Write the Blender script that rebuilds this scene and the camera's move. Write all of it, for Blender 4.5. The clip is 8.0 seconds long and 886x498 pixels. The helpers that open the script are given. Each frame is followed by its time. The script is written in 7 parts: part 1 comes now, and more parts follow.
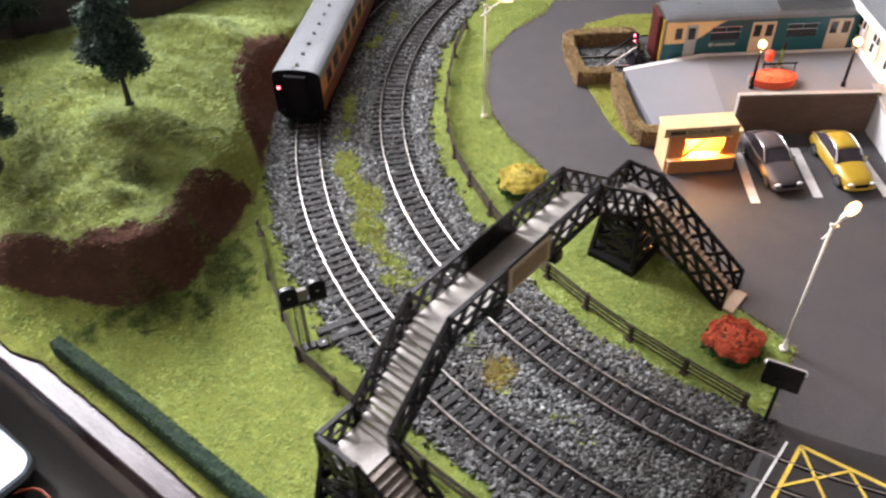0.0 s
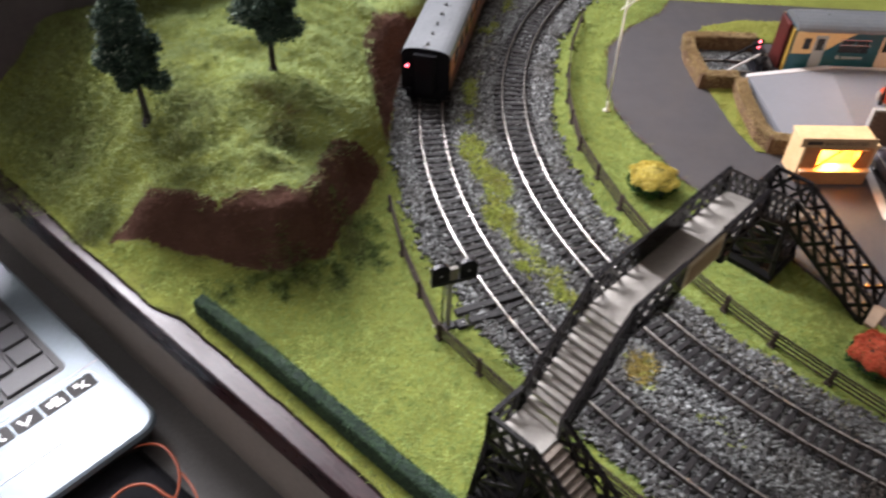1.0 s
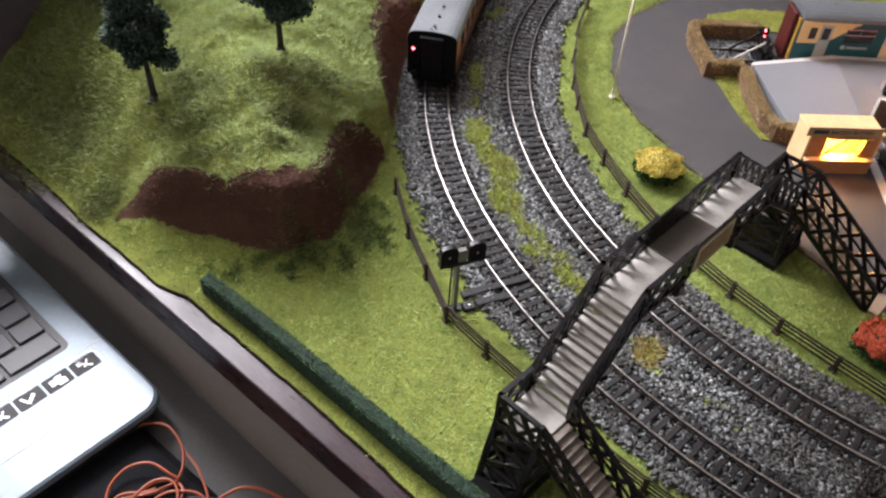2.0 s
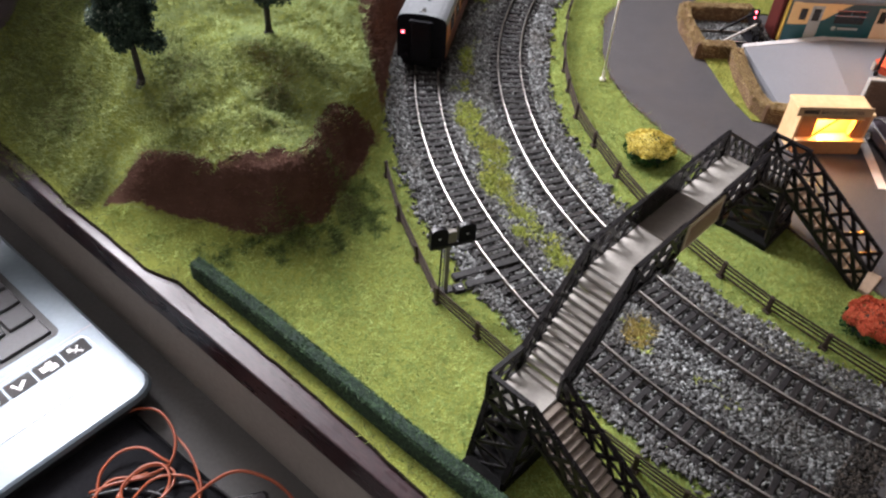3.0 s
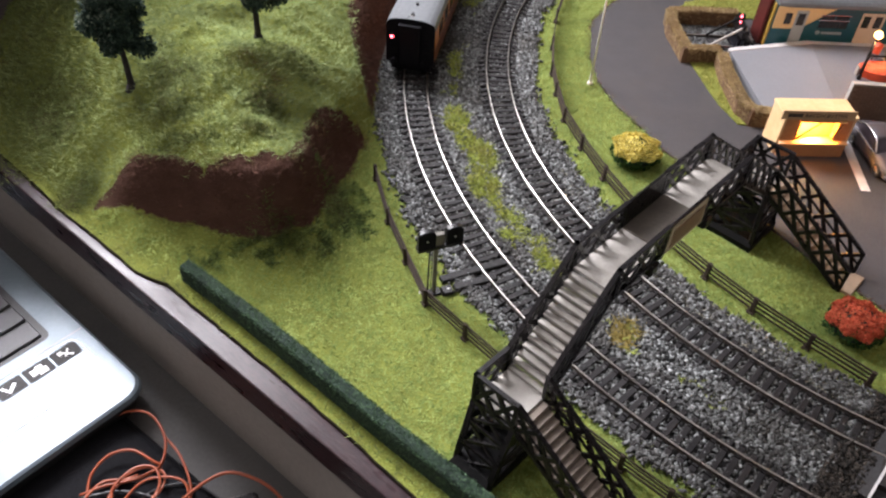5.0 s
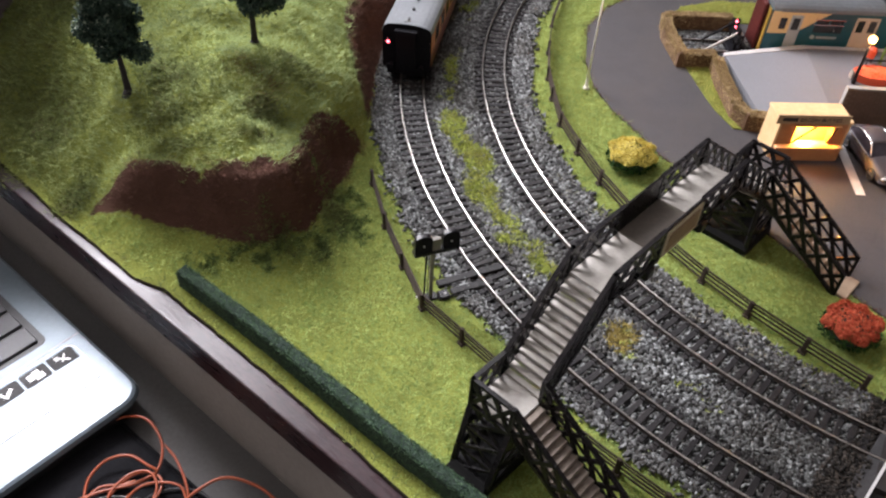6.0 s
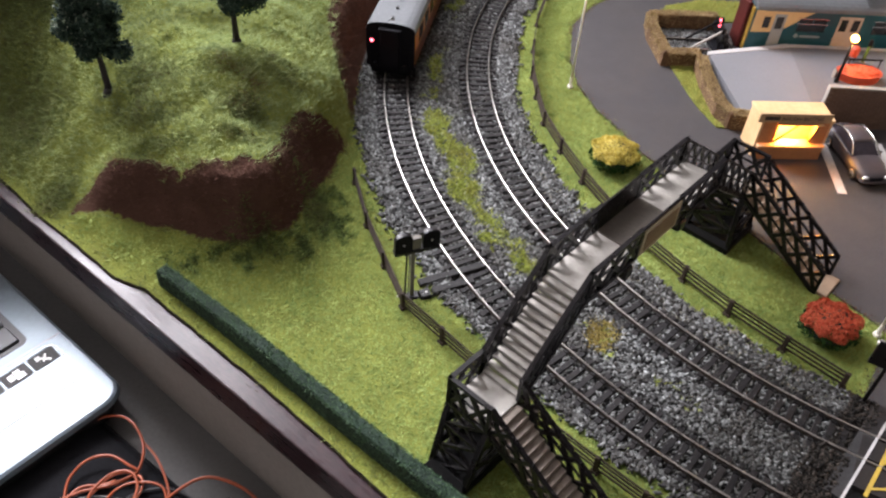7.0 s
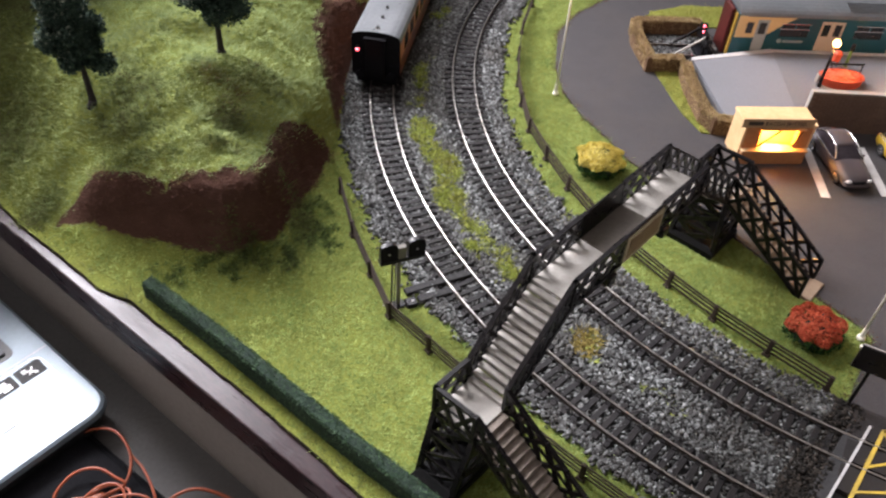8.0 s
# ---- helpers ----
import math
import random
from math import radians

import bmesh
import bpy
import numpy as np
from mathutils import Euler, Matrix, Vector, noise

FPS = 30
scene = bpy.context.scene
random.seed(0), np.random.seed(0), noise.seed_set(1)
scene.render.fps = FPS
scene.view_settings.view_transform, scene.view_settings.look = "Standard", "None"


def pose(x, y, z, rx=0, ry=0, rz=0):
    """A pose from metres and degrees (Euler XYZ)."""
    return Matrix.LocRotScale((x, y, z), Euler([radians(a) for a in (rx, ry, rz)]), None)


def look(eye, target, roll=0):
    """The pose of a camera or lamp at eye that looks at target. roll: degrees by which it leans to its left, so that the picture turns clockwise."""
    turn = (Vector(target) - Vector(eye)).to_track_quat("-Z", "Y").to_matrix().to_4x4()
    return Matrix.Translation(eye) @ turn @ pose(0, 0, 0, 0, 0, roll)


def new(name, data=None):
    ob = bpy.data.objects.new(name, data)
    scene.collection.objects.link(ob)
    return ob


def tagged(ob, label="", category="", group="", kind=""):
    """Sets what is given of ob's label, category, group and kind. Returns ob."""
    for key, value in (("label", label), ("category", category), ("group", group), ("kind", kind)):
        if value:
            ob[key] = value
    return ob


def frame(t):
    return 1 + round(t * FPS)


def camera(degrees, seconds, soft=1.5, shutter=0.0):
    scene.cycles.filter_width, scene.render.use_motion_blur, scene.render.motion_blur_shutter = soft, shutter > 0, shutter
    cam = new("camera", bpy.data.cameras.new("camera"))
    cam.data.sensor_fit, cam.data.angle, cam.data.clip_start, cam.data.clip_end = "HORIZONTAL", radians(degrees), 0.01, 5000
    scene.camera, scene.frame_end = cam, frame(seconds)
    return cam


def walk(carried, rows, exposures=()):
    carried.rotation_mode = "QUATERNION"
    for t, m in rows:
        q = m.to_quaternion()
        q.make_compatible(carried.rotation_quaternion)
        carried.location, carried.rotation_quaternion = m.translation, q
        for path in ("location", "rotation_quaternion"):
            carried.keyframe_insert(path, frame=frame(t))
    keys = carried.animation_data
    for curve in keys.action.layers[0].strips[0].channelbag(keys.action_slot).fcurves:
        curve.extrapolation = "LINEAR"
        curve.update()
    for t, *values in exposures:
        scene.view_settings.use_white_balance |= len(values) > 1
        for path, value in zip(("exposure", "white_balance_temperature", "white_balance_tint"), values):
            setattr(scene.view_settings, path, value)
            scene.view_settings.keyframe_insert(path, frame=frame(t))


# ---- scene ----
S = 1.087
cam = camera(57.0, 8.0, soft=2.3, shutter=0.8)
PATH = [
    (0, (0.00798, 0.02245, 0.38263), (-0.00975, 1.48966, -0.97641), -1.922),
    (0.5, (-0.03250, 0.01726, 0.38334), (-0.02341, 1.48370, -0.97661), 0.399),
    (1, (-0.07503, 0.01856, 0.37668), (-0.11767, 1.47467, -0.99370), 2.156),
    (1.5, (-0.08490, 0.01684, 0.37456), (-0.11527, 1.46673, -1.00272), 3.265),
    (3, (-0.08084, 0.01211, 0.36778), (-0.08923, 1.43826, -1.03437), 3.363),
    (3.5, (-0.07883, 0.01029, 0.36915), (-0.08022, 1.43804, -1.03139), 3.415),
    (4, (-0.07733, 0.00949, 0.36730), (-0.07747, 1.43869, -1.03177), 3.451),
    (4.5, (-0.07794, 0.00900, 0.36924), (-0.07432, 1.43838, -1.02963), 3.584),
    (6, (-0.07774, 0.00816, 0.37208), (-0.06208, 1.44720, -1.01678), 3.761),
    (6.5, (-0.07220, 0.01024, 0.37036), (-0.05516, 1.44744, -1.02038), 3.868),
    (7, (-0.06972, 0.00852, 0.37270), (-0.03951, 1.44554, -1.01800), 4.076),
    (7.5, (-0.06973, 0.00872, 0.37721), (-0.03363, 1.44667, -1.01239), 4.078),
    (8, (-0.06561, 0.00932, 0.37561), (-0.01803, 1.45454, -1.00608), 3.925),
]
walk(cam, [(t, look(eye, target, roll)) for t, eye, target, roll in PATH],
     exposures=[(0.0, 0.46), (0.5, 0.28), (1.0, 0.2), (1.5, 0.18), (3.0, 0.17), (8.0, 0.16)])

# ---- light: one large window behind the layout, the room's bounce, and the model's own lamps ----
world = bpy.data.worlds.new("world")
scene.world = world
world.use_nodes = True
sky = world.node_tree.nodes.new("ShaderNodeTexSky")
sky.sky_type, sky.sun_disc = "NISHITA", False
sky.sun_elevation, sky.sun_rotation = radians(35), radians(20)
world.node_tree.links.new(sky.outputs[0], world.node_tree.nodes["Background"].inputs[0])
world.node_tree.nodes["Background"].inputs[1].default_value = 0.06
scene.view_settings.exposure = 0.0

# Plan lengths are written in millimetres of the plan; U turns one into metres.
U = 0.001 * S


def area_lamp(name, m, sx, sy, watts, colour):
    data = bpy.data.lights.new(name, "AREA")
    data.shape, data.size, data.size_y, data.energy, data.color = "RECTANGLE", sx * U, sy * U, watts, colour
    ob = new(name, data)
    ob.matrix_world = m
    return ob


def bulb(name, x, y, z, watts, radius, colour=(1.0, 0.55, 0.2)):
    data = bpy.data.lights.new(name, "POINT")
    data.energy, data.shadow_soft_size, data.color = watts, radius * U, colour
    ob = new(name, data)
    ob.location = (x * U, y * U, z * U)
    return ob


# two windows lie in the leaning outer wall: a wide one to the west and a narrow one; y, z of the wall's foot and head
SLOPE_Y0, SLOPE_Z0, SLOPE_Y1, SLOPE_Z1 = 1230, 200, 930, 1580
SLOPE_LEN = math.hypot(SLOPE_Y1 - SLOPE_Y0, SLOPE_Z1 - SLOPE_Z0)
WIN_T0, WIN_T1 = 0.22, 0.78
WINDOWS = ((-1180, -430), (-310, 40))
PANE_POWER = (214.0, 34.0)


def slope(t, off=0.0):
    """A point (y, z) on the leaning wall, t from foot to head, off millimetres into the room."""
    dy, dz = SLOPE_Y1 - SLOPE_Y0, SLOPE_Z1 - SLOPE_Z0
    return (SLOPE_Y0 + dy * t - dz / SLOPE_LEN * off, SLOPE_Z0 + dz * t + dy / SLOPE_LEN * off)


for (x0, x1), power in zip(WINDOWS, PANE_POWER):
    wy, wz = slope((WIN_T0 + WIN_T1) / 2, -40)
    iy, iz = slope((WIN_T0 + WIN_T1) / 2, 100)
    sx, sy = x1 - x0 - 60, (WIN_T1 - WIN_T0) * SLOPE_LEN - 60
    area_lamp("window_light", look(((x0 + x1) / 2 * U, wy * U, wz * U), ((x0 + x1) / 2 * U, iy * U, iz * U)), sx, sy, power * sx * sy / 1e6, (1.01, 0.978, 1.045))
WARM = (1.0, 0.42, 0.13)

# ---- materials ----


def material(name, c1, c2=None, c3=None, scale=400.0, big=40.0, rough=0.8, metal=0.0, bump=0.0, bump_scale=None, island=False,
             vary=0.0, coat=0.0, rough_vary=0.0, stain=0.5, spec=0.5, skew=1.0, grain=None):
    """Two scales of colour variation (fine grain c1 to c2, large stains towards c3), relief and gloss; grain: degrees and length of a wood grain."""
    m = bpy.data.materials.new(name)
    m.use_nodes = True
    nt = m.node_tree
    n, link = nt.nodes, nt.links
    bsdf = n["Principled BSDF"]
    c2 = c2 or tuple(min(1, c * 1.25) for c in c1)
    c3 = c3 or tuple(c * 0.6 for c in c1)
    geo = n.new("ShaderNodeNewGeometry")
    where = geo.outputs["Position"]
    if grain:
        turn = n.new("ShaderNodeMapping")
        turn.vector_type = "TEXTURE"
        turn.inputs["Rotation"].default_value = (0, 0, radians(grain[0]))
        turn.inputs["Scale"].default_value = (grain[1], 1, 1)
        link.new(where, turn.inputs["Vector"])
        where = turn.outputs[0]

    def noise_node(sc, detail=4.0):
        t = n.new("ShaderNodeTexNoise")
        t.inputs["Scale"].default_value, t.inputs["Detail"].default_value = sc, detail
        link.new(where, t.inputs["Vector"])
        return t.outputs[0]

    def mixed(fac, a, b):
        x = n.new("ShaderNodeMix")
        x.data_type = "RGBA"
        for sock, val in ((x.inputs[0], fac), (x.inputs[6], a), (x.inputs[7], b)):
            if isinstance(val, (tuple, float)):
                sock.default_value = (*val, 1) if isinstance(val, tuple) else val
            else:
                link.new(val, sock)
        return x.outputs[2]

    def ramp(val, lo, hi):
        x = n.new("ShaderNodeMapRange")
        x.inputs[1].default_value, x.inputs[2].default_value = lo, hi
        link.new(val, x.inputs[0])
        return x.outputs[0]

    fine = noise_node(scale)
    if island:
        pw = n.new("ShaderNodeMath")
        pw.operation = "POWER"
        pw.inputs[1].default_value = skew
        link.new(geo.outputs["Random Per Island"], pw.inputs[0])
        col = mixed(pw.outputs[0], c1, c2)
        col = mixed(ramp(fine, 0.45, 0.75), col, tuple(0.8 * a + 0.2 * b for a, b in zip(c1, c3)))
    else:
        col = mixed(ramp(fine, 0.3, 0.7), c1, c2)
    if vary:
        info = n.new("ShaderNodeObjectInfo")
        mul = n.new("ShaderNodeMath")
        mul.operation = "MULTIPLY"
        mul.inputs[1].default_value = vary
        link.new(info.outputs["Random"], mul.inputs[0])
        col = mixed(mul.outputs[0], col, c3)
    large = ramp(noise_node(big, 5.0), 0.42, 0.72)
    mul = n.new("ShaderNodeMath")
    mul.operation = "MULTIPLY"
    mul.inputs[1].default_value = stain
    link.new(large, mul.inputs[0])
    col = mixed(mul.outputs[0], col, c3)
    link.new(col, bsdf.inputs["Base Color"])
    bsdf.inputs["Roughness"].default_value, bsdf.inputs["Metallic"].default_value = rough, metal
    bsdf.inputs["Specular IOR Level"].default_value = spec
    if rough_vary:
        r = n.new("ShaderNodeMapRange")
        r.inputs[3].default_value, r.inputs[4].default_value = max(0.02, rough - rough_vary), min(1, rough + rough_vary)
        link.new(noise_node(big * 3), r.inputs[0])
        link.new(r.outputs[0], bsdf.inputs["Roughness"])
    if coat:
        bsdf.inputs["Coat Weight"].default_value, bsdf.inputs["Coat Roughness"].default_value = coat, 0.12
    if bump:
        b = n.new("ShaderNodeBump")
        b.inputs["Strength"].default_value, b.inputs["Distance"].default_value = 1.0, bump * U
        link.new(noise_node(bump_scale or scale), b.inputs["Height"])
        link.new(b.outputs[0], bsdf.inputs["Normal"])
    return m


def glow(name, colour, strength):
    m = bpy.data.materials.new(name)
    m.use_nodes = True
    bsdf = m.node_tree.nodes["Principled BSDF"]
    bsdf.inputs["Base Color"].default_value = (*colour, 1)
    bsdf.inputs["Emission Color"].default_value = (*colour, 1)
    bsdf.inputs["Emission Strength"].default_value = strength
    return m


GRASS_SOIL = material("grass_soil", (0.13, 0.155, 0.028), (0.23, 0.25, 0.06), (0.09, 0.09, 0.022), scale=900, big=45, rough=0.95, bump=0.6, spec=0.1)
GROUND = material("layout_ground", (0.13, 0.155, 0.028), (0.23, 0.25, 0.06), (0.09, 0.09, 0.022), scale=900, big=45, rough=0.95, bump=0.6, spec=0.1)


def add_earth(m, share, c1, c2):
    """Brown earth shows where the mesh's own share of bare earth is over a half, with a ragged edge."""
    n, link = m.node_tree.nodes, m.node_tree.links
    bsdf = n["Principled BSDF"]
    attr, rag, soil, total, cut, tone, out = [n.new("ShaderNode" + k) for k in ("Attribute", "TexNoise", "TexNoise", "Math", "MapRange", "Mix", "Mix")]
    geo = n.new("ShaderNodeNewGeometry")
    attr.attribute_name = share
    rag.inputs["Scale"].default_value, soil.inputs["Scale"].default_value = 260.0, 90.0
    for t in (rag, soil):
        t.inputs["Detail"].default_value = 5.0
        link.new(geo.outputs["Position"], t.inputs["Vector"])
    total.operation = "ADD"
    link.new(attr.outputs["Fac"], total.inputs[0])
    link.new(rag.outputs[0], total.inputs[1])
    cut.inputs[1].default_value, cut.inputs[2].default_value = 0.85, 1.1
    link.new(total.outputs[0], cut.inputs[0])
    tone.data_type = out.data_type = "RGBA"
    link.new(soil.outputs[0], tone.inputs[0])
    tone.inputs[6].default_value, tone.inputs[7].default_value = (*c1, 1), (*c2, 1)
    old = bsdf.inputs["Base Color"].links[0].from_socket
    link.new(cut.outputs[0], out.inputs[0])
    link.new(old, out.inputs[6])
    link.new(tone.outputs[2], out.inputs[7])
    link.new(out.outputs[2], bsdf.inputs["Base Color"])


add_earth(GROUND, "bare_earth", (0.046, 0.023, 0.017), (0.088, 0.046, 0.033))
GRASS = material("grass_fibre", (0.128, 0.195, 0.05), (0.445, 0.54, 0.175), (0.095, 0.145, 0.04), scale=170, big=24, rough=0.85, island=True, spec=0.15, stain=0.75)
HILL_GRASS = material("hill_grass_fibre", (0.165, 0.22, 0.075), (0.39, 0.475, 0.195), (0.08, 0.105, 0.045), scale=120, big=22, rough=0.85, island=True, spec=0.15, stain=0.9)
MOSS = material("moss_turf", (0.14, 0.18, 0.03), (0.40, 0.46, 0.11), (0.20, 0.155, 0.05), scale=500, big=70, rough=0.95, island=True, spec=0.1)
MOSS_YELLOW = material("yellow_green_turf", (0.26, 0.26, 0.055), (0.50, 0.48, 0.14), (0.22, 0.18, 0.05), scale=500, big=70, rough=0.95, island=True, spec=0.1)
MOSS_DRY = material("dry_moss", (0.16, 0.12, 0.038), (0.36, 0.28, 0.09), (0.13, 0.14, 0.035), scale=500, big=70, rough=0.95, island=True, spec=0.1)
SCRUB_GREEN = material("dark_green_scrub", (0.045, 0.07, 0.022), (0.15, 0.20, 0.06), (0.05, 0.07, 0.028), scale=500, big=60, rough=0.95, island=True, spec=0.1)
SCRUB_SHADE = material("dark_scrub_shade", (0.062, 0.080, 0.028), (0.17, 0.195, 0.06), (0.085, 0.072, 0.035), scale=500, big=60, rough=0.95, island=True, spec=0.1)
DRY_FLOCK = material("dry_brown_flock", (0.075, 0.052, 0.028), (0.25, 0.175, 0.075), (0.05, 0.04, 0.02), scale=500, big=60, rough=0.95, island=True, spec=0.08, skew=1.4)
EARTH_FIBRE = material("brown_earth_flock", (0.062, 0.032, 0.024), (0.165, 0.088, 0.064), (0.045, 0.024, 0.018), scale=500, big=60, rough=0.95, island=True, spec=0.05)
BALLAST = material("ballast_stone", (0.020, 0.019, 0.019), (0.345, 0.365, 0.36), (0.044, 0.039, 0.032), scale=900, big=24, rough=0.7, island=True, bump=0.12, stain=0.62, skew=2.4, spec=0.35)
CINDER = material("dark_cinder", (0.010, 0.009, 0.008), (0.075, 0.062, 0.05), (0.012, 0.010, 0.009), scale=900, big=60, rough=0.85, island=True, bump=0.12, skew=2.2, spec=0.2)
PALE_GRIT = material("pale_grit", (0.10, 0.095, 0.075), (0.38, 0.36, 0.29), (0.12, 0.11, 0.07), scale=900, big=60, rough=0.9, island=True, spec=0.2)
BALLAST_BED = material("ballast_bed", (0.022, 0.023, 0.025), (0.05, 0.052, 0.055), (0.016, 0.016, 0.016), scale=900, big=30, rough=0.9, bump=0.5)
SLEEPER = material("sleeper_plastic", (0.0065, 0.006, 0.007), (0.013, 0.012, 0.0125), (0.024, 0.020, 0.019), scale=700, big=90, rough=0.6, bump=0.12, vary=0.35, spec=0.25)
RAIL_TOP = material("rail_steel", (0.50, 0.48, 0.45), (0.62, 0.60, 0.56), (0.30, 0.27, 0.24), scale=600, big=60, rough=0.30, metal=1.0, rough_vary=0.08)
RAIL_SIDE = material("rail_rust", (0.028, 0.021, 0.018), (0.05, 0.037, 0.03), (0.02, 0.016, 0.016), scale=900, big=80, rough=0.6, spec=0.3)
ASPHALT = material("asphalt", (0.030, 0.027, 0.029), (0.046, 0.042, 0.043), (0.052, 0.044, 0.040), scale=1100, big=22, rough=0.75, bump=0.12, rough_vary=0.1)
CROSSING = material("dark_crossing_board", (0.018, 0.016, 0.016), (0.028, 0.025, 0.025), (0.034, 0.027, 0.022), scale=900, big=40, rough=0.75, bump=0.1, spec=0.2)
DECK_SHADE = material("shaded_deck", (0.10, 0.085, 0.07), (0.135, 0.115, 0.095), (0.07, 0.06, 0.05), scale=500, big=90, rough=0.55, bump=0.08)
WHITE_PAINT = material("white_road_paint", (0.48, 0.47, 0.465), (0.60, 0.59, 0.58), (0.30, 0.285, 0.28), scale=900, big=120, rough=0.7)
YELLOW_PAINT = material("yellow_road_paint", (0.52, 0.36, 0.04), (0.60, 0.43, 0.07), (0.32, 0.22, 0.06), scale=900, big=140, rough=0.7)
BLACK_BASE = material("black_cast_base", (0.003, 0.003, 0.0032), (0.005, 0.005, 0.0052), (0.008, 0.007, 0.006), scale=800, big=70, rough=0.55, bump=0.2, spec=0.1)
BLACK = material("black_plastic", (0.0045, 0.004, 0.0045), (0.008, 0.007, 0.008), (0.012, 0.010, 0.010), scale=800, big=70, rough=0.30, bump=0.10, rough_vary=0.12, spec=0.22)
STEP_GREY = material("grey_painted_steps", (0.345, 0.325, 0.295), (0.41, 0.39, 0.355), (0.26, 0.24, 0.215), scale=500, big=120, rough=0.40, bump=0.10)
STEP_TAN = material("brown_painted_steps", (0.165, 0.132, 0.105), (0.225, 0.185, 0.15), (0.12, 0.095, 0.078), scale=500, big=120, rough=0.55, bump=0.08)
STEP_SAND = material("sand_painted_steps", (0.29, 0.21, 0.145), (0.37, 0.275, 0.19), (0.2, 0.15, 0.11), scale=500, big=120, rough=0.6, bump=0.08)
LAWN_TUFT = material("green_lawn_tuft", (0.10, 0.165, 0.04), (0.23, 0.32, 0.085), (0.08, 0.12, 0.03), scale=250, big=30, rough=0.85, island=True, spec=0.15)
SIGN_CREAM = material("faded_cream_sign", (0.42, 0.36, 0.24), (0.50, 0.44, 0.32), (0.30, 0.24, 0.15), scale=500, big=150, rough=0.6)
SIGN_BROWN = material("brown_sign", (0.20, 0.135, 0.07), (0.25, 0.17, 0.09), (0.14, 0.09, 0.05), scale=500, big=150, rough=0.6)
FENCE = material("dark_brown_fence", (0.022, 0.016, 0.012), (0.042, 0.030, 0.022), (0.055, 0.040, 0.030), scale=900, big=120, rough=0.75, spec=0.2)
LAMP_WHITE = material("cream_lamp_post", (0.72, 0.69, 0.60), (0.80, 0.77, 0.68), (0.55, 0.50, 0.40), scale=900, big=150, rough=0.4)
HEDGE_GREEN = material("hedge_green", (0.012, 0.040, 0.018), (0.11, 0.20, 0.085), (0.010, 0.028, 0.016), scale=700, big=90, rough=0.7, island=True, spec=0.4, skew=1.6)
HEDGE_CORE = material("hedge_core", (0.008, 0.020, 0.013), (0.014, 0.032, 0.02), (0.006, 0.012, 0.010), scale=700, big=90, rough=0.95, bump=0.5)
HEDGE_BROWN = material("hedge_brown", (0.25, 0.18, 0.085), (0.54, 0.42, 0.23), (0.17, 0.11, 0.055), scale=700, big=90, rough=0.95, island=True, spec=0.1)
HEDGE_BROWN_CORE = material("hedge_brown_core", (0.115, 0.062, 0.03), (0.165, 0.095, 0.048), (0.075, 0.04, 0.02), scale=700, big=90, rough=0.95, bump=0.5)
LEAF_YELLOW = material("yellow_foliage", (0.46, 0.36, 0.05), (0.84, 0.73, 0.24), (0.36, 0.25, 0.04), scale=700, big=120, rough=0.9, island=True, spec=0.15)
LEAF_GREEN = material("green_foliage", (0.02, 0.055, 0.014), (0.06, 0.12, 0.03), (0.012, 0.03, 0.010), scale=700, big=120, rough=0.9, island=True, spec=0.15)
LEAF_RED = material("red_foliage", (0.38, 0.055, 0.027), (0.66, 0.17, 0.085), (0.26, 0.035, 0.02), scale=700, big=120, rough=0.9, island=True, spec=0.15)
TREE_LEAF = material("tree_foliage", (0.016, 0.034, 0.026), (0.075, 0.115, 0.08), (0.012, 0.024, 0.020), scale=400, big=60, rough=0.85, island=True, spec=0.2, skew=1.3)
TREE_LIT_TIP = material("lit_tree_tips", (0.16, 0.20, 0.15), (0.34, 0.38, 0.30), (0.08, 0.11, 0.08), scale=400, big=60, rough=0.85, island=True, spec=0.2)
BARK = material("dark_bark", (0.014, 0.012, 0.012), (0.03, 0.025, 0.022), (0.010, 0.009, 0.009), scale=500, big=80, rough=0.9, bump=0.3)
TRIM_WOOD = material("stained_hardwood_trim", (0.015, 0.007, 0.009), (0.032, 0.015, 0.016), (0.010, 0.005, 0.007), scale=700, big=60, rough=0.30, bump=0.13, bump_scale=700, rough_vary=0.12, spec=0.20, grain=(-38.36, 4))
EDGE_SHADOW = material("dark_edge_shadow", (0.008, 0.007, 0.005), (0.018, 0.015, 0.010), (0.03, 0.022, 0.012), scale=500, big=80, rough=0.95, bump=0.5, spec=0.1)
APRON = material("worn_grey_apron", (0.024, 0.023, 0.024), (0.04, 0.039, 0.04), (0.016, 0.016, 0.016), scale=700, big=70, rough=0.7, bump=0.08)
SIDE_BOARD = material("grey_painted_board", (0.215, 0.193, 0.178), (0.25, 0.227, 0.208), (0.175, 0.157, 0.145), scale=300, big=12, rough=0.75, bump=0.05, spec=0.3)
DESK = material("grey_desk", (0.075, 0.072, 0.07), (0.095, 0.092, 0.09), (0.058, 0.056, 0.055), scale=400, big=14, rough=0.65, bump=0.04, spec=0.3)
DARK_CLOTH = material("black_cloth", (0.007, 0.007, 0.008), (0.012, 0.012, 0.014), (0.005, 0.005, 0.006), scale=500, big=30, rough=0.9, bump=0.3, spec=0.08)
SILVER = material("silver_laptop_plastic", (0.125, 0.158, 0.183), (0.142, 0.176, 0.205), (0.108, 0.14, 0.165), scale=300, big=10, rough=0.33, metal=0.2, spec=0.36)
KEY = material("grey_key", (0.040, 0.040, 0.045), (0.052, 0.052, 0.058), (0.034, 0.034, 0.04), scale=600, big=60, rough=0.42, spec=0.45)
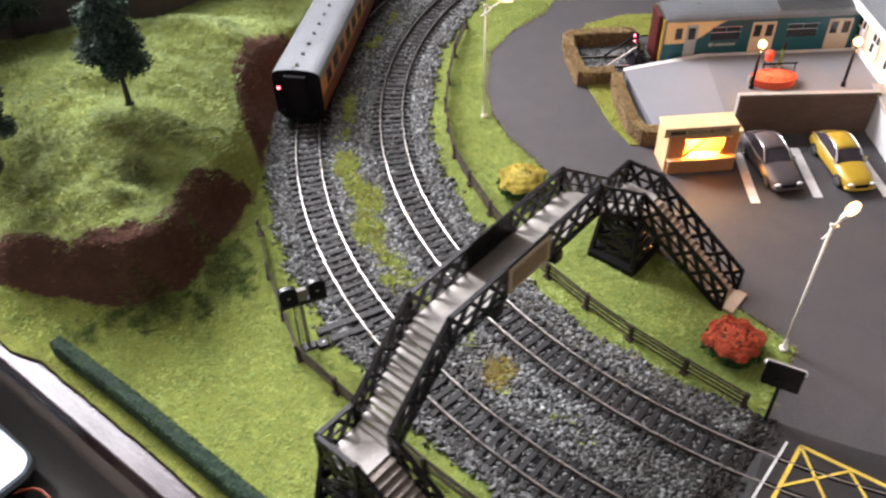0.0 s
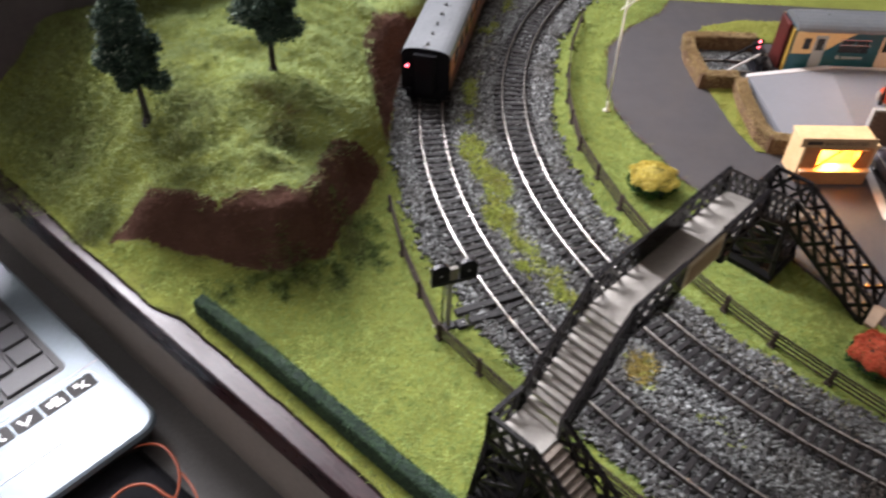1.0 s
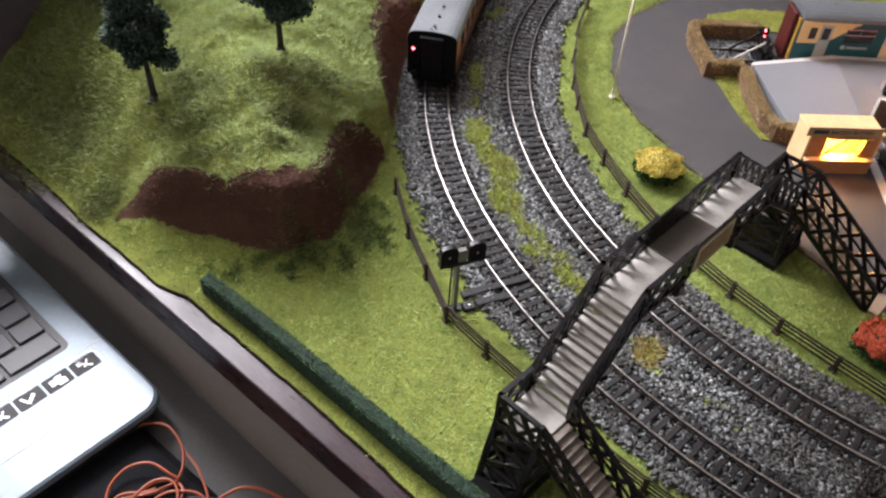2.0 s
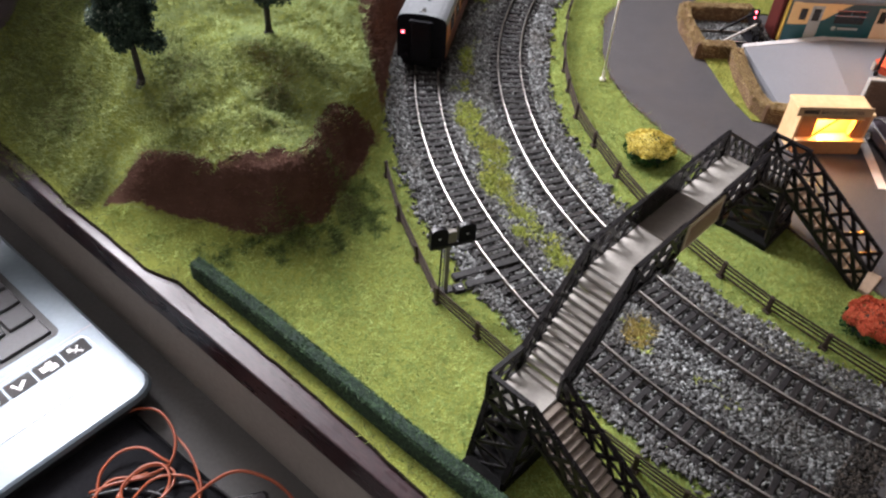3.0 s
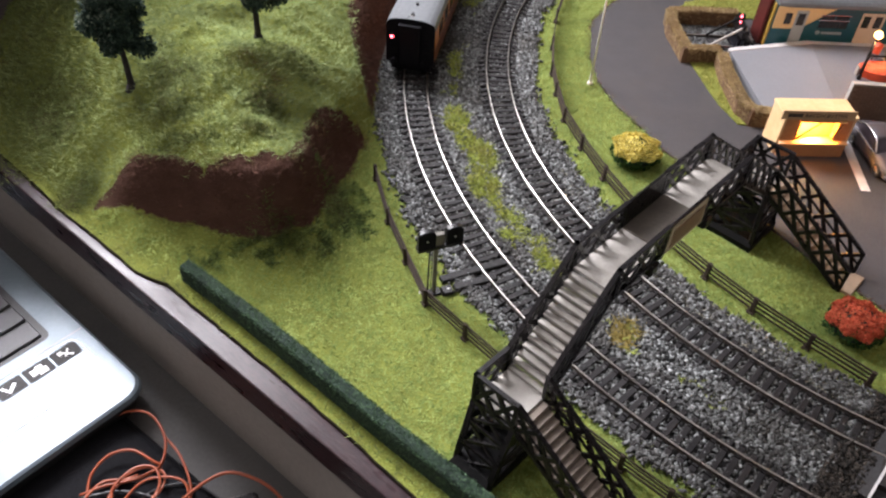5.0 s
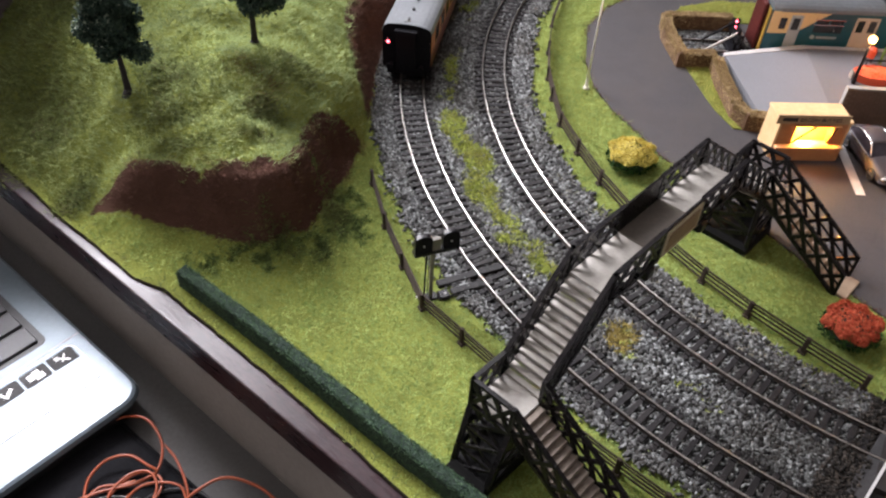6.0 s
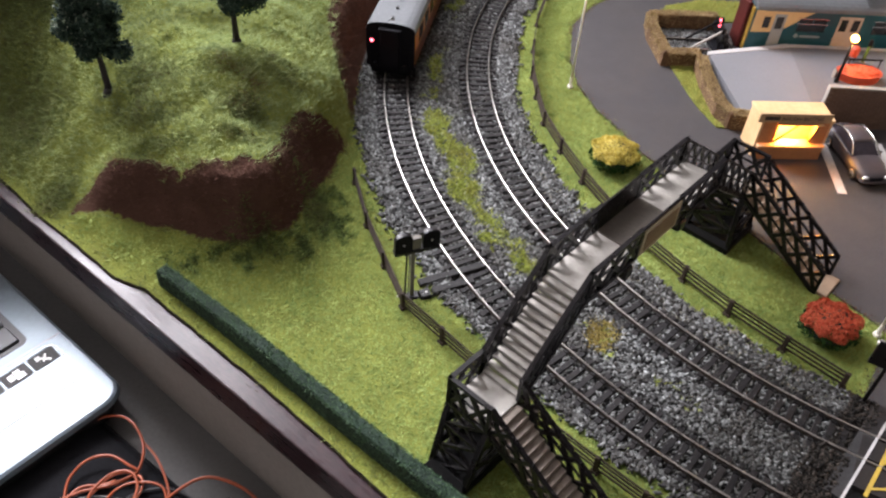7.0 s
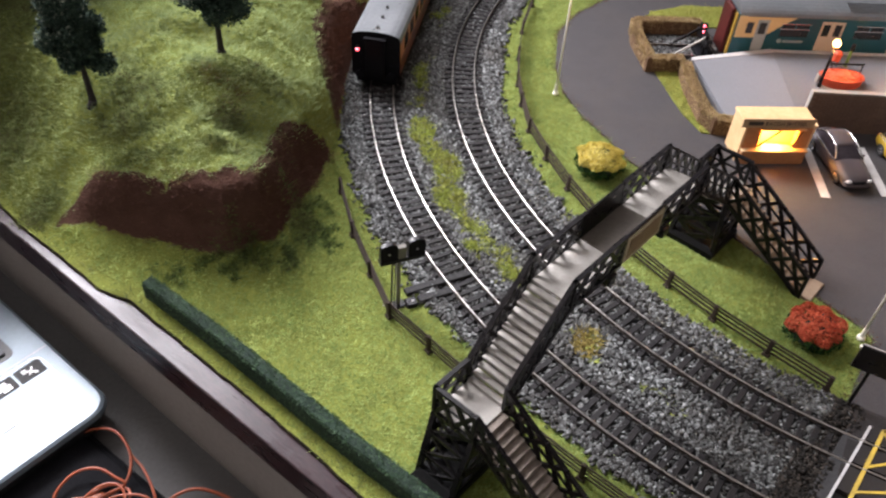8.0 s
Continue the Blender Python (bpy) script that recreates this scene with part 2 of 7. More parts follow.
KEY_BED = material("black_key_bed", (0.012, 0.012, 0.013), (0.018, 0.018, 0.02), (0.01, 0.01, 0.01), scale=600, big=60, rough=0.45)
STICKER_GREY = material("grey_sticker", (0.20, 0.20, 0.205), (0.25, 0.25, 0.255), (0.16, 0.16, 0.165), scale=500, big=60, rough=0.4)
STICKER_WHITE = material("white_sticker", (0.78, 0.78, 0.78), (0.84, 0.84, 0.84), (0.7, 0.7, 0.7), scale=500, big=60, rough=0.35)
ORANGE_WIRE = material("orange_wire", (0.24, 0.046, 0.014), (0.29, 0.062, 0.02), (0.18, 0.034, 0.011), scale=300, big=40, rough=0.38)
BLACK_WIRE = material("black_wire", (0.015, 0.015, 0.017), (0.025, 0.025, 0.028), (0.01, 0.01, 0.01), scale=300, big=40, rough=0.4)
ROOF_GREY = material("silver_grey_roof", (0.15, 0.16, 0.17), (0.19, 0.20, 0.21), (0.12, 0.13, 0.14), scale=400, big=40, rough=0.30, metal=0.35, rough_vary=0.06)
COACH_BROWN = material("chocolate_brown_coach", (0.12, 0.035, 0.012), (0.15, 0.045, 0.015), (0.09, 0.026, 0.01), scale=500, big=60, rough=0.3)
COACH_CREAM = material("orange_cream_coach", (0.52, 0.22, 0.055), (0.58, 0.27, 0.075), (0.42, 0.17, 0.045), scale=500, big=60, rough=0.3)
COACH_BLACK = material("coach_end_black", (0.004, 0.004, 0.006), (0.007, 0.007, 0.009), (0.006, 0.005, 0.006), scale=500, big=60, rough=0.8, spec=0.12)
DARK_GLASS = material("dark_window", (0.012, 0.014, 0.016), (0.02, 0.022, 0.025), (0.016, 0.016, 0.018), scale=300, big=50, rough=0.08)
METAL_DARK = material("dark_metal", (0.05, 0.05, 0.05), (0.08, 0.08, 0.08), (0.04, 0.035, 0.03), scale=500, big=60, rough=0.45, metal=0.7)
METAL_BRIGHT = material("bright_metal", (0.55, 0.54, 0.52), (0.65, 0.64, 0.62), (0.4, 0.38, 0.36), scale=500, big=60, rough=0.25, metal=1.0)
TEAL = material("teal_train_paint", (0.005, 0.066, 0.09), (0.007, 0.078, 0.104), (0.004, 0.052, 0.072), scale=400, big=40, rough=0.28)
CREAM = material("cream_train_paint", (0.60, 0.45, 0.22), (0.66, 0.50, 0.26), (0.52, 0.38, 0.18), scale=400, big=40, rough=0.3)
PALE_CREAM = material("pale_cream_door", (0.42, 0.385, 0.32), (0.47, 0.43, 0.36), (0.36, 0.32, 0.26), scale=400, big=40, rough=0.3)
PALE_BLUE = material("pale_blue_door", (0.25, 0.31, 0.34), (0.29, 0.35, 0.38), (0.21, 0.26, 0.29), scale=400, big=40, rough=0.3)
YELLOW_END = material("yellow_warning_end", (0.44, 0.28, 0.05), (0.50, 0.33, 0.07), (0.36, 0.22, 0.04), scale=400, big=40, rough=0.35)
RED_BROWN = material("red_brown_gangway", (0.05, 0.008, 0.007), (0.075, 0.012, 0.009), (0.02, 0.005, 0.004), scale=400, big=40, rough=0.6, spec=0.2)
PLATFORM_GREY = material("platform_tarmac", (0.118, 0.121, 0.132), (0.142, 0.145, 0.157), (0.10, 0.103, 0.11), scale=900, big=14, rough=0.62, bump=0.05)
# Platform grey raised a fifth: light on the slope put into the colour.
RAMP_LIT_GREY = material("lit_ramp_tarmac", (0.144, 0.148, 0.161), (0.173, 0.177, 0.192), (0.122, 0.126, 0.134), scale=900, big=14, rough=0.62, bump=0.05)
PLATFORM_SIDE = material("platform_side", (0.20, 0.16, 0.13), (0.27, 0.22, 0.18), (0.15, 0.12, 0.10), scale=500, big=60, rough=0.8, bump=0.1)
PLATFORM_EDGE = material("white_platform_edge", (0.40, 0.39, 0.385), (0.48, 0.47, 0.46), (0.27, 0.25, 0.24), scale=700, big=60, rough=0.6)
WALL_BRICK = material("brown_brick_wall", (0.12, 0.072, 0.05), (0.16, 0.10, 0.07), (0.09, 0.055, 0.04), scale=700, big=60, rough=0.85, vary=0.5)
WALL_MORTAR = material("wall_mortar", (0.14, 0.10, 0.08), (0.18, 0.13, 0.10), (0.10, 0.075, 0.06), scale=700, big=60, rough=0.9)
COPING = material("pale_coping", (0.26, 0.24, 0.22), (0.33, 0.31, 0.28), (0.18, 0.165, 0.15), scale=700, big=60, rough=0.75)
RENDER_WHITE = material("white_render", (0.55, 0.54, 0.55), (0.63, 0.62, 0.63), (0.45, 0.44, 0.44), scale=500, big=40, rough=0.85, bump=0.08)
CREAM_WALL = material("cream_stone_wall", (0.50, 0.42, 0.30), (0.58, 0.50, 0.37), (0.38, 0.31, 0.22), scale=500, big=60, rough=0.85, bump=0.1)
KIOSK_WOOD = material("kiosk_birch_ply", (0.62, 0.40, 0.20), (0.70, 0.47, 0.25), (0.52, 0.32, 0.15), scale=300, big=60, rough=0.6)
# Front of the plywood kiosk: shade and warm hatch glow mixed into the colour.
KIOSK_SHADE_GLOW = material("kiosk_front_shade_glow", (0.40, 0.17, 0.065), (0.46, 0.21, 0.085), (0.32, 0.13, 0.05), scale=300, big=60, rough=0.6)
SHADE_BOARD_PAINT = material("dark_shade_board_paint", (0.045, 0.040, 0.042), (0.06, 0.052, 0.052), (0.055, 0.035, 0.034), scale=200, big=14, rough=0.9)
KIOSK_SIGN = material("kiosk_sign_board", (0.36, 0.24, 0.13), (0.42, 0.29, 0.16), (0.28, 0.18, 0.10), scale=300, big=60, rough=0.6)
INK = material("dark_ink", (0.03, 0.02, 0.016), (0.05, 0.034, 0.026), (0.03, 0.02, 0.016), scale=300, big=60, rough=0.7)
CAR_BROWN = material("brown_car_paint", (0.056, 0.045, 0.049), (0.066, 0.053, 0.057), (0.046, 0.037, 0.040), scale=300, big=40, rough=0.52, metal=0.1, coat=0.0)
CAR_YELLOW = material("yellow_car_paint", (0.34, 0.215, 0.016), (0.38, 0.25, 0.022), (0.28, 0.175, 0.014), scale=300, big=40, rough=0.4, metal=0.1, coat=0.25)
CAR_GLASS = material("smoky_car_glass", (0.035, 0.028, 0.034), (0.045, 0.037, 0.044), (0.028, 0.022, 0.028), scale=300, big=40, rough=0.22, spec=0.5)
RUBBER = material("tyre_rubber", (0.012, 0.012, 0.012), (0.02, 0.02, 0.02), (0.015, 0.013, 0.012), scale=500, big=60, rough=0.85)
TUB_RED = material("orange_red_tub", (0.50, 0.07, 0.03), (0.56, 0.09, 0.035), (0.40, 0.05, 0.02), scale=500, big=60, rough=0.6)
PLANTER_RED = material("orange_red_flowers", (0.62, 0.085, 0.03), (0.75, 0.14, 0.05), (0.45, 0.05, 0.02), scale=500, big=60, rough=0.8, island=True)
GREEN_PAINT = material("green_paint", (0.09, 0.16, 0.03), (0.12, 0.2, 0.04), (0.06, 0.11, 0.02), scale=500, big=60, rough=0.5)
SIGNAL_GREY = material("grey_signal_post", (0.10, 0.092, 0.075), (0.15, 0.14, 0.115), (0.06, 0.056, 0.047), scale=900, big=150, rough=0.6)
OLD_TIMBER = material("dark_timber", (0.011, 0.0105, 0.011), (0.022, 0.021, 0.021), (0.008, 0.007, 0.007), scale=300, big=60, rough=0.6, bump=0.4, spec=0.25)
ROOM_WALL = material("room_wall_paint", (0.33, 0.31, 0.285), (0.36, 0.335, 0.31), (0.29, 0.27, 0.25), scale=60, big=3, rough=0.9)
ROOM_CEILING = material("room_ceiling_paint", (0.45, 0.435, 0.415), (0.49, 0.47, 0.45), (0.41, 0.395, 0.375), scale=60, big=3, rough=0.9)
ROOM_FLOOR = material("room_floor_boards", (0.12, 0.075, 0.045), (0.16, 0.10, 0.06), (0.09, 0.055, 0.035), scale=40, big=4, rough=0.6)
FRAME_WHITE = material("window_frame_paint", (0.7, 0.7, 0.69), (0.76, 0.76, 0.75), (0.6, 0.6, 0.59), scale=60, big=6, rough=0.4)
GLOW_BULB = glow("lit_bulb", (1.0, 0.50, 0.17), 8.0)
GLOW_RED = glow("red_tail_lamp", (1.0, 0.09, 0.13), 9.0)
GLOW_KIOSK = glow("lit_kiosk_lamp", (1.0, 0.70, 0.22), 14.0)

# ---- mesh building ----


class Build:
    """Collects the faces of one mesh, in plan millimetres."""

    def __init__(self):
        self.v, self.f, self.m = [], [], []

    def add(self, verts, faces, mat=0):
        k = len(self.v)
        self.v += [tuple(p) for p in verts]
        self.f += [tuple(i + k for i in f) for f in faces]
        self.m += [mat] * len(faces)
        return self

    def box(self, x0, x1, y0, y1, z0, z1, mat=0, chamfer=0.0):
        if not chamfer:
            v = [(x, y, z) for z in (z0, z1) for y in (y0, y1) for x in (x0, x1)]
            return self.add(v, [(0, 2, 3, 1), (4, 5, 7, 6), (0, 1, 5, 4), (2, 6, 7, 3), (0, 4, 6, 2), (1, 3, 7, 5)], mat)
        c = min(chamfer, (x1 - x0) / 3, (y1 - y0) / 3, (z1 - z0) / 2)

        def ring(i, z):
            a, b, d, e = x0 + i, x1 - i, y0 + i, y1 - i
            return [(a + c, d, z), (b - c, d, z), (b, d + c, z), (b, e - c, z), (b - c, e, z), (a + c, e, z), (a, e - c, z), (a, d + c, z)]
        v = ring(0, z0) + ring(0, z1 - c) + ring(c * 0.8, z1)
        f = [tuple(range(7, -1, -1)), tuple(range(16, 24))]
        for k in (0, 8):
            f += [(k + i, k + (i + 1) % 8, k + 8 + (i + 1) % 8, k + 8 + i) for i in range(8)]
        return self.add(v, f, mat)

    def bar(self, p, q, w, h, mat=0):
        """A straight bar of rectangular section from p to q."""
        p, q = Vector(p), Vector(q)
        d = (q - p).normalized()
        side = d.cross(Vector((0, 0, 1)))
        side = (side.normalized() if side.length > 1e-4 else Vector((1, 0, 0))) * (w / 2)
        up = side.cross(d).normalized() * (h / 2)
        v = [e + a * side + b * up for e in (p, q) for a, b in ((-1, -1), (1, -1), (1, 1), (-1, 1))]
        return self.add(v, [(3, 2, 1, 0), (4, 5, 6, 7), (0, 1, 5, 4), (1, 2, 6, 5), (2, 3, 7, 6), (3, 0, 4, 7)], mat)

    def tube(self, pts, radii, n=10, mat=0, caps=True):
        """A round tube through the points."""
        pts = [Vector(p) for p in pts]
        if not hasattr(radii, "__len__"):
            radii = [radii] * len(pts)
        v, ref = [], Vector((0, 0, 1))
        for i, p in enumerate(pts):
            d = (pts[min(i + 1, len(pts) - 1)] - pts[max(i - 1, 0)]).normalized()
            if abs(d.dot(ref)) > 0.95:
                ref = Vector((1, 0, 0)) if abs(d.x) < 0.9 else Vector((0, 1, 0))
            a = d.cross(ref).normalized()
            b = d.cross(a)
            ref = a.cross(d)
            v += [p + radii[i] * (math.cos(t) * a + math.sin(t) * b) for t in (2 * math.pi * k / n for k in range(n))]
        f = [(i * n + k, i * n + (k + 1) % n, (i + 1) * n + (k + 1) % n, (i + 1) * n + k) for i in range(len(pts) - 1) for k in range(n)]
        if caps:
            f += [tuple(range(n - 1, -1, -1)), tuple(range((len(pts) - 1) * n, len(pts) * n))]
        return self.add(v, f, mat)

    def ball(self, c, r, n=12, m=8, mat=0, rough=0.0):
        rx, ry, rz = r if hasattr(r, "__len__") else (r, r, r)
        v = []
        for j in range(m + 1):
            a = math.pi * j / m
            for i in range(n):
                t = 2 * math.pi * i / n
                k = 1 + (random.uniform(-rough, rough) if 0 < j < m else 0)
                v.append((c[0] + k * rx * math.sin(a) * math.cos(t), c[1] + k * ry * math.sin(a) * math.sin(t), c[2] + k * rz * math.cos(a)))
        f = [(j * n + i, (j + 1) * n + i, (j + 1) * n + (i + 1) % n, j * n + (i + 1) % n) for j in range(m) for i in range(n)]
        return self.add(v, f, mat)

    def prism(self, poly, z0, z1, mat=0):
        n = len(poly)
        v = [(*p[:2], z0) for p in poly] + [(*p[:2], z1) for p in poly]
        f = [tuple(range(n - 1, -1, -1)), tuple(range(n, 2 * n))] + [(i, (i + 1) % n, n + (i + 1) % n, n + i) for i in range(n)]
        return self.add(v, f, mat)

    def loft(self, sections, mat=0, caps=True):
        """Sections of equally many points, joined one to the next."""
        n = len(sections[0])
        v = [p for s in sections for p in s]
        f = [(i * n + k, i * n + (k + 1) % n, (i + 1) * n + (k + 1) % n, (i + 1) * n + k) for i in range(len(sections) - 1) for k in range(n)]
        if caps:
            f += [tuple(range(n - 1, -1, -1)), tuple(range((len(sections) - 1) * n, len(sections) * n))]
        return self.add(v, f, mat)

    def mesh(self, name, mats, smooth=False, bevel=0.0):
        me = bpy.data.meshes.new(name)
        me.from_pydata([(x * U, y * U, z * U) for x, y, z in self.v], [], self.f)
        for m in mats if isinstance(mats, (list, tuple)) else [mats]:
            me.materials.append(m)
        me.polygons.foreach_set("material_index", self.m)
        if bevel:
            bm = bmesh.new()
            bm.from_mesh(me)
            bmesh.ops.recalc_face_normals(bm, faces=bm.faces)
            sharp = [e for e in bm.edges if len(e.link_faces) == 2 and e.calc_face_angle(0) > 0.6]
            bmesh.ops.bevel(bm, geom=sharp, offset=bevel * U, segments=2, profile=0.6, affect="EDGES", clamp_overlap=True)
            bm.to_mesh(me)
            bm.free()
        if smooth:
            me.polygons.foreach_set("use_smooth", [True] * len(me.polygons))
        me.update()
        return me


def thing(name, x, y, z, rz=0.0, label="", category="", group="", kind=""):
    """An Empty at the base of a thing; its parts hang from it, in its own frame."""
    ob = new(name)
    ob.empty_display_size = 0.01
    ob.matrix_world = pose(x * U, y * U, z * U, 0, 0, rz)
    return tagged(ob, label, category, group, kind)


def part(name, build, mats, parent, label="", smooth=False, bevel=0.0, kind=""):
    me = build if isinstance(build, bpy.types.Mesh) else build.mesh(name, mats, smooth, bevel)
    ob = new(name, me)
    ob.parent = parent
    return tagged(ob, label, kind=kind)


def solid(name, build, mats, label="", category="", kind="", smooth=False, bevel=0.0):
    """A thing, or a piece of the setting, that is one mesh."""
    return tagged(new(name, build.mesh(name, mats, smooth, bevel)), label, category, kind=kind)


def quick(name, verts, faces, mats, label="", category="", kind="stuff", parent=None):
    """Large counts of small pieces in one mesh, from arrays in plan millimetres."""
    me = bpy.data.meshes.new(name)
    verts = np.asarray(verts, dtype=np.float32) * U
    faces = np.asarray(faces, dtype=np.int32)
    k = faces.shape[1]
    me.vertices.add(len(verts))
    me.vertices.foreach_set("co", verts.ravel())
    me.loops.add(faces.size)
    me.loops.foreach_set("vertex_index", faces.ravel())
    me.polygons.add(len(faces))
    me.polygons.foreach_set("loop_start", np.arange(0, faces.size, k, dtype=np.int32))
    me.update(calc_edges=True)
    me.validate()
    me.materials.append(mats)
    ob = new(name, me)
    ob.parent = parent
    return tagged(ob, label, category, kind=kind)


def curve_points(ctrl, steps=8):
    """A smooth line through the control points."""
    c = [Vector(p) for p in ctrl]
    c = [2 * c[0] - c[1]] + c + [2 * c[-1] - c[-2]]
    out = []
    for i in range(1, len(c) - 2):
        for k in range(steps):
            t = k / steps
            out.append(0.5 * (2 * c[i] + (c[i + 1] - c[i - 1]) * t + (2 * c[i - 1] - 5 * c[i] + 4 * c[i + 1] - c[i + 2]) * t * t
                              + (3 * c[i] - c[i - 1] - 3 * c[i + 1] + c[i + 2]) * t ** 3))
    return out + [c[-2]]


def ss(t):
    t = np.clip(t, 0, 1)
    return t * t * (3 - 2 * t)


def soft_noise(x, y, size, seed=0):
    """Smooth value noise on arrays, about -1 to 1."""
    rs = np.random.RandomState(seed)
    tab = rs.uniform(-1, 1, (64, 64))
    u, v = np.asarray(x) / size, np.asarray(y) / size
    i, j = np.floor(u).astype(int), np.floor(v).astype(int)
    a, b = ss(u - i), ss(v - j)
    g = lambda p, q: tab[p % 64, q % 64]
    return (g(i, j) * (1 - a) + g(i + 1, j) * a) * (1 - b) + (g(i, j + 1) * (1 - a) + g(i + 1, j + 1) * a) * b


def inside(poly, x, y):
    x, y = np.asarray(x, float), np.asarray(y, float)
    res = np.zeros(x.shape, bool)
    for (x0, y0), (x1, y1) in zip(poly, poly[1:] + poly[:1]):
        if y0 != y1:
            res ^= ((y0 > y) != (y1 > y)) & (x < (x1 - x0) * (y - y0) / (y1 - y0) + x0)
    return res


def edge_distance(line, x, y):
    """The distance to an open line of points."""
    best = np.full(np.asarray(x, float).shape, 1e9)
    for (x0, y0), (x1, y1) in zip(line[:-1], line[1:]):
        dx, dy = x1 - x0, y1 - y0
        t = np.clip(((x - x0) * dx + (y - y0) * dy) / (dx * dx + dy * dy), 0, 1)
        best = np.minimum(best, np.hypot(x - x0 - t * dx, y - y0 - t * dy))
    return best


# ---- the plan ----
IN_X, IN_Y, R_IN = 337.5, 561.5, 372.8                 # centre and radius of the inner curved track
OUT_X, OUT_Y, R_OUT = 326.0, 560.0, 424.0              # and of the outer one
EX, EY = 0.7842, -0.6205                               # along the board's near edge
NX, NY = 0.6205, 0.7842                                # across it, into the layout
EDGE_OUT = 95.8                                        # the trim's outer edge, across
BALLAST_HALF = 28.0
HILL_LINE = [(-430, 480), (-345, 412), (-302, 377), (-277, 362), (-238, 354), (-201, 345), (-171, 340), (-147, 356), (-138, 398), (-127, 448),
             (-124, 489), (-125, 540), (-122, 600), (-104, 690), (-64, 780), (10, 860)]
HILL = HILL_LINE + [(10, 1000), (-700, 1000), (-700, 480)]
ROAD = [(112, 740), (100, 715), (66, 680), (46, 645), (39.5, 588), (42.5, 552), (54.5, 518), (68, 495), (80, 470), (91, 455), (115, 420), (138, 392), (149, 376),
        (159, 359), (173, 344), (183, 333), (193, 320), (197, 311), (190, 300), (176, 281), (166, 265), (172, 250), (260, 190), (330, 150), (520, 150), (520, 740)]


def out_half(x, y):
    """Half width of the ballast on the lawn side; turf creeps in beside the signal."""
    return BALLAST_HALF - 6.3 * ss((342 - y) / 36) - 4.5 * np.exp(-(((x + 72) / 12) ** 2 + ((y - 350) / 16) ** 2))


def across(x, y):
    return NX * np.asarray(x, float) + NY * np.asarray(y, float)


def r_inner(x, y):
    return np.hypot(np.asarray(x, float) - IN_X, np.asarray(y, float) - IN_Y)


def r_outer(x, y):
    return np.hypot(np.asarray(x, float) - OUT_X, np.asarray(y, float) - OUT_Y)


def along_line(line, x, y):
    """How far along a line of points its nearest point lies."""
    best, at, run_ = np.full(np.shape(x), 1e9), np.zeros(np.shape(x)), 0.0
    for (x0, y0), (x1, y1) in zip(line[:-1], line[1:]):
        dx, dy = x1 - x0, y1 - y0
        n = math.hypot(dx, dy)
        t = np.clip(((x - x0) * dx + (y - y0) * dy) / n ** 2, 0, 1)
        d = np.hypot(x - x0 - t * dx, y - y0 - t * dy)
        at = np.where(d < best, run_ + t * n, at)
        best = np.minimum(best, d)
        run_ += n
    return at


def hill_height(x, y):
    x, y = np.asarray(x, float), np.asarray(y, float)
    within = inside(HILL, x, y)
    d0 = edge_distance(HILL_LINE, x, y)
    d = np.where(within, d0, 0)
    d = np.maximum(d + 3.5 * soft_noise(x, y, 20, 3) * ss(d / 10), 0) * within
    foot = 16 * ss((-x - 118) / 45) * ss((across(x, y) - 101) / 26)
    lawn = foot * np.exp(-np.where(within, 0, d0) / 24)
    side_fall = 1 - (1 - ss((across(x, y) - 102) / 80)) * ss((-x - 232) / 45)
    z = lawn + (35 * ss(d / 16) + 22 * ss((d - 10) / 62)) * side_fall
    z = z * (1 - 0.4 * ss((y - 575 - 0.3 * (x + 200)) / 60))
    lumps = 3.6 * soft_noise(x, y, 34, 5) + 1.8 * soft_noise(x, y, 13, 6) + 0.6 * soft_noise(x, y, 5, 7)
    return z + np.where(within, lumps * ss(d / 24), 0)


def ground_height(x, y):
    return hill_height(x, y) + 0.35 * soft_noise(x, y, 25, 8) + 0.2 * soft_noise(x, y, 9, 9)


# bare earth on the hill's faces: from and to along the hill's foot, and how far it reaches up the face
EARTH_FACES = (((-284, 366), (-190, 343), 21), ((-219, 349.5), (-141, 384), 32), ((-165, 344), (-126, 466), 21), ((-124, 480), (-108, 670), 27))


def earth_mask(x, y, soft=2.0):
    x, y = np.asarray(x, float), np.asarray(y, float)
    within = inside(HILL, x, y)
    d = np.where(within, 1, -1) * edge_distance(HILL_LINE, x, y)
    s = along_line(HILL_LINE, x, y)
    wob = 2.2 * soft_noise(x, y, 11, 11) + 1.6 * soft_noise(x, y, 4, 12)
    res = np.zeros(x.shape)
    for p, q, reach in EARTH_FACES:
        s0, s1 = [float(along_line(HILL_LINE, np.array(e[0], float), np.array(e[1], float))) for e in (p, q)]
        u = np.clip(np.abs((s - (s0 + s1) / 2) / ((s1 - s0) / 2)), 0, 1)
        top = reach * (1 - u ** 2.6)
        res = np.maximum(res, ss((top + wob * (u < 1) - d) / soft) * ss((d + 1.5 - wob * 0.6) / min(soft, 5.0)) * (u < 1))
    return res


def road_mask(x, y):
    return inside(ROAD, x, y)

# ---- room ----
RX0, RX1, RY0, RZ0, RZ1 = -1700, 1900, -1500, -820, 1580
room_floor = solid("floor", Build().box(RX0, RX1, RY0, SLOPE_Y0, RZ0 - 30, RZ0), ROOM_FLOOR, "dark timber boarded room floor", kind="structure")
ceiling = Build()
lean = Build()


def slope_slab(t0, t1, x0, x1, thick=60):
    (ya, za), (yb, zb), (yc, zc), (yd, zd) = slope(t0), slope(t1), slope(t1, -thick), slope(t0, -thick)
    lean.loft([[(x, ya, za), (x, yb, zb), (x, yc, zc), (x, yd, zd)] for x in (x0, x1)])


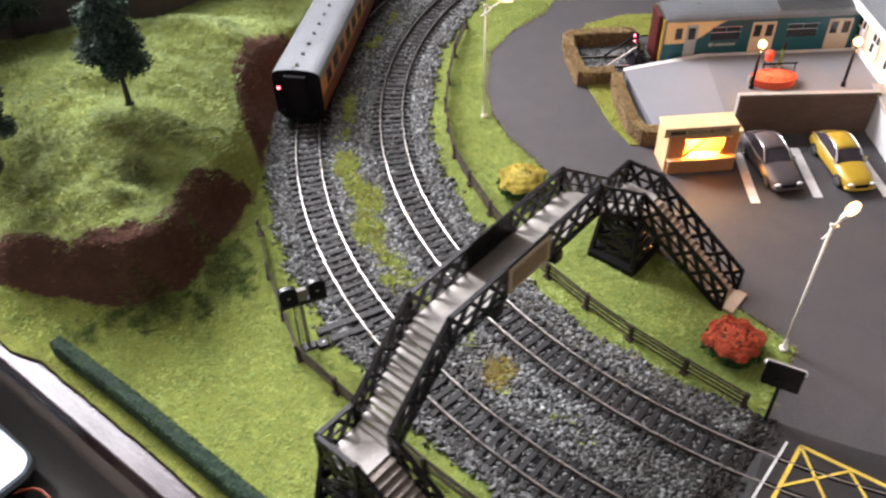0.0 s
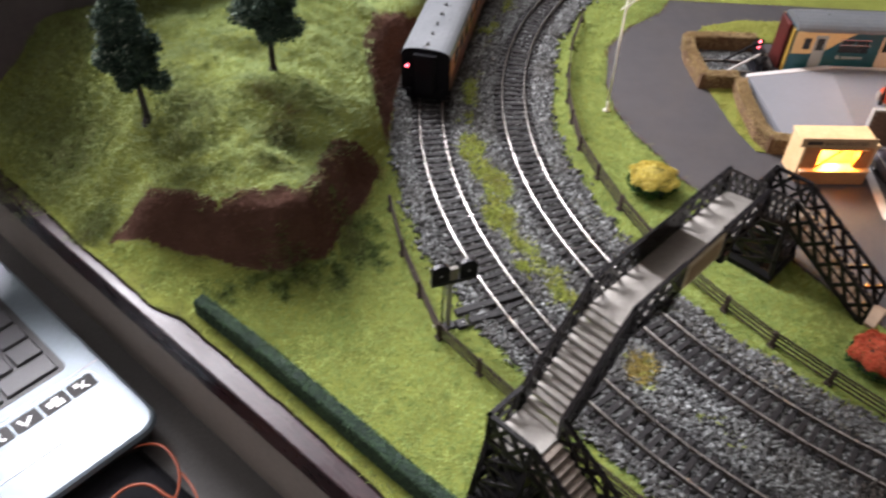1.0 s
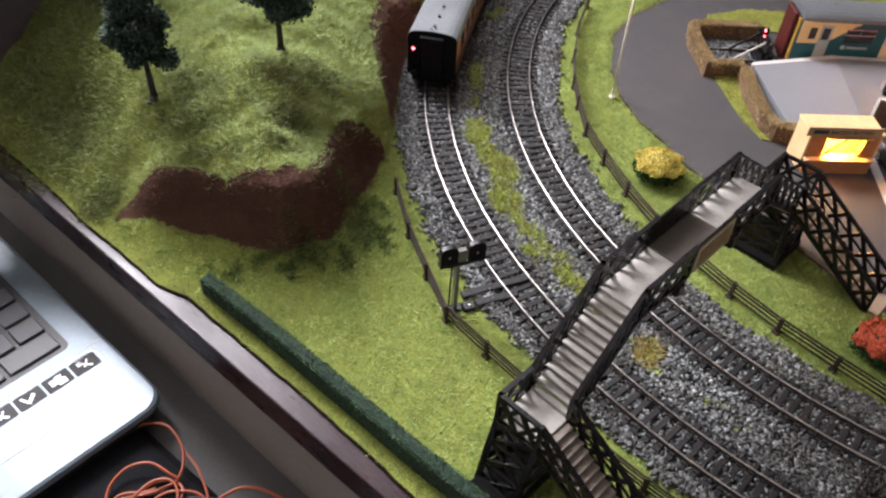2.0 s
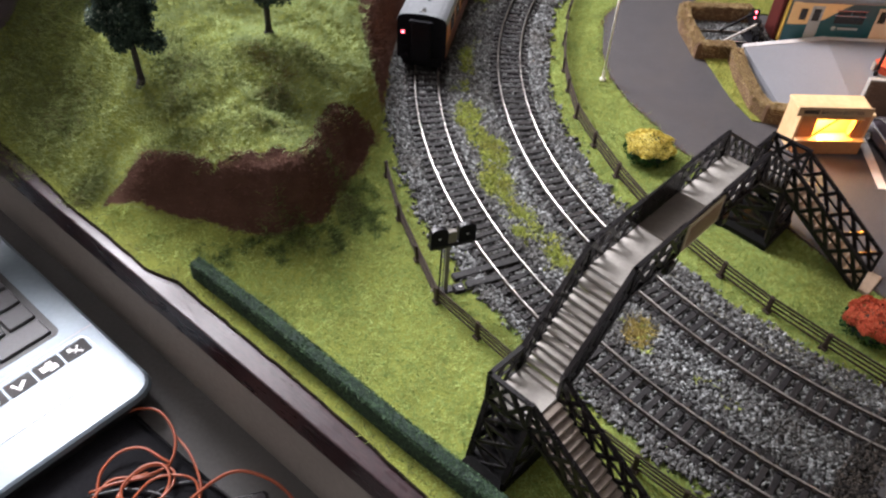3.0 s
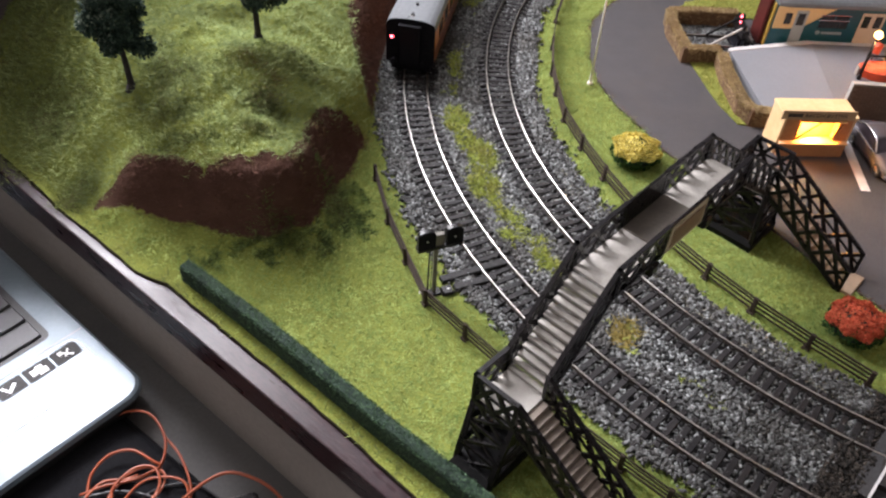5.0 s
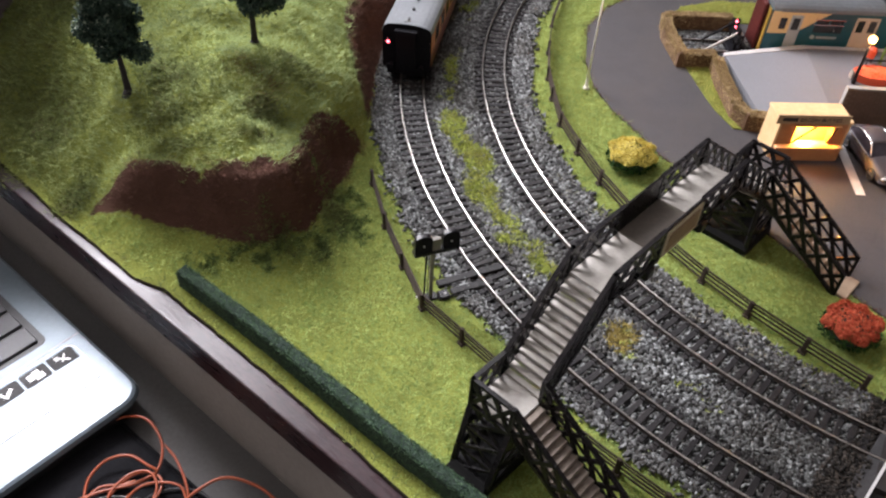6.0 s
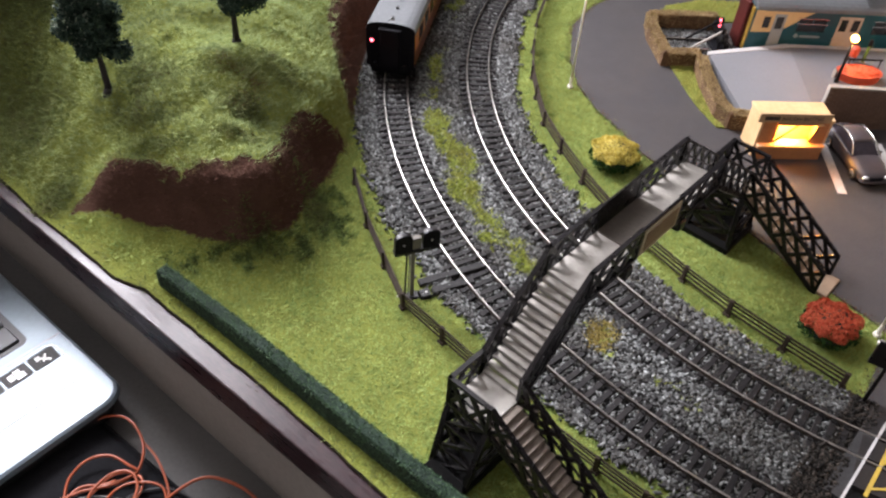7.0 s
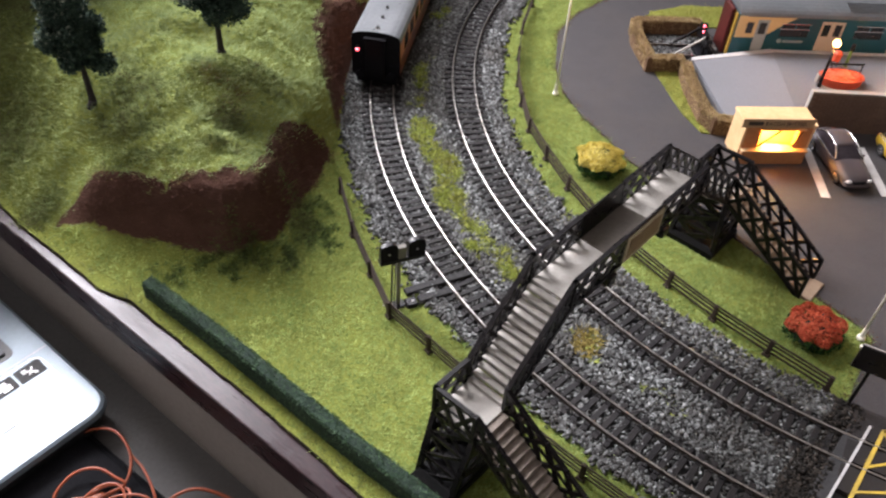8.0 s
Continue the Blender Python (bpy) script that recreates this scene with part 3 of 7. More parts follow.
ceiling.box(RX0, RX1, RY0, SLOPE_Y1 + 80, RZ1, RZ1 + 30)
solid("ceiling", ceiling, ROOM_CEILING, "plain pale painted room ceiling", kind="structure")
solid("wall_south", Build().box(RX0, RX1, RY0 - 60, RY0, RZ0, RZ1), ROOM_WALL, "plain painted room wall", kind="structure")
solid("wall_west", Build().box(RX0 - 60, RX0, RY0 - 60, SLOPE_Y0 + 60, RZ0, RZ1), ROOM_WALL, "plain painted room wall", kind="structure")
solid("wall_east", Build().box(RX1, RX1 + 60, RY0 - 60, SLOPE_Y0 + 60, RZ0, RZ1), ROOM_WALL, "plain painted room wall", kind="structure")
slope_slab(-0.03, WIN_T0, RX0, RX1)
slope_slab(WIN_T1, 1.04, RX0, RX1)
edges_x = [RX0] + [x for w in WINDOWS for x in w] + [RX1]
for x0, x1 in zip(edges_x[::2], edges_x[1::2]):
    slope_slab(WIN_T0, WIN_T1, x0, x1)
lean.box(RX0, RX1, SLOPE_Y0, SLOPE_Y0 + 60, RZ0, SLOPE_Z0 + 60)
solid("wall_north", lean, ROOM_WALL, "painted outer wall leaning inwards, with two windows", kind="structure")


def room_window(name, x0, x1):
    w = thing(name, 0, 0, 0, label="white-framed window in the leaning wall", category="window", kind="structure")
    for t0, t1, xa, xb in ((WIN_T0, WIN_T0 + 0.02, x0, x1), (WIN_T1 - 0.02, WIN_T1, x0, x1), (WIN_T0 + 0.02, WIN_T1 - 0.02, x0, x0 + 28), (WIN_T0 + 0.02, WIN_T1 - 0.02, x1 - 28, x1)):
        (ya, za), (yb, zb), (yc, zc), (yd, zd) = slope(t0, 4), slope(t1, 4), slope(t1, -30), slope(t0, -30)
        part("window_frame", Build().loft([[(x, ya, za), (x, yb, zb), (x, yc, zc), (x, yd, zd)] for x in (xa, xb)]), FRAME_WHITE, w)


for k, (x0, x1) in enumerate(WINDOWS):
    room_window("window_%d" % (k + 1), x0, x1)

# ---- desk, baseboard side and trim ----


def along_edge(s, a):
    """A point s along the edge and a across it."""
    return (s * EX + a * NX, s * EY + a * NY)


DESK_Z = -92
desk = thing("desk", *along_edge(-100, -194), RZ0, -38.36, "plain grey desk with a laptop and wires on it", "desk")
part("desk_top", Build().box(-800, 800, -315, 315, DESK_Z - 22 - RZ0, DESK_Z - RZ0, chamfer=1.5), DESK, desk, "grey desk top")
for sx in (-740, 740):
    for sy in (-260, 200):
        part("desk_leg", Build().box(sx - 20, sx + 20, sy - 20, sy + 20, 0, DESK_Z - 22 - RZ0, chamfer=3), DESK, desk)
side = Build().prism([along_edge(s, a) for s, a in ((-760, 103), (420, 103), (420, 113), (-760, 113))], DESK_Z, -4)
solid("baseboard_side", side, SIDE_BOARD, "grey painted upright side board of the layout", "board", kind="structure", bevel=0.6)
trim = Build().prism([along_edge(s, a) for s, a in ((-760, EDGE_OUT), (420, EDGE_OUT), (420, 118), (-760, 118))], -18.5, 2.2)
solid("trim", trim, TRIM_WOOD, "dark reddish stained hardwood edging with gloss", kind="structure", bevel=1.0)

# ---- ground of the layout ----


def rim_line(x, y):
    """Where the scenery ends on the trim, across the edge."""
    run_s = EX * x + EY * y
    bare = 101.8 + 6.3 * ss((run_s + 392) / 28) - 3.6 * ss((run_s + 275) / 110) + 2.4 * ss((-450 - run_s) / 50)
    return bare + (0.35 + 0.6 * ss((-370 - run_s) / 40)) * soft_noise(x, y, 15, 21) + 0.3 * soft_noise(x, y, 6, 22)


def edge_lift(x, y):
    return 3.6 * ss((129 - across(x, y)) / 14)


GRID = 2.4
gx, gy = np.arange(-560, 560, GRID), np.arange(150, 940, GRID)
mx, my = np.meshgrid(gx, gy)
a_in = across(mx, my)
keep = (a_in > rim_line(mx, my)) & (a_in < 1084) & (EX * mx + EY * my > -758) & (my < 1150)
mz = ground_height(mx, my) + edge_lift(mx, my) - np.where((r_inner(mx, my) > R_IN - 25) & (r_outer(mx, my) < R_OUT + 25), 0.9, 0)
mz -= np.where(road_mask(mx, my), 1.2, 0)
idx = -np.ones(mx.shape, int)
idx[keep] = np.arange(keep.sum())
quads = np.stack([idx[:-1, :-1], idx[:-1, 1:], idx[1:, 1:], idx[1:, :-1]], -1).reshape(-1, 4)
quads = quads[(quads >= 0).all(1)]
ground = quick("ground", np.stack([mx[keep], my[keep], mz[keep]], -1), quads, GROUND,
               "modelled lawn and hill of the layout baseboard", "ground", kind="structure")
bare = ground.data.attributes.new("bare_earth", "FLOAT", "POINT")
bare.data.foreach_set("value", earth_mask(mx[keep], my[keep], 5.0).astype(np.float32))
ground.data.materials.append(BALLAST_BED)
cx_, cy_ = mx[keep][quads].mean(1), my[keep][quads].mean(1)
kind_of = np.where((r_inner(cx_, cy_) > R_IN - BALLAST_HALF + 2) & (r_outer(cx_, cy_) < R_OUT + out_half(cx_, cy_) - 2), 1, 0)
ground.data.polygons.foreach_set("material_index", kind_of.astype(np.int32))
ground.data.polygons.foreach_set("use_smooth", np.ones(len(quads), bool))
# the edge of the scenery above the trim; near-black stands for the shadow under it
edge_v, edge_f = [], []
for i in range(600):
    run_s = -757 + 1175 * i / 599
    a = EDGE_OUT
    for _ in range(6):
        a = float(rim_line(run_s * EX + a * NX, run_s * EY + a * NY))
    for off, up in ((-0.5, 2.1), (-0.8, 3.2), (0.35, None), (2.0, None), (5.0, None)):
        x, y = run_s * EX + (a + off) * NX, run_s * EY + (a + off) * NY
        edge_v.append((x, y, up if up else float(ground_height(x, y) + edge_lift(x, y)) + (0.15 if off < 4 else -0.4)))
    if i:
        k = 5 * i
        edge_f += [(k - 5 + j, k + j, k + j + 1, k - 4 + j) for j in range(4)]
cut = quick("scenery_edge", edge_v, edge_f, EDGE_SHADOW, "edge of the scenery on the trim, coloured near-black for its shadow", "ground", kind="structure")
cut.data.materials.append(GRASS_SOIL)
cut.data.polygons.foreach_set("material_index", [0, 0, 1, 1] * (len(edge_f) // 4))
OUTLINE = ((-760, 113), (420, 113), (420, 1085), (-577, 1085), (-760, 929))
board = Build().prism([along_edge(s, a) for s, a in OUTLINE], -40, -6)
solid("baseboard", board, SIDE_BOARD, "timber baseboard under the layout scenery", "board", kind="structure")
for s, a in ((-700, 170), (360, 170), (360, 1020), (-560, 1020)):
    x, y = along_edge(s, a)
    solid("baseboard_leg", Build().box(x - 22, x + 22, y - 22, y + 22, RZ0, -40, chamfer=3), OLD_TIMBER, "plain timber leg under the baseboard", kind="structure")

# ---- board added behind the hill to block window light ----
BOARD_LINE = [(-500, 420), (-398, 486), (-345, 517), (-290, 572), (-225, 632), (-165, 692), (-120, 780), (-60, 870)]
shade_screen = thing("shade_board", BOARD_LINE[0][0], BOARD_LINE[0][1], 0, label="dark board added behind the hill to shade its back", category="board")
for p, q in zip(BOARD_LINE[:-1], BOARD_LINE[1:]):
    d = Vector((q[0] - p[0], q[1] - p[1]))
    n = Vector((-d.y, d.x)).normalized() * 5
    o = BOARD_LINE[0]
    # Panel heights are set by how much window light each should block.
    part("board_panel", Build().prism([(p[0] - o[0], p[1] - o[1]), (q[0] - o[0], q[1] - o[1]), (q[0] - o[0] + n.x, q[1] - o[1] + n.y), (p[0] - o[0] + n.x, p[1] - o[1] + n.y)], -6, 70 if p[0] > -230 else (128 if p[0] < -450 else 156)), SHADE_BOARD_PAINT, shade_screen)

# ---- asphalt, painted lines ----
road = Build().prism(ROAD, -4, 0.6)
solid("road", road, ASPHALT, "worn dark grey asphalt road and car park", "road", kind="structure")


def painted_line(name, p, q, w, z, mat, label, category="road marking", group=""):
    d = Vector((q[0] - p[0], q[1] - p[1])).normalized()
    n = Vector((-d.y, d.x)) * (w / 2)
    poly = [(p[0] + n.x, p[1] + n.y), (p[0] - n.x, p[1] - n.y), (q[0] - n.x, q[1] - n.y), (q[0] + n.x, q[1] + n.y)]
    ob = solid(name, Build().prism(poly, z - 0.5, z), mat, label, category)
    return tagged(ob, group=group)


for k, (p, q) in enumerate((((214.5, 493), (211, 437)), ((256, 497), (254, 441)), ((298, 497), (300, 440)))):
    painted_line("parking_line", p, q, 6.2, 0.95, WHITE_PAINT, "white painted line between car park bays", group="parking lines")

# ---- tracks ----


def arc(r, a0, a1, step):
    n = max(2, int(abs(a1 - a0) * r / step))
    return [(r * math.cos(a0 + (a1 - a0) * i / n), r * math.sin(a0 + (a1 - a0) * i / n)) for i in range(n + 1)]


def rail_build(line, z0):
    """A flat-bottomed rail along a line: web and foot rusty, the running top bright."""
    b, n = Build(), len(line)
    prof = [(-0.8, 0), (0.8, 0), (0.8, 0.35), (0.25, 0.6), (0.25, 1.5), (0.56, 1.8), (0.56, 2.1), (0.45, 2.36), (0.14, 2.47), (-0.14, 2.47), (-0.45, 2.36), (-0.56, 2.1), (-0.56, 1.8), (-0.25, 1.5),
            (-0.25, 0.6), (-0.8, 0.35)]
    k = len(prof)
    for i, p in enumerate(line):
        q0, q1 = line[max(i - 1, 0)], line[min(i + 1, n - 1)]
        dx, dy = q1[0] - q0[0], q1[1] - q0[1]
        m = math.hypot(dx, dy)
        b.v += [(p[0] - dy / m * o, p[1] + dx / m * o, z0 + z) for o, z in prof]
    for i in range(n - 1):
        for j in range(k):
            b.f.append((i * k + j, i * k + (j + 1) % k, (i + 1) * k + (j + 1) % k, (i + 1) * k + j))
            b.m.append(1 if j in (6, 7, 9, 10) else 0)
    return b


def sleeper_mesh():
    b = Build().box(-14.6, 14.6, -1.65, 1.65, -0.6, 1.5, chamfer=0.35)
    for s in (-1, 1):
        b.box(s * 9 - 2.3, s * 9 - 0.8, -1.3, 1.3, 1.5, 2.2).box(s * 9 + 0.8, s * 9 + 2.3, -1.3, 1.3, 1.5, 2.2)
    return b.mesh("sleeper", SLEEPER)


SLEEPER_MESH = sleeper_mesh()
GAUGE_HALF = 8.5


def curved_track(cx, cy, radius, a0, a1, label):
    track = thing("railway_track", cx, cy, 0, label=label, category="railway track", group="running lines")
    for s in (-1, 1):
        part("rail", rail_build(arc(radius + s * GAUGE_HALF, a0, a1, 6), 1.5), [RAIL_SIDE, RAIL_TOP], track, smooth=True)
    n = int((a1 - a0) * radius / 6.55)
    for i in range(n):
        a = a0 + (a1 - a0) * (i + 0.5) / n
        ob = new("sleeper", SLEEPER_MESH)
        ob.parent = track
        ob.matrix_local = pose(radius * math.cos(a) * U, radius * math.sin(a) * U, 0, 0, 0, math.degrees(a) + random.uniform(-1.2, 1.2))
    return track


A0, A1 = math.pi - 0.72, math.pi + 1.22
outer = curved_track(OUT_X, OUT_Y, R_OUT, A0, A1, "curved track with silver rails on black sleepers beside the lawn")
inner = curved_track(IN_X, IN_Y, R_IN, A0, A1, "curved track with silver rails on black sleepers beside the verge")

# ---- level crossing at the near end of the inner track ----


def on_ring(r, deg):
    a = math.radians(deg)
    return (IN_X + r * math.cos(a), IN_Y + r * math.sin(a))


CROSS0, CROSS1 = 240.5, 258
crossing = thing("level_crossing", 0, 0, 0, label="dark boarded level crossing between the rails with yellow hatching", category="level crossing")
for k, (r0, r1) in enumerate(((R_IN - 30, R_IN - GAUGE_HALF - 1.6), (R_IN - GAUGE_HALF + 1.8, R_IN + GAUGE_HALF - 1.8), (R_IN + GAUGE_HALF + 1.6, R_IN + 26))):
    ring = [on_ring(r0, CROSS0 + (CROSS1 - CROSS0) * i / 12) for i in range(13)] + [on_ring(r1, CROSS1 - (CROSS1 - CROSS0) * i / 12) for i in range(13)]
    part("crossing_panel", Build().prism(ring, 0, 3.3), CROSSING, crossing)
painted_line("stop_line", (171.5, 250), (134, 206), 1.3, 3.75, WHITE_PAINT, "white painted stop line at the level crossing")
part("crossing_apron", Build().prism([(171.5, 250), (134, 206), (127.5, 211.5), (165, 255.5)], 0, 3.25), APRON, crossing, "worn grey apron strip")
hatch = thing("hatched_box_marking", 0, 0, 0, label="yellow painted criss-cross hatching over the level crossing", category="road marking")
for k, (p, q) in enumerate((((177.5, 247.5), (146, 208)), ((177.5, 247.5), (226, 213)), ((161, 226), (196, 233)), ((177.5, 247.5), (180, 200)), ((196, 233), (202, 195)), ((150, 212), (226, 213)))):
    d = Vector((q[0] - p[0], q[1] - p[1])).normalized()
    n = Vector((-d.y, d.x)) * (0.95 if k < 2 else 0.65)
    part("painted_stripe", Build().prism([(p[0] + n.x, p[1] + n.y), (p[0] - n.x, p[1] - n.y), (q[0] - n.x, q[1] - n.y), (q[0] + n.x, q[1] + n.y)], 3.3, 3.75), YELLOW_PAINT, hatch)

# ---- fences ----


def fence(posts, label):
    x0, y0 = posts[0]
    f = thing("fence", x0, y0, 0, label=label, category="fence", group="lineside fences")
    me = Build().box(-1.3, 1.3, -1.1, 1.1, -2, 12.5, chamfer=0.4).mesh("post", FENCE)
    foot = Build().box(-2.3, 2.3, -1.8, 1.8, -1, 1.6, chamfer=0.4).mesh("post_foot", FENCE)
    hs = [float(ground_height(x, y)) for x, y in posts]
    for i, (x, y) in enumerate(posts):
        q0, q1 = posts[max(i - 1, 0)], posts[min(i + 1, len(posts) - 1)]
        ob = part("post", me, None, f)
        ob.matrix_local = pose((x - x0) * U, (y - y0) * U, hs[i] * U, random.uniform(-3, 3), random.uniform(-3, 3), math.degrees(math.atan2(q1[1] - q0[1], q1[0] - q0[0])))
        ob2 = part("post_foot", foot, None, ob)
    for i in range(len(posts) - 1):
        (xa, ya), (xb, yb) = posts[i], posts[i + 1]
        for h in (3.2, 6.2, 9.2, 11.6):
            part("fence_rail", Build().bar((xa - x0, ya - y0, hs[i] + h), (xb - x0, yb - y0, hs[i + 1] + h + random.uniform(-0.3, 0.3)), 0.7, 1.0), FENCE, f)
    return f


fence([(27, 690), (15, 641), (9.5, 597), (7, 558), (8.3, 530), (12, 497.5), (22, 465), (34, 433), (48.5, 402), (66, 373), (85.5, 346.5), (106.7, 321), (131.5, 297), (157, 273.5)],
      "low dark brown post and rail fence along the grass verge")
fence([(-116, 419), (-104.5, 378.5), (-91, 344.5), (-78, 312.8), (-55.2, 289), (-32, 265.5), (-8, 240.5), (20, 215.5), (40, 199), (64, 181)],
      "low dark brown post and rail fence between lawn and ballast")

# ---- footbridge ----
BR_ANG = 48.4
bridge = thing("footbridge", -43.6, 216.3, 0, BR_ANG, "black lattice footbridge with grey steps over two tracks", "footbridge")
LEN, LAND, KINK, HALF = 253.0, 22.0, 62.0, 11.5
KINK_FAR = LEN - 74.0
Z_DECK, Z_LAND, RAIL_H = 79.3, 41.4, 14.8


def deck_z(s):
    if s > LEN / 2:
        u = (LEN - LAND - s) / (LEN - LAND - KINK_FAR)
    else:
        u = (s - LAND) / (KINK - LAND)
    return Z_LAND + (Z_DECK - Z_LAND) * min(1.0, max(0.0, u))


def lattice(p, q, low_p, low_q, panels, name="lattice_girder"):
    """One lattice panel run: top rail, mid rail, bottom chord, end posts and crossed braces, between two end points (bottom)."""
    p, q = Vector(p), Vector(q)
    up_p, up_q = Vector((0, 0, low_p)), Vector((0, 0, low_q))
    part("handrail", Build().bar(p + up_p, q + up_q, 2.2, 1.5), BLACK, bridge)
    part("mid_rail", Build().bar(p + up_p * 0.5, q + up_q * 0.5, 1.0, 1.1), BLACK, bridge)
    part("bottom_chord", Build().bar(p, q, 2.0, 2.2), BLACK, bridge)
    for i in range(panels):
        t0, t1 = i / panels, (i + 1) / panels
        a, b = p.lerp(q, t0), p.lerp(q, t1)
        ua, ub = up_p.lerp(up_q, t0), up_p.lerp(up_q, t1)
        part("brace", Build().bar(a, b + ub, 1.3, 2.3), BLACK, bridge)
        part("brace", Build().bar(a + ua, b, 1.0, 2.3), BLACK, bridge)
    for e, u in ((p, up_p), (q, up_q)):
        part("post", Build().bar(e - Vector((0, 0, 1)), e + u + Vector((0, 0, 0.8)), 1.9, 1.9), BLACK, bridge)


H_ALL = RAIL_H + 3.0


def side(y, s_list, panels):
    for s0, s1, n in zip(s_list[:-1], s_list[1:], panels):
        lattice((s0, y, deck_z(s0) - 3), (s1, y, deck_z(s1) - 3), H_ALL, H_ALL, n)


PANEL0, PANEL1 = 101.5, 135.6
side(HALF, [0, LAND, KINK, PANEL0], [2, 4, 3])
side(HALF, [PANEL1, KINK_FAR, LEN - LAND, LEN], [3, 4, 2])
side(-HALF, [LAND, KINK, PANEL0], [4, 3])
side(-HALF, [PANEL1, KINK_FAR, LEN - LAND], [3, 4])
for s in (0, LEN):
    lattice((s, -HALF, Z_LAND - 3), (s, HALF, Z_LAND - 3), H_ALL, H_ALL, 2)
# nameboards: solid plates in place of the lattice over the tracks
for y, sgn in ((HALF, 1), (-HALF, -1)):
    plate = part("nameboard", Build().box(PANEL0, PANEL1, y - 0.7, y + 0.7, Z_DECK - 3, Z_DECK + RAIL_H + 0.6, chamfer=0.3), BLACK, bridge, "solid black plate carrying a faded sign")
    part("sign_face", Build().box(PANEL0 + 1, PANEL1 - 1, min(y + sgn * 0.7, y + sgn * 1.3), max(y + sgn * 0.7, y + sgn * 1.3), Z_DECK - 2, Z_DECK + RAIL_H - 1), SIGN_CREAM, plate, "faded cream sign")
    part("sign_field", Build().box(PANEL0 + 3.5, PANEL1 - 3.5, min(y + sgn * 1.3, y + sgn * 1.7), max(y + sgn * 1.3, y + sgn * 1.7), Z_DECK + 0.5, Z_DECK + RAIL_H - 3.5), SIGN_BROWN, plate, "brown sign field")
# deck, steps, landings
deck = Build()
N_DECK = 24
deck.loft([[(s, -HALF + 1, Z_DECK - 1.2), (s, HALF - 1, Z_DECK - 1.2), (s, HALF - 1, Z_DECK + 0.35 * math.sin(s * 0.75)), (s, 0, Z_DECK + 0.12 * math.sin(s * 0.4 + 1)), (s, -HALF + 1, Z_DECK + 0.2 * math.sin(s * 0.5 + 2))]
           for s in [KINK + (KINK_FAR - KINK) * i / N_DECK for i in range(N_DECK + 1)]])
part("deck", deck, STEP_GREY, bridge, "grey painted walkway deck")
# Darker slab over the deck: the nameboards' shade, put in as brown colour.
part("deck_board", Build().box(PANEL0 - 1, PANEL1 + 1, -HALF + 1, HALF - 1, Z_DECK - 0.5, Z_DECK + 0.75, chamfer=0.2), DECK_SHADE, bridge, "dark brown deck strip standing for the shade between the nameboards")
for s0 in (0, LEN - LAND):
    part("landing", Build().box(s0 + 0.6, s0 + LAND, -HALF, HALF - 1, Z_LAND - 1.5, Z_LAND, chamfer=0.3), STEP_GREY, bridge, "grey painted landing")
N_STEP = 13
rise = (Z_DECK - Z_LAND) / N_STEP
for start, end_s in ((LAND, KINK), (LEN - LAND, KINK_FAR)):
    run = (end_s - start) / N_STEP
    h_, nose = abs(run) / 2, 0.7 if run > 0 else 0.0
    back = 0.7 - nose
    tread = Build().box(-h_ - nose, h_ + back, -HALF + 1, HALF - 1, -0.9, 0, chamfer=0.4).box(-h_ + 0.7 * nose, h_ - 0.7 * back, -HALF + 1, HALF - 1, -rise - 0.7, -0.9).mesh("step", STEP_GREY)
    for i in range(N_STEP):
        ob = part("step", tread, None, bridge)
        ob.location = ((start + run * (i + 0.5)) * U, 0, (Z_LAND + rise * (i + 0.5)) * U)
# turned flights down to the ground
FLIGHT, N_LOW = 59.5, 17
low = Build().box(1.5, LAND - 1.5, -FLIGHT / N_LOW / 2 - 0.5, FLIGHT / N_LOW / 2, -Z_LAND / N_LOW - 0.7, 0, chamfer=0.4)
LOW_STEP = {0.0: low.mesh("step", STEP_TAN), LEN - LAND: low.mesh("step", STEP_SAND)}
for s0 in (0.0, LEN - LAND):
    for i in range(N_LOW):
        ob = part("step", LOW_STEP[s0], None, bridge)
        ob.location = (s0 * U, (-HALF - FLIGHT * (i + 0.5) / N_LOW) * U, (Z_LAND * (1 - (i + 0.5) / N_LOW)) * U)
    for s in (s0 + 0.8, s0 + LAND - 0.8):
        lattice((s, -HALF, Z_LAND - 3.5), (s, -HALF - FLIGHT, -0.5), H_ALL, H_ALL - 1, 5)
    part("bottom_tread", Build().box(s0 + 1, s0 + LAND - 1, -HALF - FLIGHT - 7, -HALF - FLIGHT, 0, 2.0, chamfer=0.5), STEP_SAND if s0 else STEP_TAN, bridge, "tan bottom tread")
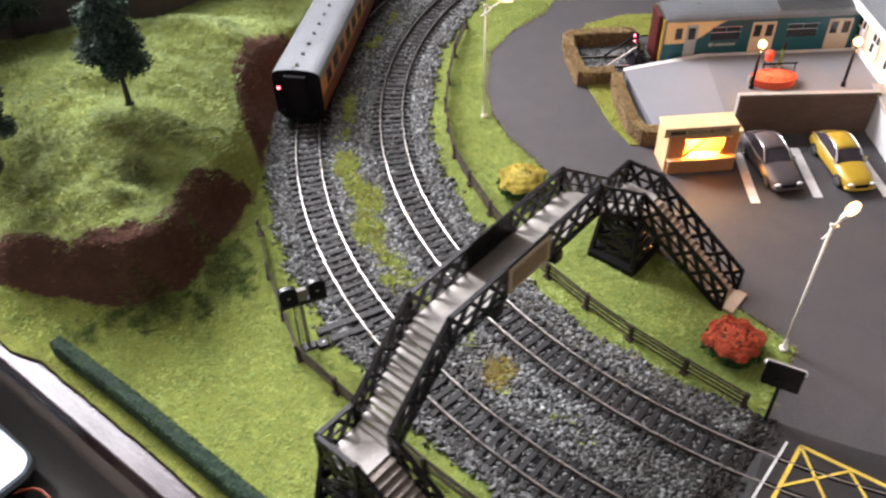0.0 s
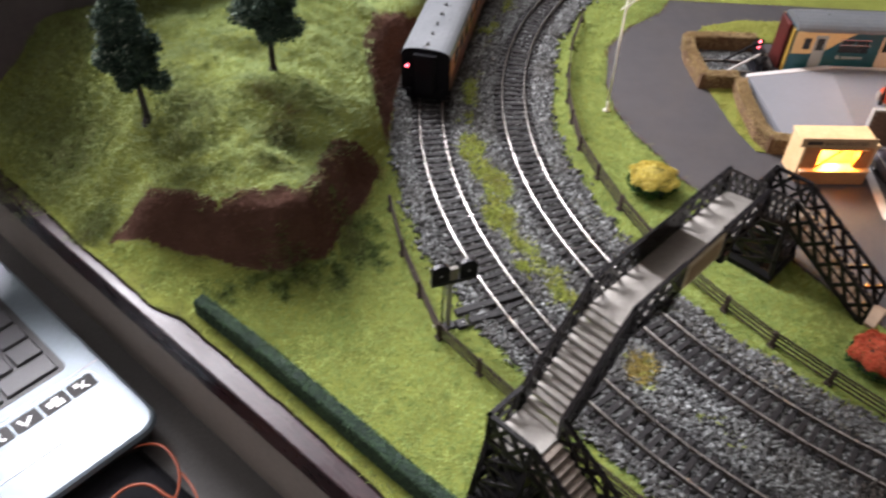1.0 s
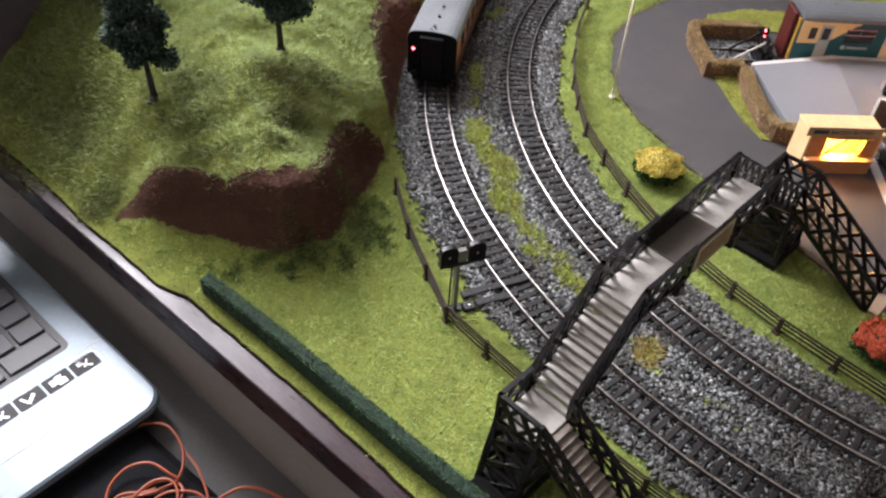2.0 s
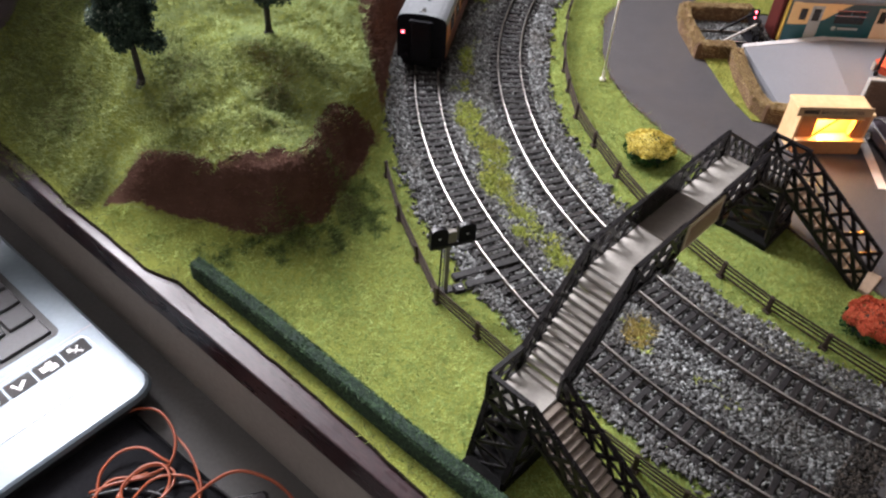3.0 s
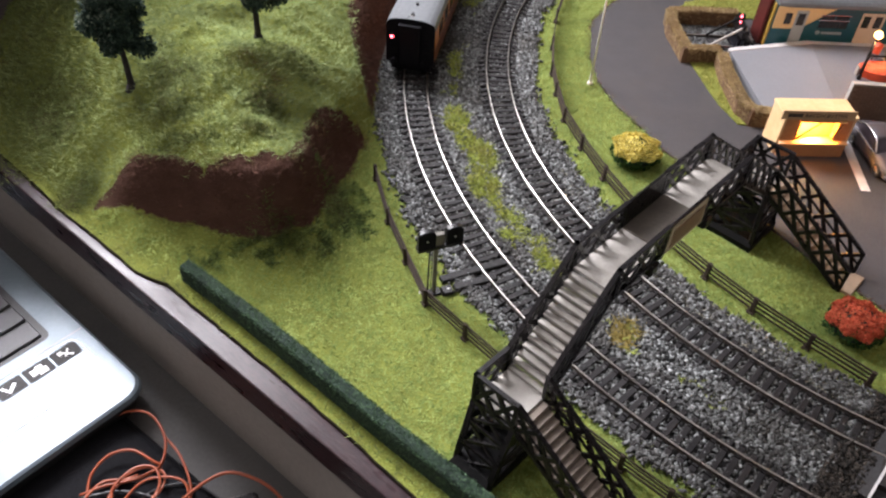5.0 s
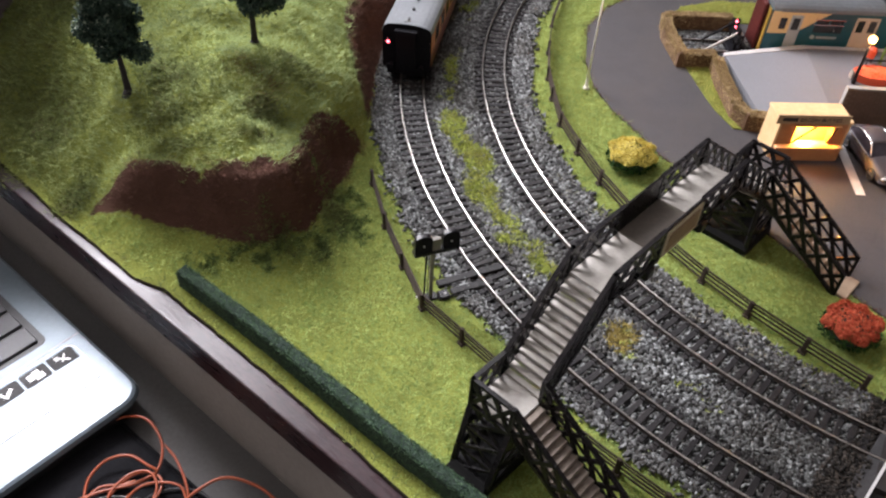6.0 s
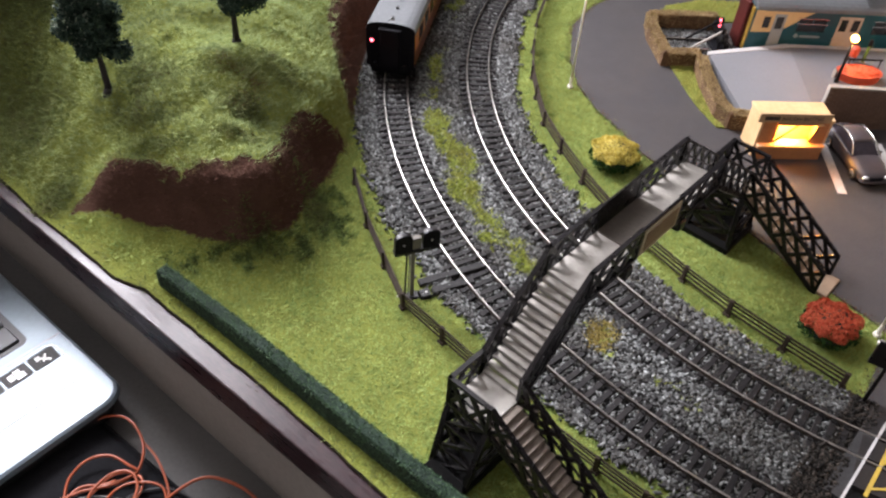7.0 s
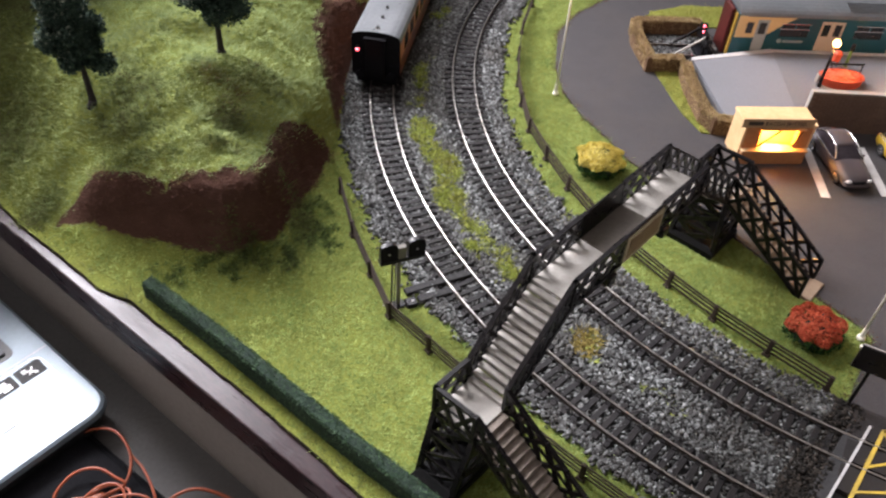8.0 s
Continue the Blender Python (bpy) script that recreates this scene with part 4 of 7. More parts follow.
# towers
for s0 in (0.0, LEN - LAND):
    corners = [(s0 + 0.5, -HALF), (s0 + LAND - 0.5, -HALF), (s0 + LAND - 0.5, HALF), (s0 + 0.5, HALF)]
    mid = Vector((s0 + LAND / 2, 0, 0))
    feet = [mid + (Vector((*c, 0)) - mid) * 1.16 for c in corners]
    if s0:
        feet = [f - Vector((6.5 if f.x < mid.x else 0, 3.0 if f.y < 0 else 0, 0)) for f in feet]
    else:
        feet = [Vector(p) for p in ((-12, -11, 0), (LAND + 4, -11, 0), (LAND + 4, 10.5, 0), (-12, 9.5, 0))]
    tops = [Vector((*c, Z_LAND - 3)) for c in corners]
    for f, t in zip(feet, tops):
        part("tower_leg", Build().bar(f, t, 2.6, 2.6), BLACK, bridge)
    for i in range(4):
        f0, f1, t0, t1 = feet[i], feet[(i + 1) % 4], tops[i], tops[(i + 1) % 4]
        for lo, hi in ((0.06, 0.38), (0.38, 0.70), (0.70, 1.0)):
            a, b, c, d = f0.lerp(t0, lo), f1.lerp(t1, lo), f0.lerp(t0, hi), f1.lerp(t1, hi)
            part("tower_brace", Build().bar(a, d, 1.3, 2.8 if s0 else 2.2), BLACK, bridge)
            part("tower_brace", Build().bar(b, c, 1.0, 2.8 if s0 else 2.2), BLACK, bridge)
            part("tower_beam", Build().bar(a, b, 1.6, 2.0), BLACK, bridge)
    base = [tuple(mid + (f - mid) * (1.08 if s0 else 1.14))[:2] for f in feet]
    top_ = [tuple(mid + (f - mid) * 0.96)[:2] for f in feet]
    part("tower_base", Build().loft([[(x, y, -1) for x, y in base], [(x, y, 4) for x, y in base], [(x, y, 7) for x, y in top_]]), BLACK_BASE, bridge, "black cast base")
for s in (PANEL0 - 7, PANEL1 + 7):
    part("bearer", Build().box(s - 3.5, s + 3.5, -HALF - 2.5, HALF + 2.5, Z_DECK - 9, Z_DECK - 3.2, chamfer=1.0), BLACK, bridge, "black cross bearer under the deck")

# ---- coach on the outer track ----


def shell(width, z0, z1, z2, length, steps=10):
    """Body section: upright sides from z0 to the eaves z1 and a curved roof up to z2."""
    h = width / 2
    roof = [(h * math.cos(math.pi * i / steps), z1 + (z2 - z1) * math.sin(math.pi * i / steps) ** 0.8) for i in range(1, steps)]
    return h, roof


def wheelset(parent, x, width=16.5):
    axle = part("wheelset", Build().tube([(x, -width / 2, 10.4), (x, width / 2, 10.4)], 0.8, 8), METAL_DARK, parent)
    for s in (-1, 1):
        part("wheel", Build().tube([(x, s * 7.4, 10.4), (x, s * 8.9, 10.4)], [5.6, 5.3], 18).tube([(x, s * 7.0, 10.4), (x, s * 7.4, 10.4)], 6.3, 18), METAL_DARK, axle)


coach = thing("passenger_coach", -102.2, 543.4, 0, 81.0, "chocolate and orange passenger coach with grey roof and red tail lamp", "railway coach")
CW, CL = 36.5, 243.0
h, roof = shell(CW, 12, 42, 48.0, CL)
roof = [(y, 42 + (z - 42) ** 0.75 * 6.0 ** 0.25) for y, z in roof]
part("body", Build().box(0.8, CL, -h + 0.4, h - 0.4, 13, 42.5), COACH_BROWN, coach)
part("waist_band", Build().box(1, CL, -h - 0.1, h + 0.1, 26, 40), COACH_CREAM, coach, "orange-cream upper panel")
part("roof", Build().loft([[(x, y, z) for y, z in [(h + 0.5, 41.3), (h + 0.5, 42.2)] + roof + [(-h - 0.5, 42.2), (-h - 0.5, 41.3)]] for x in (0, CL * 0.3, CL * 0.6, CL)]),
     ROOF_GREY, coach, "silver-grey curved roof", smooth=False)
for s in (-1, 1):
    part("rain_strip", Build().bar((0.5, s * 13, 46.6), (CL, s * 13, 46.6), 0.5, 0.7), ROOF_GREY, coach)
for i in range(15):
    x = 7 + i * 15.8
    part("roof_ventilator", Build().tube([(x, 0, 47.6), (x, 0, 49.2)], [1.3, 0.9], 10).box(x - 1.2, x + 1.2, -1.0, 1.0, 48.8, 49.5), METAL_DARK, coach)
part("ventilator_plate", Build().box(4.2, 6.4, -1.6, 1.6, 47.7, 48.7, chamfer=0.3), METAL_BRIGHT, coach)
end = part("coach_end", Build().loft([[(x, y, z) for y, z in [(h, 12), (h, 42)] + roof + [(-h, 42), (-h, 12)]] for x in (-0.4, 0.85)]), COACH_BLACK, coach, "black coach end")
part("gangway", Build().box(-4.4, -0.4, -7.2, 7.2, 13, 43, chamfer=0.7), COACH_BLACK, end, "black corridor connection")
part("gangway_hood", Build().box(-4.6, 2.5, -8.5, 8.5, 43, 44.6, chamfer=0.5), COACH_BLACK, end, "black hood over the gangway")
for s in (-1, 1):
    part("end_step", Build().box(-1.4, -0.4, s * 12 - 1.6, s * 12 + 1.6, 22, 22.8).box(-1.4, -0.4, s * 12 - 1.6, s * 12 + 1.6, 30, 30.8), COACH_BLACK, end)
    part("buffer", Build().tube([(-6, s * 11.5, 15), (-5.2, s * 11.5, 15), (-5.1, s * 11.5, 15), (0, s * 11.5, 15)], [2.8, 2.8, 1.1, 1.4], 14), COACH_BLACK, end)
lamp = part("tail_lamp", Build().box(-3.2, -0.4, 11.6, 15.0, 32.2, 36.6, chamfer=0.4), COACH_BLACK, end, "lit red tail lamp")
part("tail_lamp_lens", Build().ball((-3.3, 13.3, 34.4), (0.8, 1.25, 1.25), 12, 8), GLOW_RED, lamp, "glowing red lens", smooth=True)
for s in (-1, 1):
    for i in range(11):
        x = 16 + i * 20.5
        w = part("window", Build().box(x, x + 13, min(s * (h + 0.1), s * (h + 0.45)), max(s * (h + 0.1), s * (h + 0.45)), 28.5, 38.5), DARK_GLASS, coach)
        part("window_frame", Build().box(x - 0.7, x + 13.7, min(s * (h + 0.05), s * (h + 0.3)), max(s * (h + 0.05), s * (h + 0.3)), 38.5, 39.2)
             .box(x - 0.7, x + 13.7, min(s * (h + 0.05), s * (h + 0.3)), max(s * (h + 0.05), s * (h + 0.3)), 27.8, 28.5), METAL_BRIGHT, w)
part("underframe", Build().box(2, CL, -h + 3, h - 3, 5, 13).box(80, 150, -11, 11, 5, 9), COACH_BLACK, coach)
for x0 in (32, CL - 40):
    bogie = part("bogie", Build().box(x0 - 22, x0 + 22, -11.5, -9.6, 7, 12, chamfer=0.5).box(x0 - 22, x0 + 22, 9.6, 11.5, 7, 12, chamfer=0.5).box(x0 - 4, x0 + 4, -9.6, 9.6, 7, 10), COACH_BLACK, coach)
    for dx in (-15, 15):
        wheelset(bogie, x0 + dx)
bulb("tail_lamp_light", -106, 530, 36, 0.0004, 1.0, (1.0, 0.05, 0.06))

# ---- railcar in the bay platform ----
car = thing("railcar", 180, 622, 0, 2.0, "teal and cream railcar with ribbed grey roof standing at the platform", "railcar")
DL, DW = 262.0, 33.0
h, roof = shell(DW, 10, 44.5, 51, DL)
part("body", Build().loft([[(x, y, z) for y, z in ((-h * t, 9), (-h * t, 45), (h * t, 45), (h * t, 9))] for x, t in ((0.5, 0.9), (5, 0.99), (8, 1), (DL, 1))]), TEAL, car)
for s in (-1, 1):
    y0, y1 = sorted((s * (h + 0.02), s * (h + 0.35)))
    pts = [(0.9, 26), (14, 26.2), (22, 27.5), (29, 31), (36, 36.5), (42, 41), (48, 44.6), (0.9, 44.6)]
    part("cream_panel", Build().loft([[(x, y0, z) for x, z in pts], [(x, y1, z) for x, z in pts]]), CREAM, car, "cream swept livery panel")
part("roof", Build().loft([[(x, y * t, z) for y, z in [(h + 0.4, 44.3), (h + 0.4, 45.3)] + roof + [(-h - 0.4, 45.3), (-h - 0.4, 44.3)]] for x, t in ((1.5, 0.92), (8, 1), (DL * 0.5, 1), (DL, 1))]),
     ROOF_GREY, car, "ribbed grey roof")
for i in range(7):
    y = -12.5 + i * 1.9
    part("roof_rib", Build().bar((90, y, 45.0 + 6.3 * math.sin(math.acos(min(1, abs(y) / h))) ** 0.8), (150, y, 45.0 + 6.3 * math.sin(math.acos(min(1, abs(y) / h))) ** 0.8), 0.6, 0.6), ROOF_GREY, car)
part("cab_end", Build().box(-1.2, 0.6, -h * 0.88, h * 0.88, 9.5, 45.5, chamfer=1.0), YELLOW_END, car, "yellow cab end")
part("gangway", Build().box(-4.8, -1.2, -11.3, 8.5, 9, 48, chamfer=0.8), RED_BROWN, car, "dark red-brown corridor end")
part("underframe", Build().box(3, DL, -h + 2.5, h - 2.5, 3.5, 9), COACH_BLACK, car)
for s in (-1, 1):
    def plate(x0, x1, z0, z1, out=0.5, base=0.3):
        a, b = sorted((s * (h + base), s * (h + out)))
        return Build().box(x0, x1, a, b, z0, z1, chamfer=0.08)
    for x0, x1, z0, z1 in ((8.5, 14, 30, 39.5), (37, 60, 28, 34.3), (98, 121, 28, 34.3), (158, 181, 28, 34.3), (219, 242, 28, 34.3)):
        w = part("window", plate(x0, x1, z0, z1, 0.55, 0.36), DARK_GLASS, car)
        if x1 - x0 > 10:
            part("window_vent", plate(x0 + 0.6, (x0 + x1) / 2 - 0.6, z1 + 0.7, z1 + 4.4, 0.55, 0.36), DARK_GLASS, w)
            part("window_vent", plate((x0 + x1) / 2 + 0.6, x1 - 0.6, z1 + 0.7, z1 + 4.4, 0.55, 0.36), DARK_GLASS, w)
            part("window_frame", plate(x0 - 0.8, x1 + 0.8, z1 + 4.4, z1 + 5.1, 0.6, 0.3).add(*[[], []]), METAL_BRIGHT, w)
            part("window_frame", plate(x0 - 0.8, x1 + 0.8, z1, z1 + 0.7, 0.6, 0.3), METAL_BRIGHT, w)
    for x0, n in ((16.8, 1), (69, 2), (130, 2), (190, 2)):
        d = part("door", plate(x0, x0 + 9.5 * n, 10, 42, 0.45, 0.3), PALE_BLUE if n == 1 else PALE_CREAM, car, "blue-grey door" if n == 1 else "pale cream double door")
        for k in range(n):
            part("door_window", plate(x0 + 1.9 + 9.5 * k, x0 + 7.6 + 9.5 * k, 29.5, 39.5, 0.6, 0.42), DARK_GLASS, d)
    part("emblem", Build().tube([(38.5, s * (h + 0.3), 24), (38.5, s * (h + 0.5), 24)], 1.9, 14), PALE_BLUE, car, "pale round emblem")
    part("lettering_bar", plate(41.5, 58, 22.8, 24.8, 0.5, 0.3), PALE_BLUE, car, "pale unreadable lettering")
for x0 in (36, DL - 40):
    bogie = part("bogie", Build().box(x0 - 20, x0 + 20, -11.5, -9.6, 5, 9, chamfer=0.5).box(x0 - 20, x0 + 20, 9.6, 11.5, 5, 9, chamfer=0.5), COACH_BLACK, car)
    for dx in (-14, 14):
        wheelset(bogie, x0 + dx)

# bay track, buffer stop
bay = thing("bay_track", 118, 620, 0, 2.0, "short dark bay track ending at a buffer stop", "railway track")
for s in (-1, 1):
    part("rail", rail_build([(x, s * GAUGE_HALF) for x in (2, 80, 160, 320)], 1.5), [RAIL_SIDE, RAIL_TOP], bay)
for i in range(36):
    ob = part("sleeper", SLEEPER_MESH, None, bay)
    ob.matrix_local = pose((6 + i * 8.9) * U, 0, 0, 0, 0, 90 + random.uniform(-1, 1))
stop = thing("buffer_stop", 163, 622, 0, 2.0, "black buffer stop with a red lamp and sloping stays", "buffer stop")
for s in (-1, 1):
    part("upright", Build().box(-1.2, 1.2, s * 8 - 1.2, s * 8 + 1.2, 1, 23, chamfer=0.3), BLACK, stop)
    part("stay", Build().bar((-23, s * 8, 3.5), (0, s * 8, 20), 1.4, 1.4), STEP_GREY if s < 0 else BLACK, stop, "grey sloping stay" if s < 0 else "")
    part("buffer_head", Build().tube([(1, s * 8, 15), (5, s * 8, 15)], [1.4, 2.6], 14), BLACK, stop)
part("cross_beam", Build().box(-1.6, 1.6, -14, 14, 12.5, 18.5, chamfer=0.4), BLACK, stop)
part("upper_beam", Build().box(-1.2, 1.2, -11, 11, 20.5, 23.5, chamfer=0.4), BLACK, stop)
part("foot_block", Build().box(-5, 9, -13, 13, 0.5, 5, chamfer=0.8), COACH_BLACK, stop)
part("guard_rail", Build().bar((1, -13, 17), (12, -16, 6), 1.4, 1.4), METAL_DARK, stop)
part("guard_rail", Build().bar((1, 13, 17), (12, 14, 6), 1.4, 1.4), METAL_DARK, stop)
sl = part("stop_lamp", Build().box(-1.4, 1.4, -1.4, 1.4, 23.5, 28, chamfer=0.4), BLACK, stop)
part("stop_lamp_lens", Build().ball((-1.6, -1.6, 21.5), (0.7, 0.9, 0.9)), GLOW_RED, sl, "glowing red lens", smooth=True)
part("lamp_bracket", Build().bar((1, -1, 22), (9, -5, 10), 1.6, 1.0), STEP_GREY, stop, "grey sloping bracket")
for x0, y0, z0, k in ((6, -9, 5, 2.2), (11, -3, 5, 1.8), (4, 3, 5, 2.6), (9, 8, 5, 2.0), (13, -10, 1, 2.4)):
    part("stop_fitting", Build().box(x0 - k, x0 + k, y0 - k * 0.7, y0 + k * 0.7, z0 - 0.5, z0 + k * 1.6, chamfer=0.4), BLACK if k > 2.1 else STEP_GREY, stop)
part("stop_lamp_lens", Build().ball((-1.5, -0.6, 26), (0.8, 1.3, 1.3)), GLOW_RED, sl, "glowing red lens", smooth=True)

# ---- bay platform ----
platform = thing("platform", 0, 0, 0, label="grey tarmac station platform with a ramp and white edge", category="platform")
part("ramp", Build().add([(149.5, 592, 11.5), (215, 601, 17), (209, 512, 17), (157, 505.5, 12.7), (149.5, 592, 0), (215, 601, 0), (209, 512, 0), (157, 505.5, 0)],
                         [(3, 2, 1, 0), (4, 5, 6, 7), (0, 1, 5, 4), (1, 2, 6, 5), (2, 3, 7, 6), (3, 0, 4, 7)]), RAMP_LIT_GREY, platform, "grey tarmac ramp in a raised tone, as if lit")
part("deck", Build().prism([(215, 601), (209, 519), (420, 519), (420, 606)], 0, 17), PLATFORM_GREY, platform, "grey tarmac deck")
part("edge_strip", Build().add([(148.5, 590.5, 11.8), (149.5, 595.5, 11.8), (215, 605.5, 17.4), (215, 600, 17.4), (148.5, 590.5, 7), (149.5, 595.5, 7), (215, 605.5, 12), (215, 600, 12)],
                               [(3, 2, 1, 0), (4, 5, 6, 7), (0, 1, 5, 4), (1, 2, 6, 5), (2, 3, 7, 6), (3, 0, 4, 7)])
     .add([(215, 600.5, 17.4), (215, 604.5, 17.4), (420, 610, 17.4), (420, 606, 17.4), (215, 600.5, 12), (215, 604.5, 12), (420, 610, 12), (420, 606, 12)],
          [(3, 2, 1, 0), (4, 5, 6, 7), (0, 1, 5, 4), (1, 2, 6, 5), (2, 3, 7, 6), (3, 0, 4, 7)]), PLATFORM_EDGE, platform, "white edge strip")

# ---- retaining wall behind the parked cars ----
wall = thing("retaining_wall", 215.5, 519, 0, -0.5, "brown brick retaining wall with pale coping behind parked cars", "wall")
part("wall_core", Build().box(0, 98, -3, -0.2, 0, 33.6), WALL_MORTAR, wall)
part("coping", Build().box(-0.6, 98.5, -3.9, 0.2, 33.6, 34.6, chamfer=0.3).box(-0.6, 0.3, -3.9, 0.2, 17, 33.6), COPING, wall, "pale stone coping")
brick = Build().box(-2.75, 2.75, -0.5, 0, -0.85, 0.85, chamfer=0.15).mesh("brick", WALL_BRICK)
for r in range(17):
    for c in range(17):
        x = 3.2 + c * 5.9 + (2.9 if r % 2 else 0)
        if x < 96:
            ob = part("brick", brick, None, wall)
            ob.location = (x * U, -3.0 * U, (1.2 + r * 1.9) * U)
side_wall = thing("ramp_wall", 314, 519, 0, 0, "white rendered side wall with sloping coping at the car park", "wall")
part("wall_body", Build().add([(0, 6, 0), (5, 6, 0), (5, -80, 0), (0, -80, 0), (0, 6, 33), (5, 6, 33), (5, -80, 12), (0, -80, 12)],
                              [(0, 1, 2, 3), (7, 6, 5, 4), (0, 4, 5, 1), (1, 5, 6, 2), (2, 6, 7, 3), (3, 7, 4, 0)]), RENDER_WHITE, side_wall)
part("coping", Build().bar((2.5, 7, 34), (2.5, -80, 13), 8, 2), COPING, side_wall, "pale coping")

# ---- station building ----
station = thing("station_building", 336, 500, 17, 0, "cream stone station building with white trim and lattice windows", "building")
part("wall", Build().box(0, 90, 4, 160, 0, 34), CREAM_WALL, station)
part("roof", Build().loft([[(-5, y, 34), (45, y, 62), (95, y, 34), (95, y, 36), (45, y, 64.5), (-5, y, 36)] for y in (0, 165)]), ROOF_GREY, station, "grey pitched roof")
part("bargeboard", Build().box(-6.5, -4, 0, 165, 31, 36.5, chamfer=0.5), FRAME_WHITE, station, "white eaves board")
part("plinth", Build().box(-1.5, 0, 4, 160, 0, 5, chamfer=0.4), FRAME_WHITE, station, "white plinth")
for y in (22, 48, 74, 100, 126):
    w = part("window", Build().box(-0.6, 0.2, y, y + 11, 10, 27), DARK_GLASS, station)
    part("window_frame", Build().box(-1.2, -0.6, y - 1.2, y, 9, 28).box(-1.2, -0.6, y + 11, y + 12.2, 9, 28).box(-1.2, -0.6, y, y + 11, 27, 28).box(-1.2, -0.6, y, y + 11, 9, 10)
         .box(-1.2, -0.6, y + 5, y + 6, 10, 27).box(-1.2, -0.6, y, y + 11, 18, 19), FRAME_WHITE, w)
    # White patch over part of the dark glass stands for a lit pane.
    part("window_pane_light", Build().box(-0.9, -0.65, y + 1, y + 4.6, 11, 17.5), STICKER_WHITE, w)

# ---- kiosk ----
kiosk = thing("snack_kiosk", 155.5, 495.5, 0.6, 4.0, "birch plywood snack kiosk with a lit serving hatch and sign", "kiosk")
KW, KD, KH = 50.0, 21.5, 29.0
# walls: back, two ends, front round the hatch, floor, roof
part("back_wall", Build().box(0, KW, -1.5, 0, 0, KH), KIOSK_WOOD, kiosk)
part("end_wall", Build().box(0, 1.5, -KD, -1.5, 0, KH), KIOSK_WOOD, kiosk)
part("end_wall", Build().box(KW - 1.5, KW, -KD, -1.5, 0, KH), KIOSK_WOOD, kiosk)
part("front_wall", Build().box(1.5, 12.5, -KD, -KD + 1.5, 0, KH).box(39.5, KW - 1.5, -KD, -KD + 1.5, 0, KH).box(12.5, 39.5, -KD, -KD + 1.5, 0, 10.5).box(12.5, 39.5, -KD, -KD + 1.5, 27.4, KH), KIOSK_SHADE_GLOW, kiosk, "plywood front, shade and hatch glow in its colour")
part("lower_front", Build().box(1.5, KW - 1.5, -KD - 3.6, -KD, 0, 10.5, chamfer=0.6), KIOSK_SHADE_GLOW, kiosk, "plywood lower front panel, shade and hatch glow in its colour")
part("kiosk_floor", Build().box(1.5, KW - 1.5, -KD + 1.5, -1.5, 0, 1.2), KIOSK_WOOD, kiosk)
part("roof", Build().box(-0.8, KW + 0.8, -KD - 1, 0.8, KH, KH + 1.8, chamfer=0.3), KIOSK_WOOD, kiosk, "plain plywood roof")
part("counter", Build().box(0.8, KW - 0.8, -KD - 4.4, -KD + 4, 10.5, 11.3, chamfer=0.3), KIOSK_WOOD, kiosk, "serving counter")
part("hatch_prop", Build().bar((13.5, -KD + 1, 11.6), (27, -KD - 0.5, 27.3), 0.9, 0.9), INK, kiosk)
part("hatch_prop", Build().bar((38.6, -KD + 1, 11.6), (41.5, -KD - 0.5, 26.5), 0.8, 0.8), INK, kiosk)
part("canopy", Build().box(11, 43, -KD - 2.6, -KD, 27.6, 28.2, chamfer=0.2), KIOSK_WOOD, kiosk, "raised hatch flap")
sign = part("sign_board", Build().box(-4.2, KW - 3.2, -KD - 2.4, -KD - 1.2, KH + 1.0, KH + 7.8, chamfer=0.2), KIOSK_SIGN, kiosk, "brown sign board with dark lettering")
part("lettering_bar", Build().box(-0.4, 9.8, -KD - 2.7, -KD - 2.4, KH + 3.0, KH + 5.8), INK, sign)


def lettering(text, size, m, mat, parent, name="lettering"):
    cu = bpy.data.curves.new(name, "FONT")
    cu.body, cu.size, cu.extrude, cu.align_x = text, size * U, 0.1 * U, "LEFT"
    tmp = bpy.data.objects.new("tmp", cu)
    scene.collection.objects.link(tmp)
    me = bpy.data.meshes.new_from_object(tmp.evaluated_get(bpy.context.evaluated_depsgraph_get()))
    bpy.data.objects.remove(tmp)
    me.materials.clear()
    me.materials.append(mat)
    ob = part(name, me, None, parent)
    ob.matrix_local = m
    return ob


lettering("BACON BUTTIES", 3.9, pose(11.4 * U, (-KD - 2.55) * U, (KH + 3.0) * U, 90, 0, 0), INK, sign)
kl = part("kiosk_lamp", Build().tube([(24, -9, KH), (24, -9, KH - 2)], [0.6, 0.8], 8), METAL_DARK, kiosk)
part("lamp_globe", Build().ball((24, -9, KH - 3.4), 1.7), GLOW_KIOSK, kl, "glowing yellow lamp", smooth=True)
kp = kiosk.matrix_world @ Vector((26 * U, -14 * U, 16.5 * U))
bulb("kiosk_light", kp.x / U, kp.y / U, kp.z / U, 0.30, 1.5, (1.0, 0.50, 0.10))

# ---- parked cars ----


